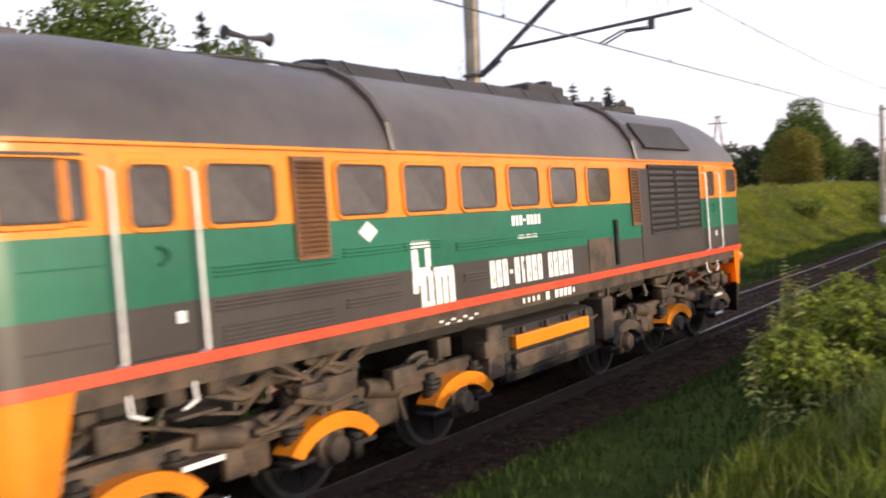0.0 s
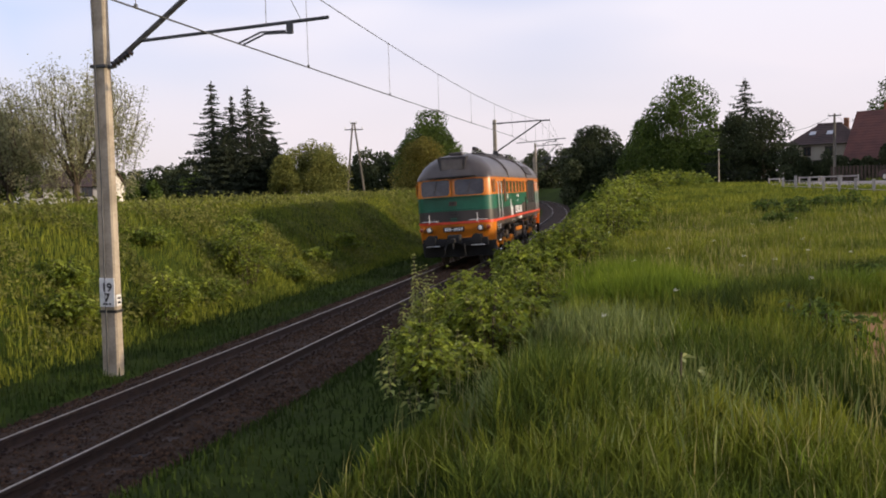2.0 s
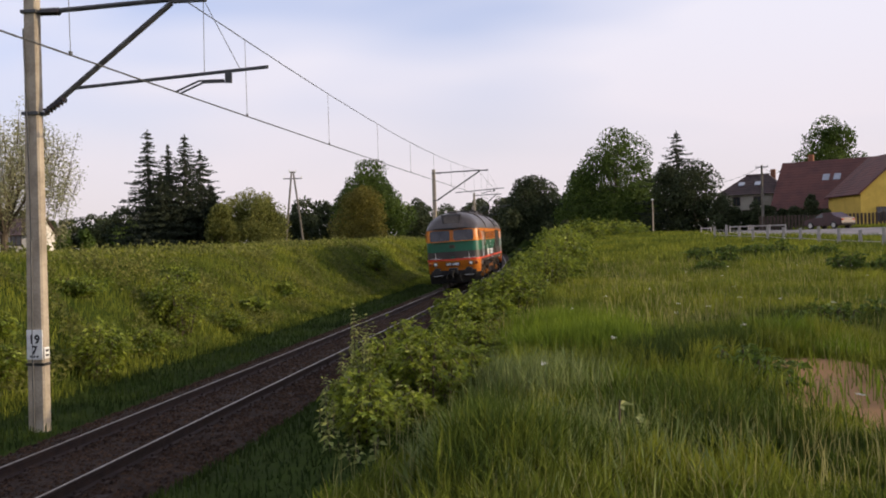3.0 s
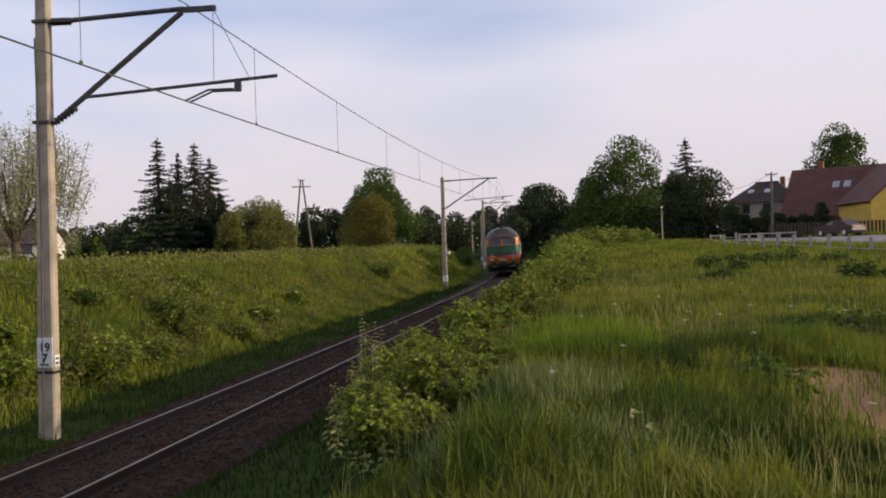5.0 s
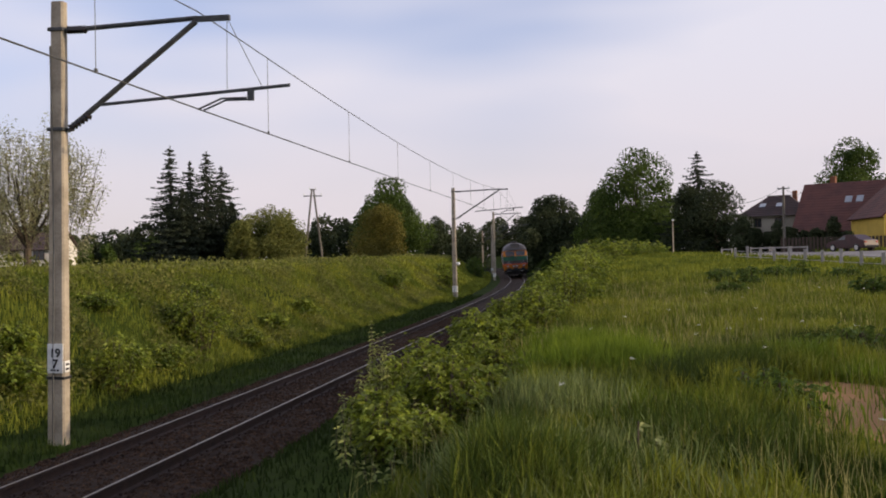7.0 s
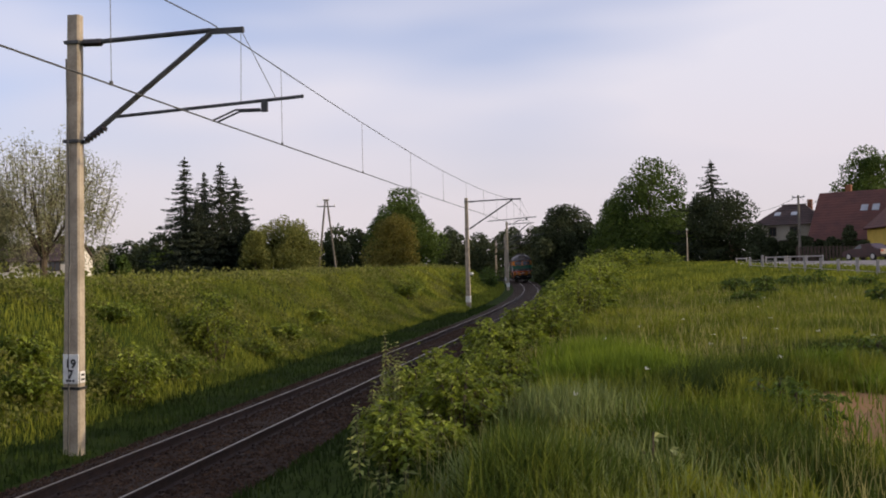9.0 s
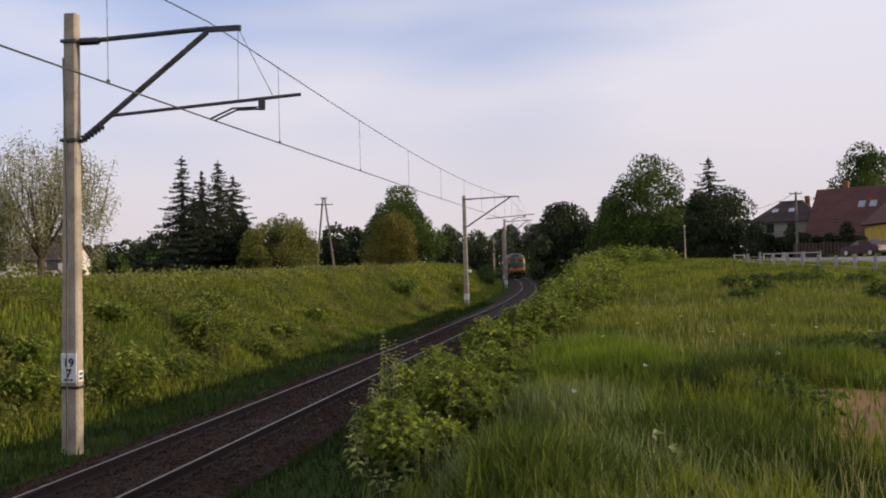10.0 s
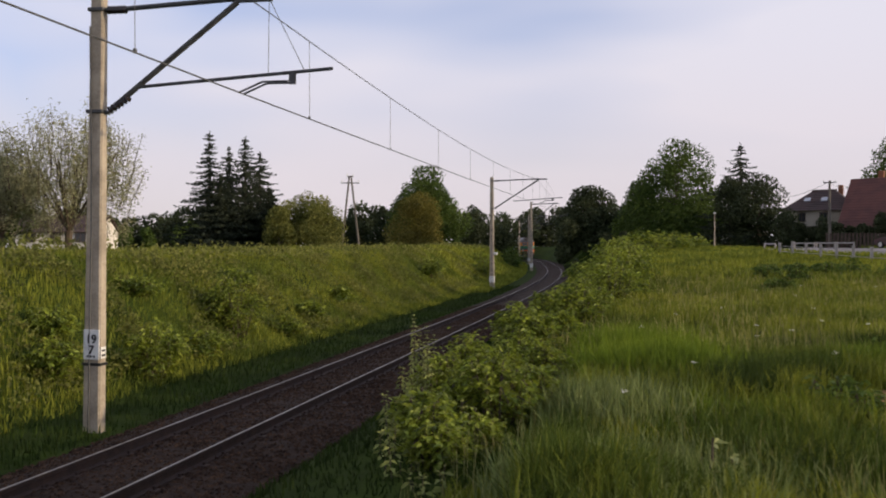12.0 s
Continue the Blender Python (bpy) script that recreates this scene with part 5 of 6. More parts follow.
for by in (-4.3, 4.3):
    bogie_side = {}
    for side in (1, -1):
        bm = B()
        x = side * 1.06
        box(bm, (x, by, 0.86), (0.14, 5.4, 0.24), bevel=0.03)
        for dy in (-3.05, -1.05, 1.05, 2.95):
            box(bm, (x, by + dy * 0.86, 0.72), (0.13, 0.5, 0.42), bevel=0.04)
        box(bm, (x + side * 0.06, by, 1.08), (0.22, 0.9, 0.22), bevel=0.05)
        fr = part("bogie_frame", bm, P["under"], loco, "oily three-axle bogie frame", True)
        for dy in (-2.1, 0.0, 2.1):
            bm = B()
            box(bm, (x + side * 0.1, by + dy, 0.53), (0.2, 0.36, 0.36), bevel=0.06)
            rod(bm, (x + side * 0.18, by + dy, 0.53), (x + side * 0.28, by + dy, 0.53), 0.15, 0.12, 14)
            part("axle_box", bm, P["under"], fr, "", True)
            for off in (-0.42, 0.42):
                bm = B()
                for i in range(6):
                    z = 0.56 + 0.052 * i
                    rod(bm, (x + side * 0.1, by + dy + off, z), (x + side * 0.1, by + dy + off, z + 0.034), 0.115, n=12)
                rod(bm, (x + side * 0.1, by + dy + off, 0.5), (x + side * 0.1, by + dy + off, 0.92), 0.06, n=8)
                box(bm, (x + side * 0.1, by + dy + off, 0.50), (0.26, 0.3, 0.05), bevel=0.01)
                part("spring", bm, P["dark"], fr, "", True)
            # arched guard over each wheel
            bm = B()
            inner = []
            for i in range(13):
                a = math.radians(28 + 124 * i / 12)
                c, s2 = math.cos(a), math.sin(a)
                inner.append([bm.verts.new((x + side * ex, by + dy + (0.18 + rr) * c, 0.38 + rr * s2)) for ex, rr in ((0.0, 0.48), (0.26, 0.48), (0.26, 0.33), (0.22, 0.33), (0.22, 0.45), (0.0, 0.45))])
            for p0, p1 in zip(inner, inner[1:]):
                for i in range(6):
                    q = (p0[i], p0[(i + 1) % 6], p1[(i + 1) % 6], p1[i])
                    bm.faces.new(q if side < 0 else q[::-1])
            bm.faces.new(inner[0])
            bm.faces.new(inner[-1][::-1])
            part("wheel_guard", bm, P["orange" if by < 0 or dy == 0 else "under"], fr, "orange arched wheel guard" if by < 0 or dy == 0 else "", True)
            bm = B()
            rod(bm, (x + side * 0.05, by + dy + 0.62, 0.95), (x + side * 0.05, by + dy + 1.12, 0.86), 0.10, n=10)
            rod(bm, (x + side * 0.05, by + dy + 1.12, 0.86), (x + side * 0.05, by + dy + 1.25, 0.5), 0.03, n=6)
            box(bm, (x - side * 0.1, by + dy + 0.62, 0.5), (0.1, 0.14, 0.5), bevel=0.02)
            part("brake_cylinder", bm, P["under"], fr, "", True)
        for k in range(30):
            bm = B()
            y = by + rg.uniform(-2.9, 2.9)
            z = rg.uniform(0.95, 1.42)
            if k % 3 == 0:
                box(bm, (side * rg.uniform(1.1, 1.28), y, z), (0.16, rg.uniform(0.15, 0.5), rg.uniform(0.1, 0.25)), bevel=0.02)
            else:
                y2 = y + rg.uniform(-0.9, 0.9)
                bent(bm, [(side * 1.22, y, z), (side * 1.25, (y + y2) / 2, z - rg.uniform(0.05, 0.2)), (side * 1.18, y2, z + rg.uniform(-0.2, 0.1))], rg.uniform(0.018, 0.04))
            part("pipework", bm, P["under"], loco, "", True)
    for dy in (-2.1, 0.0, 2.1):
        bm = B()
        rod(bm, (-1.15, 0, 0), (1.15, 0, 0), 0.085, n=12)
        ax = part("axle", bm, P["wheel"], loco)
        ax.location = (0, by + dy, 0.525)
        for side in (1, -1):
            bm = B()
            rod(bm, (side * 0.68, 0, 0), (side * 0.71, 0, 0), 0.555, n=36)
            rod(bm, (side * 0.71, 0, 0), (side * 0.82, 0, 0), 0.527, 0.52, 36)
            w = part("wheel", bm, P["tread"], ax, "", True)
            bm = B()
            rod(bm, (side * 0.815, 0, 0), (side * 0.828, 0, 0), 0.46, 0.45, 30)
            rod(bm, (side * 0.82, 0, 0), (side * 0.87, 0, 0), 0.17, 0.14, 16)
            for i in range(8):
                a = i * math.pi / 4
                box(bm, (side * 0.832, 0.3 * math.cos(a), 0.3 * math.sin(a)), (0.02, 0.07, 0.2), Euler((a - math.pi / 2, 0, 0)).to_matrix().to_4x4())
            part("wheel_disc", bm, P["wheel"], w, "", True)
        AXLES.append(ax)


def loco_s(t):
    """Way of the locomotive's middle along the track."""
    return float(np.interp(t, [0, 0.4, 1.0, 2.0, 3.0, 5.0, 7.0, 9.5, 12.0], [10.2, 15.85, 24.75, 40.2, 55.6, 86.5, 117.0, 154.5, 192.0]))


def motions():
    rows = []
    for k in range(49):
        t = 12.0 * k / 48
        s = loco_s(t)
        a, b = on_track(s - 4.3), on_track(s + 4.3)
        c, d = (a + b) / 2, b - a
        yaw = math.degrees(math.atan2(-d.x, d.y))
        up = math.degrees(math.atan2(d.z, math.hypot(d.x, d.y)))
        rows.append((t, pose(c.x, c.y, c.z + 0.004, 0, 0, yaw) @ pose(0, 0, 0, up, 0, 0) @ pose(0, 0, 0, 0, -CANT, 0)))
    walk(loco, rows)
    spins = [(k / 30, math.degrees((loco_s(k / 30) - loco_s(0)) / 0.525)) for k in range(361)]
    for ax in AXLES:
        x, y, z = ax.location
        walk(ax, [(t, pose(x, y, z, -a, 0, 0)) for t, a in spins])

# ---- road, fence, houses, poles ----
H = {
    "asphalt": mat("worn pale asphalt", (0.24, 0.22, 0.21), (0.17, 0.155, 0.15), 0.7, 0.9, bump=0.2),
    "tile": mat("brown red roof tiles", (0.12, 0.042, 0.030), (0.08, 0.03, 0.023), 0.8, 0.75, bump=0.3, bump_scale=9),
    "tile_dark": mat("dark brown roof tiles", (0.075, 0.045, 0.038), (0.05, 0.032, 0.028), 0.8, 0.75, bump=0.3, bump_scale=9),
    "yellow": mat("yellow render", (0.66, 0.47, 0.09), (0.55, 0.38, 0.07), 0.8, 0.9, bump=0.1),
    "cream": mat("cream render", (0.42, 0.38, 0.30), (0.32, 0.29, 0.23), 0.6, 0.9, bump=0.1),
    "white": mat("white render", (0.7, 0.67, 0.6), (0.56, 0.53, 0.47), 0.6, 0.9, bump=0.1),
    "brick": mat("orange brown brickwork", (0.26, 0.11, 0.055), (0.18, 0.075, 0.04), 1.2, 0.9, bump=0.2),
    "frame": mat("dark brown joinery", (0.06, 0.035, 0.022), (0.04, 0.025, 0.017), 3, 0.6),
    "glass": mat("house window glass", (0.03, 0.035, 0.04), (0.045, 0.05, 0.055), 2, 0.08, spec=0.7),
    # pale copy of the window glass: reflected sky is put into the colour
    "pale_glass": mat("roof window glass with sky reflection in its colour", (0.34, 0.36, 0.38), (0.26, 0.28, 0.30), 2, 0.12, spec=0.7, coat=0.6),
    "fence": mat("pale fence concrete", (0.34, 0.32, 0.30), (0.24, 0.23, 0.21), 3, 0.85),
    "wood": mat("dark garden fence", (0.07, 0.045, 0.03), (0.045, 0.03, 0.02), 3, 0.8),
    "car": mat("dark maroon car paint", (0.042, 0.009, 0.011), (0.03, 0.007, 0.009), 2, 0.45),
    "tyre": mat("tyre rubber", (0.02, 0.02, 0.02), (0.03, 0.03, 0.03), 6, 0.85),
    "rim": mat("silver wheel", (0.6, 0.6, 0.6), (0.5, 0.5, 0.5), 6, 0.35, 0.8),
}
ROAD_A, ROAD_B = polar(-5.8, 88), polar(-30, 56)
along = (ROAD_B - ROAD_A).to_2d().normalized()
across = Vector((-along.y, along.x))
if across.y < 0:
    across = -across
vs, fs = [], []
ns, nw = 60, 7
L = (ROAD_B - ROAD_A).to_2d().length
for i in range(ns + 1):
    for j in range(nw + 1):
        q = ROAD_A.to_2d() + along * (L * i / ns) + across * (-4.5 + 15.0 * j / nw)
        vs.append((q.x, q.y, ground_z(q.x, q.y) + 0.05))
for i in range(ns):
    for j in range(nw):
        a = i * (nw + 1) + j
        fs.append((a, a + 1, a + nw + 2, a + nw + 1))
tagged(raw("road", vs, fs, H["asphalt"], True), "worn pale asphalt yard and road beyond the meadow", "road", kind="structure")

# fence of pale posts and rails along the near edge of the road
fence = new("fence")
tagged(fence, "low pale concrete post fence along the road", "fence")
prev = None
F0, F1 = polar(-8.3, 66), polar(-20.5, 45)
for i in range(13):
    q = F0.lerp(F1, i / 12)
    z = ground_z(q.x, q.y)
    bm = B()
    h = 0.95 + 0.06 * ((i * 5) % 3)
    box(bm, (q.x, q.y, z + h / 2 - 0.1), (0.16, 0.16, h + 0.2), bevel=0.02)
    part("post", bm, H["fence"], fence)
    if prev:
        for hz in (0.35, 0.72):
            bm = B()
            a, b = Vector((*prev[0], prev[1] + hz)), Vector((q.x, q.y, z + hz))
            rod(bm, a, b, 0.022, n=5)
            part("rail", bm, H["fence"], fence)
    prev = ((q.x, q.y), z)
for az, d, w in ((-9.8, 84, 3.0), (-10.9, 84, 3.0), (-11.9, 83, 2.4), (-7.8, 86, 1.6)):
    q = polar(az, d)
    bm = B()
    for sx in (-1, 1):
        box(bm, (sx * w / 2, 0, 0.3), (0.1, 0.1, 0.6), bevel=0.01)
    box(bm, (0, 0, 0.5), (w, 0.06, 0.12), bevel=0.01)
    ob = link("road_barrier", bm, H["fence"])
    ob.matrix_basis = Matrix.Translation(q) @ pose(0, 0, 0, 0, 0, math.degrees(math.atan2(along.y, along.x)))
    tagged(ob, "low white barrier rail beside the road", "barrier", "road barriers")
gf = new("garden_fence")
tagged(gf, "dark wooden garden fence before the houses", "fence")
for i in range(46):
    az = -11.0 - 0.2 * i
    q = polar(az, 93)
    bm = B()
    box(bm, (q.x, q.y, q.z + 0.7), (0.22, 0.08, 1.5), pose(0, 0, 0, 0, 0, az), 0.02)
    part("board", bm, H["wood"], gf)


def house(az, d, turn, w, dep, eave, ridge, wall, roof, label, windows, over=0.5, chimney=None, skylights=(), gable_front=False):
    """Gabled house; turn: the front's heading, 0 faces the eye. Windows: x, z, half width, half height on the front."""
    e = new("house")
    p = polar(az, d)
    e.matrix_basis = Matrix.Translation((p.x, p.y, p.z - 0.2)) @ pose(0, 0, 0, 0, 0, az + turn)
    bm = B()
    hw, hd = w / 2, dep / 2
    if gable_front:
        prof = [(-hw, 0), (hw, 0), (hw, eave), (0, ridge), (-hw, eave)]
        a = [bm.verts.new((x, -hd, z)) for x, z in prof]
        b = [bm.verts.new((x, hd, z)) for x, z in prof]
    else:
        prof = [(-hd, 0), (hd, 0), (hd, eave), (0, ridge), (-hd, eave)]
        a = [bm.verts.new((-hw, y, z)) for y, z in prof]
        b = [bm.verts.new((hw, y, z)) for y, z in prof]
    bm.faces.new(a)
    bm.faces.new(b[::-1])
    for i in (0, 1, 4):
        bm.faces.new((a[i], a[(i + 1) % 5], b[(i + 1) % 5], b[i]))
    bmesh.ops.recalc_face_normals(bm, faces=bm.faces[:])
    part("wall", bm, wall, e)
    half = hw if gable_front else hd
    length = (dep if gable_front else w) + 2 * over * 0.7
    slope = math.atan2(ridge - eave, half)
    run = math.hypot(ridge - eave, half) + over
    for sg in (-1, 1):
        bm = B()
        c = math.cos(slope)
        mid = sg * (run / 2) * c
        zc = ridge + 0.1 - (run / 2) * math.sin(slope)
        if gable_front:
            box(bm, (mid, 0, zc), (run, length, 0.16), pose(0, 0, 0, 0, sg * math.degrees(slope), 0), 0.03)
        else:
            box(bm, (0, mid, zc), (length, run, 0.16), pose(0, 0, 0, -sg * math.degrees(slope), 0, 0), 0.03)
        rf = part("roof", bm, roof, e)
        rows_n = int(run / 0.42)
        for k in range(1, rows_n):
            bm = B()
            q = k / rows_n * run
            yy, zz = sg * q * c, ridge + 0.1 - q * math.sin(slope) + 0.09
            if gable_front:
                box(bm, (yy, 0, zz), (0.05, length, 0.05))
            else:
                box(bm, (0, yy, zz), (length, 0.05, 0.05))
            part("tile_course", bm, roof, rf)
        if sg < 0:
            for x, q in skylights:
                bm = B()
                box(bm, (x, -q * c, ridge + 0.24 - q * math.sin(slope)), (0.75, 1.0, 0.08), pose(0, 0, 0, math.degrees(slope), 0, 0), 0.02)
                part("skylight", bm, H["pale_glass"], rf)
    for x, z, a_, b_ in windows:
        bm = B()
        for dx in (-a_, 0, a_):
            box(bm, (x + dx, -hd - 0.03, z), (0.09, 0.08, 2 * b_ + 0.09))
        for dz in (-b_, b_):
            box(bm, (x, -hd - 0.03, z + dz), (2 * a_, 0.08, 0.09))
        w_ = part("window", bm, H["frame"], e)
        bm = B()
        box(bm, (x, -hd - 0.01, z), (2 * a_, 0.03, 2 * b_))
        part("pane", bm, H["glass"], w_)
    if chimney:
        bm = B()
        box(bm, (chimney[0], chimney[1], ridge + 0.2), (0.6, 0.6, 1.5), bevel=0.03)
        part("chimney", bm, H["brick"], e)
    return tagged(e, label, "house", "houses")




def hipped_house(az, d, turn, w, dep, eave, ridge, ridge_w, wall, roof, label, windows, skylights):
    """House under a hipped roof."""
    e = new("house")
    p = polar(az, d)
    e.matrix_basis = Matrix.Translation((p.x, p.y, p.z - 0.2)) @ pose(0, 0, 0, 0, 0, az + turn)
    part("wall", box(B(), (0, 0, eave / 2), (w, dep, eave)), wall, e)
    bm = B()
    o = 0.5
    lo = [bm.verts.new(v) for v in ((-w / 2 - o, -dep / 2 - o, eave - 0.1), (w / 2 + o, -dep / 2 - o, eave - 0.1), (w / 2 + o, dep / 2 + o, eave - 0.1), (-w / 2 - o, dep / 2 + o, eave - 0.1))]
    a, b = bm.verts.new((-ridge_w / 2, 0, ridge)), bm.verts.new((ridge_w / 2, 0, ridge))
    for f in ((lo[0], lo[1], b, a), (lo[1], lo[2], b), (lo[2], lo[3], a, b), (lo[3], lo[0], a), lo[::-1]):
        bm.faces.new(f)
    rf = part("roof", bm, roof, e, "hipped roof of dark brown tiles")
    slope = math.atan2(ridge - eave, dep / 2 + o)
    for k in range(1, 11):
        t = k / 11
        half = (w / 2 + o) * t + ridge_w / 2 * (1 - t)
        part("tile_course", box(B(), (0, -(dep / 2 + o) * t, ridge + (eave - 0.1 - ridge) * t + 0.02), (2 * half, 0.05, 0.05)), roof, rf)
    part("ridge_cap", rod(B(), (-ridge_w / 2 - 0.1, 0, ridge + 0.02), (ridge_w / 2 + 0.1, 0, ridge + 0.02), 0.12), roof, rf)
    for x, t in skylights:
        bm = box(B(), (x, -(dep / 2 + o) * t, ridge + (eave - ridge) * t + 0.06), (0.7, 0.95, 0.10), pose(0, 0, 0, math.degrees(slope), 0, 0), 0.02)
        part("skylight", bm, H["pale_glass"], rf)
    for x, z, a_, b_ in windows:
        bm = B()
        for dx in (-a_, 0, a_):
            box(bm, (x + dx, -dep / 2 - 0.03, z), (0.09, 0.08, 2 * b_ + 0.09))
        for dz in (-b_, b_):
            box(bm, (x, -dep / 2 - 0.03, z + dz), (2 * a_, 0.08, 0.09))
        w_ = part("window", bm, H["frame"], e)
        part("pane", box(B(), (x, -dep / 2 - 0.01, z), (2 * a_, 0.03, 2 * b_)), H["glass"], w_)
    part("chimney", box(B(), (ridge_w / 2 + 0.4, 0.8, ridge), (0.55, 0.55, 1.3), bevel=0.03), H["brick"], e)
    return tagged(e, label, "house", "houses")


hipped_house(-10.9, 116, -10, 7.4, 8.0, 4.6, 7.0, 2.6, H["cream"], H["tile_dark"], "cream house under a hipped dark brown tiled roof", ((-2.6, 1.9, 0.5, 0.7), (-0.6, 1.9, 0.5, 0.7), (1.8, 1.9, 0.7, 0.8), (-1.8, 3.7, 0.4, 0.5), (0.6, 3.7, 0.4, 0.5)), ((-1.5, 0.5), (0.4, 0.5)))
house(-15.45, 112, -14, 12.0, 10.0, 2.6, 8.0, H["cream"], H["tile"], "long house with brown-red tiled roof and skylights", ((-5, 1.7, 0.6, 0.8), (-3, 1.7, 0.6, 0.8), (-1, 1.7, 0.6, 0.8)), skylights=((-0.9, 3.0), (0.3, 3.0)), chimney=(-3.2, 0.5))
house(-18.0, 102, 22, 8.8, 9.0, 3.7, 7.6, H["yellow"], H["tile"], "yellow gabled house wing with brown tiled roof", ((0.1, 4.7, 0.75, 0.75), (-2.3, 1.5, 0.6, 0.7), (2.0, 1.5, 0.6, 0.7)), over=0.45, gable_front=True)
house(35.4, 122, -20, 10.0, 8.0, 2.4, 4.4, H["white"], H["tile_dark"], "low white house behind the willow", ((-3, 1.8, 0.6, 0.7), (0, 1.8, 0.6, 0.7), (3, 1.8, 0.6, 0.7)))

for i, (az, d, h, w) in enumerate(((-9.5, 100, 2.6, 2.0), (-10.8, 99, 3.4, 2.4), (-13.9, 97, 3.6, 2.2), (-8.7, 98, 4.0, 2.6), (-10.2, 101, 2.2, 1.8), (-11.5, 98, 2.6, 2.2), (-12.2, 100, 2.3, 1.9), (-12.9, 98, 2.4, 2.0), (-14.6, 96, 2.0, 1.6), (-9.0, 103, 3.2, 2.2))):
    broadleaf(polar(az, d), h, w, 90 + i, M["leaf_dark"], "dark garden tree before the houses", n=900, leaf=0.26, base=0.04, trunk=0.08)

# brick apartment block seen past the trees
blk = new("apartment_block")
p = polar(48.6, 105)
blk.matrix_basis = Matrix.Translation((p.x, p.y, p.z - 0.3)) @ pose(0, 0, 0, 0, 0, 48.6 + 14)
bm = B()
box(bm, (0, 0, 3.9), (15, 9, 7.8), bevel=0.03)
part("wall", bm, H["brick"], blk)
bm = B()
box(bm, (0, 0, 7.95), (15.6, 9.6, 0.3), bevel=0.03)
part("roof", bm, H["tile_dark"], blk)
for j in range(2):
    for i in range(5):
        x, z = -6 + 3 * i, 2.0 + 3.0 * j
        bm = B()
        for dx in (-0.6, 0, 0.6):
            box(bm, (x + dx, -4.53, z), (0.08, 0.08, 1.4))
        for dz in (-0.7, 0.7):
            box(bm, (x, -4.53, z + dz), (1.28, 0.08, 0.08))
        w_ = part("window", bm, H["white"], blk)
        bm = B()
        box(bm, (x, -4.51, z), (1.2, 0.03, 1.36))
        part("pane", bm, H["glass"], w_)
        if i % 2:
            bm = B()
            box(bm, (x, -5.0, z - 0.95), (2.2, 0.95, 0.12))
            box(bm, (x, -5.45, z - 0.5), (2.2, 0.06, 0.85), bevel=0.01)
            part("balcony", bm, H["brick"], blk)
tagged(blk, "orange brick apartment block with balconies", "building")


def pole(az, d, h, label, bars=(), r=0.12, material=None, name="utility_pole"):
    e = new(name)
    p = polar(az, d)
    e.matrix_basis = Matrix.Translation(p) @ pose(0, 0, 0, 0, 0, az)
    bm = B()
    rod(bm, (0, 0, -0.3), (0, 0, h), r * 1.25, r * 0.75, 8)
    part("post", bm, material or M["wood"], e)
    for z, w in bars:
        bm = B()
        box(bm, (0, 0, z), (w, 0.1, 0.1), bevel=0.01)
        cross = part("crossarm", bm, M["steel"], e)
        for sx in (-0.45, 0.45):
            bm = B()
            rod(bm, (sx * w, 0, z), (sx * w, 0, z + 0.22), 0.05, n=6)
            part("insulator", bm, M["white"], cross)
    return tagged(e, label, "pole", "poles")


# A-shaped wooden pole on the plateau
e = new("utility_pole")
p = polar(18.4, 112)
e.matrix_basis = Matrix.Translation(p) @ pose(0, 0, 0, 0, 0, 18.4)
for sx in (-1, 1):
    bm = B()
    rod(bm, (sx * 1.15, 0, -0.3), (sx * 0.10, 0, 9.2), 0.15, 0.10, 8)
    part("leg", bm, M["wood"], e)
for z, w in ((8.3, 2.3), (9.1, 0.8)):
    bm = B()
    box(bm, (0, 0, z), (w, 0.12, 0.12), bevel=0.01)
    ca = part("crossarm", bm, M["steel"], e)
    for sx in (-0.46, 0.46):
        bm = B()
        rod(bm, (sx * w, 0, z), (sx * w, 0, z + 0.32), 0.07, 0.05, 8)
        part("insulator", bm, M["white"], ca)
tagged(e, "weathered A-shaped wooden utility pole with crossarms", "pole", "poles")
pole(-11.15, 96, 6.7, "dark wooden utility pole before the houses", ((6.5, 1.2),), 0.13)
pole(-12.3, 135, 8.4, "thin utility pole behind the roofs", ((8.2, 1.0),), 0.1)
lampm = M["concrete"]
lp = pole(-4.6, 88, 3.4, "concrete street lamp at the meadow edge", (), 0.06, lampm, "street_lamp")
bm = B()
box(bm, (0.0, -0.3, 3.45), (0.2, 0.7, 0.12), bevel=0.03)
part("lamp_head", bm, M["white"], lp)
bm = B()
a, b = polar(-11.15, 96), polar(-12.3, 135)
a.z, b.z = a.z + 6.6, b.z + 8.3
pts = [a.lerp(b, i / 8) - Vector((0, 0, 0.5 * 4 * (i / 8) * (1 - i / 8))) for i in range(9)]
bent(bm, pts, 0.02, 4)
c = polar(-6.5, 110)
c.z += 6
pts = [a.lerp(c, i / 8) - Vector((0, 0, 0.9 * 4 * (i / 8) * (1 - i / 8))) for i in range(9)]
bent(bm, pts, 0.02, 4)
tagged(link("power_cable", bm, M["wire"]), "thin power cables between poles", "cable")

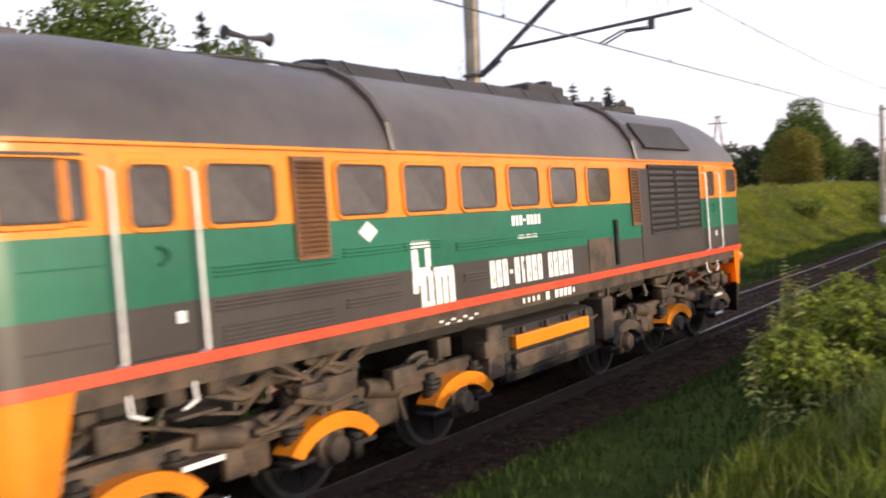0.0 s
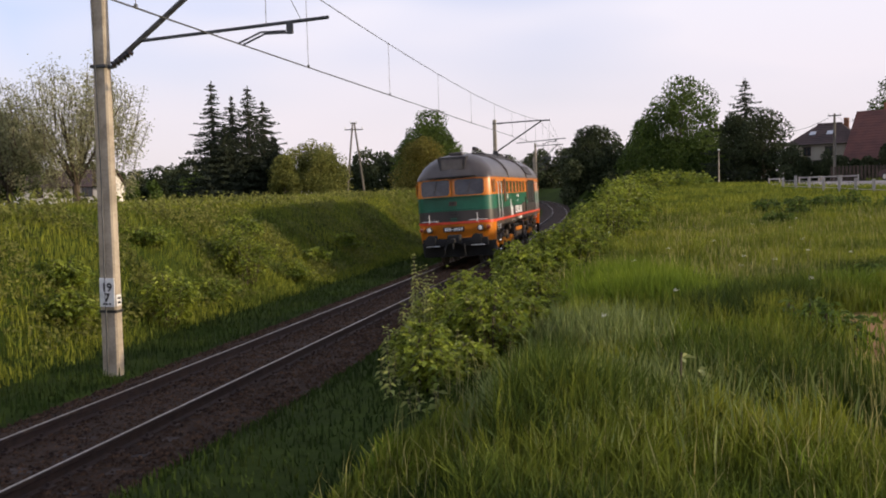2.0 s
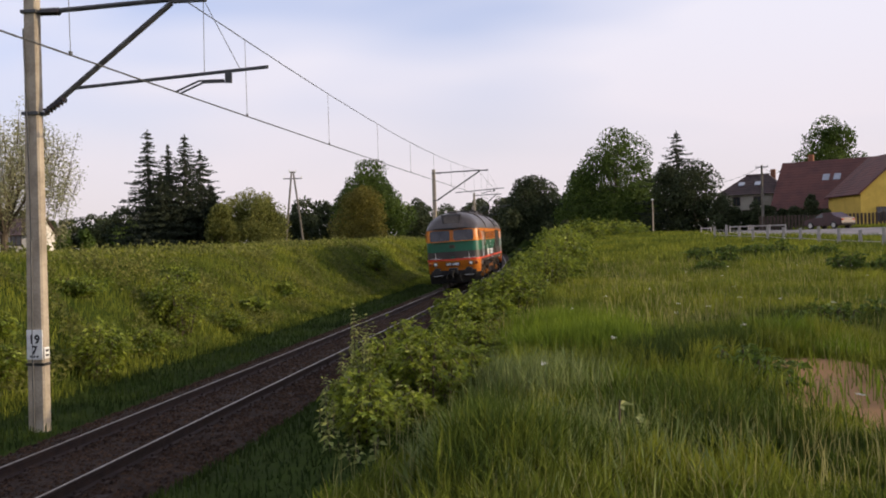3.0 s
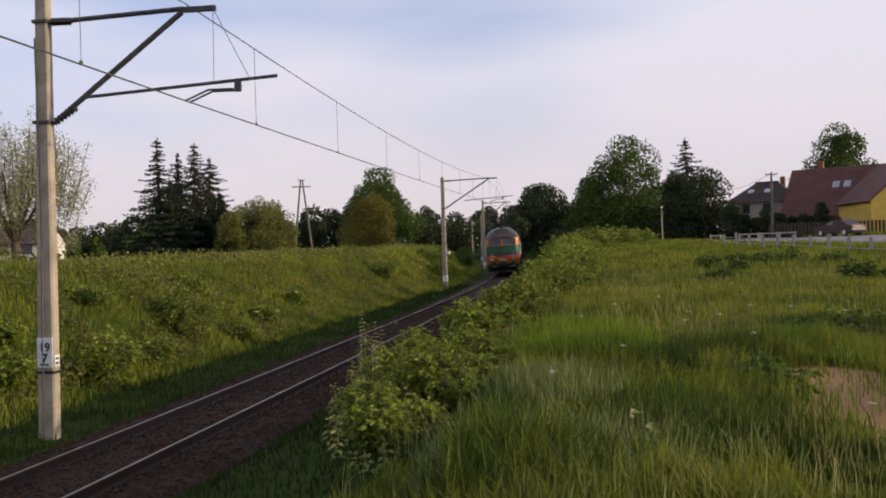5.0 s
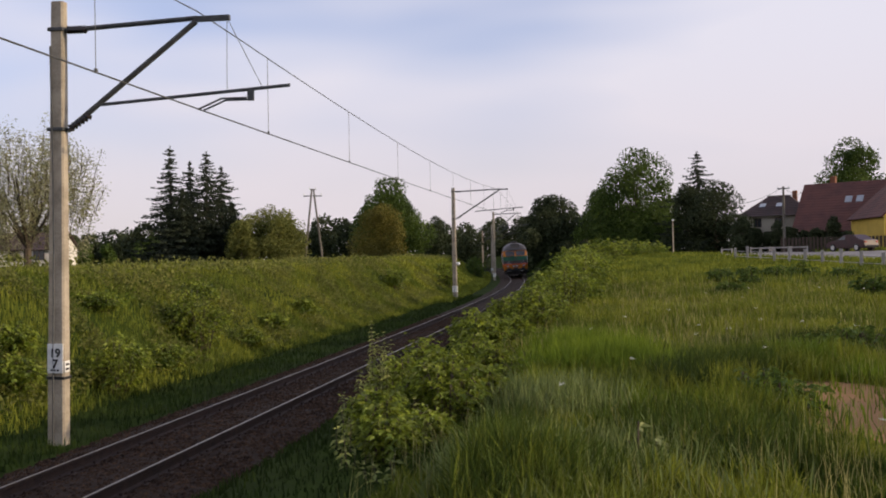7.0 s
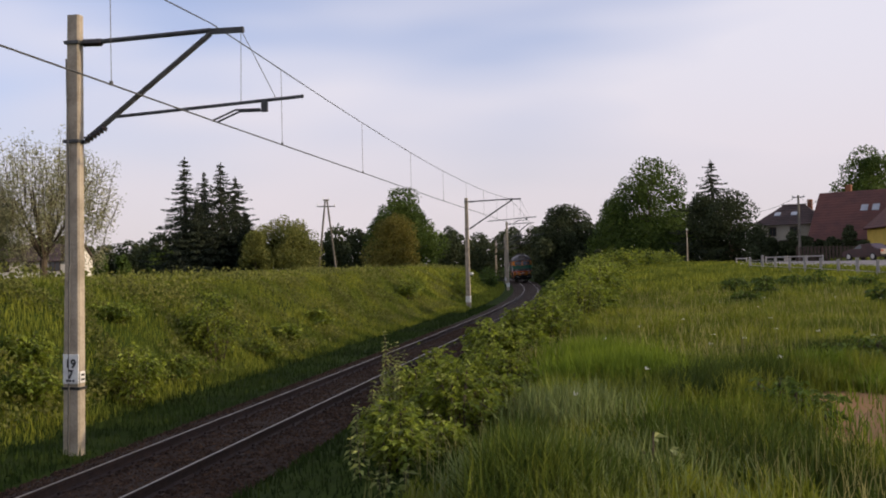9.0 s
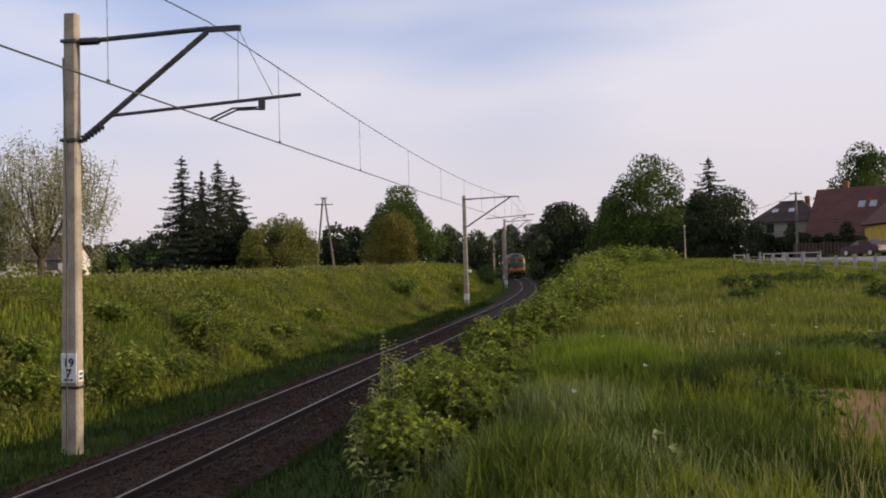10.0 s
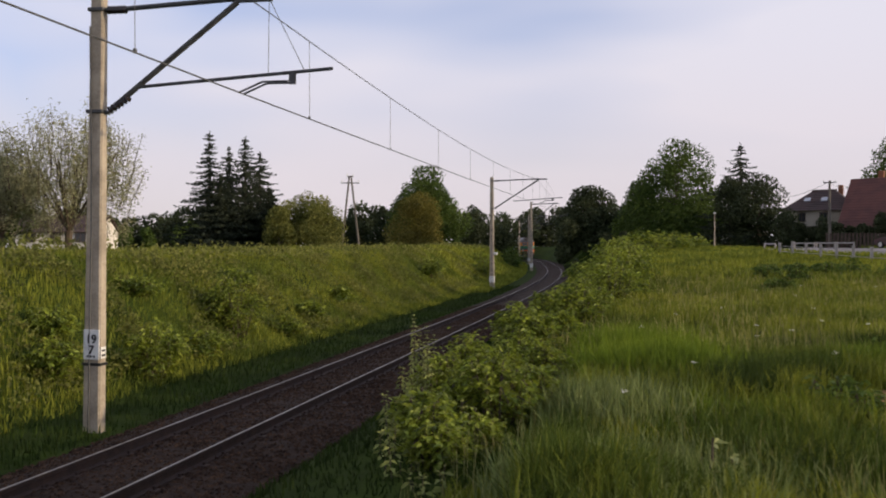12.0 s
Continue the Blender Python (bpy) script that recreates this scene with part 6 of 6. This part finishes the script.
# -- parked car --
car = new("car")
p = polar(-14.85, 84)
car.matrix_basis = Matrix.Translation((p.x, p.y, p.z + 0.06)) @ pose(0, 0, 0, 0, 0, math.degrees(math.atan2(along.y, along.x)) + 4)
bm = B()
prof = [(-2.1, 0.35), (-2.15, 0.72), (-1.6, 0.88), (-0.9, 0.95), (-0.25, 1.38), (0.85, 1.42), (1.55, 1.02), (2.1, 0.92), (2.15, 0.4), (1.8, 0.25), (-1.8, 0.25)]
ra = [bm.verts.new((x, -0.82 + (0.14 if z > 1.1 else 0), z)) for x, z in prof]
rb = [bm.verts.new((x, 0.82 - (0.14 if z > 1.1 else 0), z)) for x, z in prof]
for i in range(len(prof)):
    j = (i + 1) % len(prof)
    bm.faces.new((ra[i], ra[j], rb[j], rb[i]))
bm.faces.new(ra[::-1])
bm.faces.new(rb)
bmesh.ops.recalc_face_normals(bm, faces=bm.faces[:])
bmesh.ops.bevel(bm, geom=bm.edges[:], offset=0.05, segments=2, affect="EDGES")
part("body", bm, H["car"], car, "", True)
for sy in (-1, 1):
    for pts in (((-0.78, 0.98), (-0.2, 1.32), (0.28, 1.35), (0.28, 0.98)), ((0.36, 0.98), (0.36, 1.35), (0.82, 1.36), (1.35, 1.02))):
        bm = B()
        a_ = [bm.verts.new((x, sy * (0.835 - 0.15 * (z - 0.95) / 0.42), z)) for x, z in pts]
        bm.faces.new(a_)
        r_ = bmesh.ops.extrude_face_region(bm, geom=bm.faces[:])
        bmesh.ops.translate(bm, vec=(0, -sy * 0.04, 0), verts=[v for v in r_["geom"] if isinstance(v, bmesh.types.BMVert)])
        part("window", bm, H["glass"], car)
    for x in (-1.32, 1.32):
        bm = B()
        rod(bm, (x, sy * 0.66, 0.31), (x, sy * 0.86, 0.31), 0.31, n=20)
        w_ = part("wheel", bm, H["tyre"], car)
        bm = B()
        rod(bm, (x, sy * 0.85, 0.31), (x, sy * 0.875, 0.31), 0.2, n=14)
        part("rim", bm, H["rim"], w_)
    bm = B()
    box(bm, (-2.08, sy * 0.6, 0.68), (0.08, 0.3, 0.13), bevel=0.02)
    part("headlight", bm, P["lens"], car)
    bm = B()
    box(bm, (2.1, sy * 0.62, 0.78), (0.08, 0.28, 0.16), bevel=0.02)
    part("tail_light", bm, P["redlens"], car)
for x in (-2.13, 2.13):
    bm = B()
    box(bm, (x, 0, 0.42), (0.1, 1.6, 0.16), bevel=0.03)
    part("bumper", bm, H["tyre"], car)
tagged(car, "dark maroon saloon car parked on the asphalt", "car")

# ---- shrubs and weeds along the near bank ----
def on_ground(x, y):
    return Vector((x, y, ground_z(x, y) - 0.03))


BRAMBLES = ((-1.60, 8.55, 0.80, 0.62), (-1.32, 9.0, 0.5, 0.48), (-1.95, 8.9, 0.6, 0.46), (-1.45, 11.2, 0.66, 0.46), (-1.85, 11.0, 0.6, 0.38), (-2.0, 7.6, 0.6, 0.36), (-1.82, 6.95, 0.5, 0.34), (-2.2, 8.1, 0.55, 0.38), (-1.65, 7.5, 0.5, 0.30),
            (-2.35, 9.9, 0.7, 0.46), (-2.5, 11.8, 0.8, 0.45), (-2.0, 12.8, 0.8, 0.4), (-2.0, 14.5, 0.95, 0.60), (-2.4, 15.8, 0.9, 0.55), (-1.7, 16.4, 0.8, 0.42), (-1.55, 18.2, 1.2, 0.78), (-2.1, 19.2, 1.1, 0.62), (-1.3, 20.5, 1.1, 0.62), (-1.7, 22.2, 1.2, 0.72),
            (-0.92, 24.3, 1.4, 1.08), (-1.6, 25.4, 1.3, 0.8), (-0.6, 27.0, 1.3, 0.85), (-1.3, 28.5, 1.6, 0.95), (-0.7, 31.0, 1.8, 1.05), (-1.6, 33.0, 1.7, 0.75), (-0.5, 35.5, 2.1, 1.15), (-1.3, 38.5, 2.0, 0.95), (-0.5, 42.0, 2.3, 1.15), (-1.5, 45.0, 2.3, 0.95), (-0.3, 50.0, 2.6, 1.15), (-1.4, 55.0, 2.8, 0.95))
for i, (x, y, w, h) in enumerate(BRAMBLES):
    k, lf = (1900, 0.064) if y < 13 else ((1900, 0.09) if y < 26 else (1500, 0.15))
    shrub(on_ground(x + 0.12, y), w * 1.02, h * 1.2, 200 + i, M["shrub"], "bushy green bramble on the edge of the bank", n=k, leaf=lf, stems=20, aspect=0.5)
for i, (x, y, w, h, c) in enumerate(((-2.99, 11.6, 0.22, 1.06, 4), (-2.80, 11.3, 0.3, 0.72, 5), (-2.5, 9.7, 0.35, 0.58, 6), (-2.1, 7.3, 0.35, 0.44, 6), (-1.9, 6.8, 0.35, 0.40, 6), (-1.62, 6.3, 0.35, 0.32, 5), (-2.38, 8.3, 0.35, 0.52, 7), (-1.22, 11.9, 0.3, 0.46, 5), (-1.0, 11.4, 0.3, 0.36, 5), (-1.75, 8.0, 0.3, 0.44, 5), (-2.7, 10.5, 0.4, 0.6, 6))):
    stalks(on_ground(x, y), w, h, 240 + i, M["shrub_pale"], "upright pale-tipped nettles among brambles", c + 1, 0.11)
for i, (x, y, w, h) in enumerate(((-0.42, 6.4, 0.3, 0.40), (0.22, 6.4, 0.28, 0.42), (0.36, 6.5, 0.2, 0.30))):
    shrub(on_ground(x, y), w, h, 260 + i, M["burdock"], "large-leaved pale weed standing in the grass", n=54, leaf=0.085, stems=6, name="weed", aspect=0.6)
for i, (x, y, w, h) in enumerate(((-0.12, 6.25, 0.6, 0.30), (0.1, 6.05, 0.5, 0.26))):
    shrub(on_ground(x, y), w, h, 270 + i, M["leaf_green"], "dark broad-leaved weed standing in the grass", n=150, leaf=0.095, stems=9, name="weed", aspect=0.6)
for i, (x, y, w, h) in enumerate(((1.60, 9.5, 0.85, 0.44), (1.75, 8.9, 0.7, 0.40), (3.6, 13.6, 1.3, 0.50), (4.6, 14.2, 1.2, 0.46), (4.9, 37.7, 1.4, 0.75), (6.2, 39.0, 1.5, 0.7), (7.4, 39.5, 1.4, 0.75), (8.6, 40.4, 1.6, 0.8), (5.6, 35.0, 1.0, 0.5), (9.8, 38.0, 1.3, 0.7), (7.9, 27.7, 1.2, 0.75), (8.7, 27.2, 1.1, 0.6), (4.3, 31.0, 0.9, 0.4))):
    shrub(on_ground(x, y), w, h, 280 + i, M["leaf_green"], "low dark clump of broad-leaved weeds", n=700, leaf=0.09 if y < 20 else 0.14, stems=14, name="weed_clump")
for i, (x, y, w, h) in enumerate(((0.3, 74, 5.0, 1.9), (2.6, 78, 4.5, 1.5), (-2.0, 70, 4.0, 1.5), (-3.6, 66, 3.6, 1.3), (4.5, 82, 4.0, 1.1), (-5.0, 82, 4.0, 1.2))):
    shrub(on_ground(x, y), w, h, 300 + i, M["shrub"], "broad green bush mound beyond the meadow", n=1500, leaf=0.26, stems=24)
for i, (x, y, w, h) in enumerate(((-12.35, 25.9, 2.1, 1.9), (-13.1, 26.4, 1.5, 1.3), (-11.35, 19.3, 1.6, 1.35), (-11.9, 20.6, 1.2, 0.9), (-11.8, 22.6, 1.5, 0.7), (-12.5, 32.4, 1.0, 0.7), (-14.2, 23.2, 1.7, 0.5), (-12.2, 16.8, 1.3, 0.8), (-13.2, 18.0, 1.2, 0.6), (-11.9, 13.0, 1.5, 0.9), (-12.0, 29.0, 1.2, 0.6), (-12.9, 37.0, 1.3, 0.7), (-13.2, 56.0, 2.0, 1.3), (-13.0, 75.0, 2.4, 1.6), (-14.0, 80.0, 2.4, 1.5), (-14.4, 30.0, 1.3, 0.6))):
    shrub(on_ground(x, y), w, h, 320 + i, M["shrub"], "green bush growing on the railway bank", n=2400 if y < 30 else 1500, leaf=0.105 if y < 30 else 0.17, stems=26)

for i, s in enumerate((112, 118, 124, 130, 136.5, 143)):
    at = on_track(s, -5.2 - 0.4 * (i % 2))
    shrub(on_ground(at.x, at.y), 3.0, 1.6 + 0.4 * (i % 3), 360 + i, M["leaf_green"], "tall dark bush inside the railway curve", n=900, leaf=0.26, stems=20)

# fringe of weeds along the top of the far bank
r = np.random.RandomState(77)
pts, sz = [], []
for _ in range(15000):
    s, o = r.uniform(0, 130), -8.6 - abs(r.normal(0, 3.4))
    q = on_track(s, o)
    hz = r.uniform(0.0, 0.75) * (0.6 + 0.6 * noise.noise((q.x * 0.25, q.y * 0.25, 9)))
    pts.append((q.x, q.y, ground_z(q.x, q.y) + hz))
    sz.append(r.uniform(0.10, 0.24))
tagged(leaves("bank_weeds", pts, sz, M["leaf_lime"], 78), "dense low weeds and nettles along the bank top", "weeds", kind="stuff")


pts, sz = [], []
while len(pts) < 26000:
    s, o = r.uniform(0, 75), r.uniform(-8.8, -4.6)
    q = on_track(s, o)
    c = noise.noise((q.x * 0.55, q.y * 0.55, 14)) + 0.4 * noise.noise((q.x * 1.6, q.y * 1.6, 15))
    if c < r.uniform(-0.1, 0.35):
        continue
    pts.append((q.x, q.y, ground_z(q.x, q.y) + r.uniform(0.05, 0.25 + 0.5 * max(0.0, c))))
    sz.append(r.uniform(0.06, 0.15))
tagged(leaves("bank_weeds", pts, sz, M["leaf_lime"], 79), "patches of nettles and weeds on the bank's face", "weeds", kind="stuff")


# ---- grass ----
def blades(name, pts, heights, widths, material, seed, label, lean=0.35):
    """One mesh of single bent grass blades."""
    r = np.random.RandomState(seed)
    p = np.asarray(pts, float)
    n = len(p)
    h, w = np.asarray(heights)[:, None], np.asarray(widths)[:, None]
    a, b = r.uniform(0, 6.283, n), r.uniform(0, 6.283, n)
    side = np.stack([np.cos(a), np.sin(a), 0 * a], 1)
    out = np.stack([np.cos(b), np.sin(b), 0 * b], 1) * (r.uniform(0.05, 1, n) * lean)[:, None]
    up = np.array([0, 0, 1.0])
    m = p + h * (0.55 * up + 0.28 * out)
    t = p + h * (0.98 * up + 1.0 * out - 0.25 * up * (out ** 2).sum(1)[:, None] / max(lean, 0.01))
    vs = np.stack([p - side * w, p + side * w, m + side * w * 0.8, m - side * w * 0.8, t], 1).reshape(-1, 3)
    fs = []
    for i in range(n):
        q = 5 * i
        fs += [(q, q + 1, q + 2, q + 3), (q + 3, q + 2, q + 4)]
    return tagged(raw(name, vs.tolist(), fs, material), label, "grass", kind="stuff")


def bare(x, y):
    n = 0.35 * noise.noise((x * 1.6, y * 1.6, 5.0))
    return ((x - 2.45) / 1.0) ** 2 + ((y - 9.3) / 2.0) ** 2 < 1.0 + n * 2 or ((x - 6.6) / 1.7) ** 2 + ((y - 22.5) / 0.8) ** 2 < 1.0


def on_road(x, y):
    v = Vector((x, y)) - ROAD_A.to_2d()
    return -4.8 < v.dot(across) < 10.8 and v.dot(along) > -1


def meadow(seed, n, d0, d1, az0, az1, power):
    r = np.random.RandomState(seed)
    out = []
    while len(out) < n:
        d = d0 + (d1 - d0) * r.uniform() ** power
        az = r.uniform(az0, az1)
        x, y = -d * math.sin(math.radians(az)), d * math.cos(math.radians(az))
        s, o = s_o(x, y)
        if o < (5.3 if y < 9 else 4.9) + 0.4 * noise.noise((s * 0.6, 0, 3)) or on_road(x, y) or (bare(x, y) and r.uniform() > 0.06):
            continue
        clump = 0.5 + 0.5 * noise.noise((x * 0.7, y * 0.7, 1.5)) + 0.35 * noise.noise((x * 2.6, y * 2.6, 2.5))
        if r.uniform() > 0.35 + 0.75 * clump:
            continue
        out.append((x, y, ground_z(x, y) - 0.02, clump))
    return np.array(out), r


def tall(q):
    """Taller and lower stands of grass, patch by patch; low along the crest."""
    k = [(0.75 + 0.9 * max(0.0, noise.noise((x * 0.33, y * 0.33, 21.0)) + 0.35)) if x > -0.9 else 0.5 for x, y in q[:, :2]]
    low = [0.45 if 1.2 < x < 4.2 and 5.0 < y < 8.2 else 1.0 for x, y in q[:, :2]]
    return np.array(k) * np.array(low)


q, r = meadow(1, 95000, 2.6, 13, -24, 27, 0.75)
h, w = r.uniform(0.15, 0.42, len(q)) * (0.6 + 0.65 * q[:, 3]) * tall(q), r.uniform(0.0035, 0.0095, len(q))
kind = np.array([noise.noise((x * 0.55, y * 0.4, 31.0)) + 0.5 * noise.noise((x * 1.7, y * 1.3, 33.0)) for x, y in q[:, :2]]) + r.normal(0, 0.10, len(q))
for lo, hi, key, seed, label in ((-9, -0.24, "grass_mid", 2, "deep green tufts of meadow grass"), (-0.24, 0.30, "grass", 102, "long green meadow grass around the viewpoint"), (0.30, 9, "grass_lime", 103, "fresh lime-green meadow grass")):
    k = (kind >= lo) & (kind < hi)
    blades("meadow_grass", q[k, :3], h[k], w[k], M[key], seed, label, 0.62)
# one tall fresh stand and two stands with shade put into the blade colour
for seed, cx, cy, rad, n, key, top, label in ((51, 0.0, 11.6, 0.9, 3600, "grass_lime", 0.62, "tall fresh lime-green stand of grass"), (57, -0.3, 14.0, 1.0, 1600, "grass_lime", 0.6, "tall fresh lime-green stand of grass"), (61, -0.5, 8.9, 0.9, 2600, "grass_pale", 0.52, "tall pale bluish stand of grass"), (63, -0.35, 6.1, 1.2, 3600, "grass_pale", 0.40, "tall pale bluish stand of grass"), (67, 0.9, 7.4, 1.0, 1800, "grass_mid", 0.42, "tall dark tuft of grass"), (69, 0.3, 9.9, 0.9, 1600, "grass_mid", 0.4, "tall dark tuft of grass"), (71, 1.2, 12.0, 1.1, 1800, "grass_mid", 0.42, "tall dark tuft of grass"), (53, 3.9, 14.4, 1.2, 3000, "grass_mid", 0.42, "tall stand of grass behind the bare earth, shade in its colour"), (55, 0.55, 8.3, 0.7, 1800, "grass_mid", 0.36, "tall dark tuft of grass")):
    r = np.random.RandomState(seed)
    p = r.normal(0, rad * 0.45, (n, 2)) + (cx, cy)
    p = np.array([(x, y, ground_z(x, y) - 0.02) for x, y in p if s_o(x, y)[1] > 5.7])
    blades("tall_grass", p, r.uniform(0.55, 1.0, len(p)) * top, r.uniform(0.004, 0.010, len(p)), M[key], seed + 1, label, 0.5)
# the meadow goes on behind the viewpoint
q, r = meadow(57, 24000, 1.2, 15, 27, 336, 0.7)
blades("meadow_grass", q[:, :3], r.uniform(0.12, 0.3, len(q)), r.uniform(0.006, 0.012, len(q)), M["grass"], 58, "long green meadow grass behind the viewpoint", 0.8)
q, r = meadow(3, 60000, 11, 40, -22, 20, 0.8)
blades("meadow_grass", q[:, :3], r.uniform(0.14, 0.34, len(q)) * (0.55 + 0.7 * q[:, 3]) * tall(q), r.uniform(0.006, 0.013, len(q)), M["grass"], 4, "long green meadow grass", 0.8)
q, r = meadow(5, 36000, 36, 92, -22, 8, 0.8)
blades("meadow_grass", q[:, :3], r.uniform(0.25, 0.5, len(q)), r.uniform(0.02, 0.05, len(q)), M["grass"], 6, "long green meadow grass far off", 0.4)
q, r = meadow(7, 3200, 3, 16, -24, 24, 0.7)
blades("seed_stems", q[:, :3], r.uniform(0.28, 0.46, len(q)), r.uniform(0.002, 0.0035, len(q)), M["grass_dry"], 8, "pale seeding grass stems", 0.55)
q, r = meadow(9, 6000, 14, 50, -22, 18, 0.8)
blades("seed_stems", q[:, :3], r.uniform(0.3, 0.46, len(q)), r.uniform(0.004, 0.008, len(q)), M["grass_dry"], 10, "pale seeding grass stems", 0.45)


def strip(seed, n, s0, s1, o0, o1, power=1.0, thin=0.0):
    r = np.random.RandomState(seed)
    out = []
    while len(out) < n:
        s, o = s0 + (s1 - s0) * r.uniform() ** power, r.uniform(o0, o1)
        p = on_track(s, o)
        c = 0.5 + 0.5 * noise.noise((p.x * 0.5, p.y * 0.5, 11.5)) + 0.3 * noise.noise((p.x * 1.7, p.y * 1.7, 3.5))
        if r.uniform() < thin * (1 - c):
            continue
        out.append((p.x, p.y, ground_z(p.x, p.y) - 0.02, c))
    return np.array(out), r


# slope, trackside and curve blades use the grass colour darkened for shade
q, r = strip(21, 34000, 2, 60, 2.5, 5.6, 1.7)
blades("bank_grass", q[:, :3], r.uniform(0.04, 0.11, len(q)), r.uniform(0.005, 0.010, len(q)), M["grass_shade"], 22, "short grass on the near cutting slope, shade in its colour", 0.5)
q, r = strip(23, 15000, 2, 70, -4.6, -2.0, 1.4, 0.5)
blades("bank_grass", q[:, :3], r.uniform(0.08, 0.26, len(q)), r.uniform(0.008, 0.016, len(q)), M["grass_shade"], 24, "short grass beside the track, shade in its colour", 0.5)
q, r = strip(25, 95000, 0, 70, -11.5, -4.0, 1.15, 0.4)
blades("bank_grass", q[:, :3], r.uniform(0.14, 0.40, len(q)) * (0.5 + 0.8 * q[:, 3]), r.uniform(0.006, 0.014, len(q)), M["grass_sunlit"], 26, "long grass on the far railway bank", 0.5)
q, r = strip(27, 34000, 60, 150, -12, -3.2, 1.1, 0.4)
blades("bank_grass", q[:, :3], r.uniform(0.25, 0.5, len(q)), r.uniform(0.025, 0.06, len(q)), M["grass_sunlit"], 28, "long grass on the far railway bank", 0.45)
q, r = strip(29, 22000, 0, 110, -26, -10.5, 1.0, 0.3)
blades("plateau_grass", q[:, :3], r.uniform(0.2, 0.45, len(q)), r.uniform(0.015, 0.035, len(q)), M["grass_sunlit"], 30, "tall grass on the plateau above the bank", 0.45)
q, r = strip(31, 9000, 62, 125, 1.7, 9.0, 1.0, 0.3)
blades("bank_grass", q[:, :3], r.uniform(0.25, 0.5, len(q)), r.uniform(0.025, 0.05, len(q)), M["grass_shade"], 32, "grass along the curve, shade in its colour", 0.45)

# white umbels in the meadow
q, r = meadow(41, 24, 5, 30, -20, 12, 0.9)
pts, sz = [], []
for x, y, z, c in q:
    h = r.uniform(0.4, 0.6)
    for _ in range(16):
        a, k = r.uniform(0, 6.283), 0.035 * math.sqrt(r.uniform())
        pts.append((x + k * math.cos(a), y + k * math.sin(a), z + h + r.normal(0, 0.006)))
        sz.append(0.013)
tagged(leaves("meadow_flowers", pts, sz, M["blossom"], 42, 0.9), "small white flower heads in the grass", "flowers", kind="stuff")

motions()
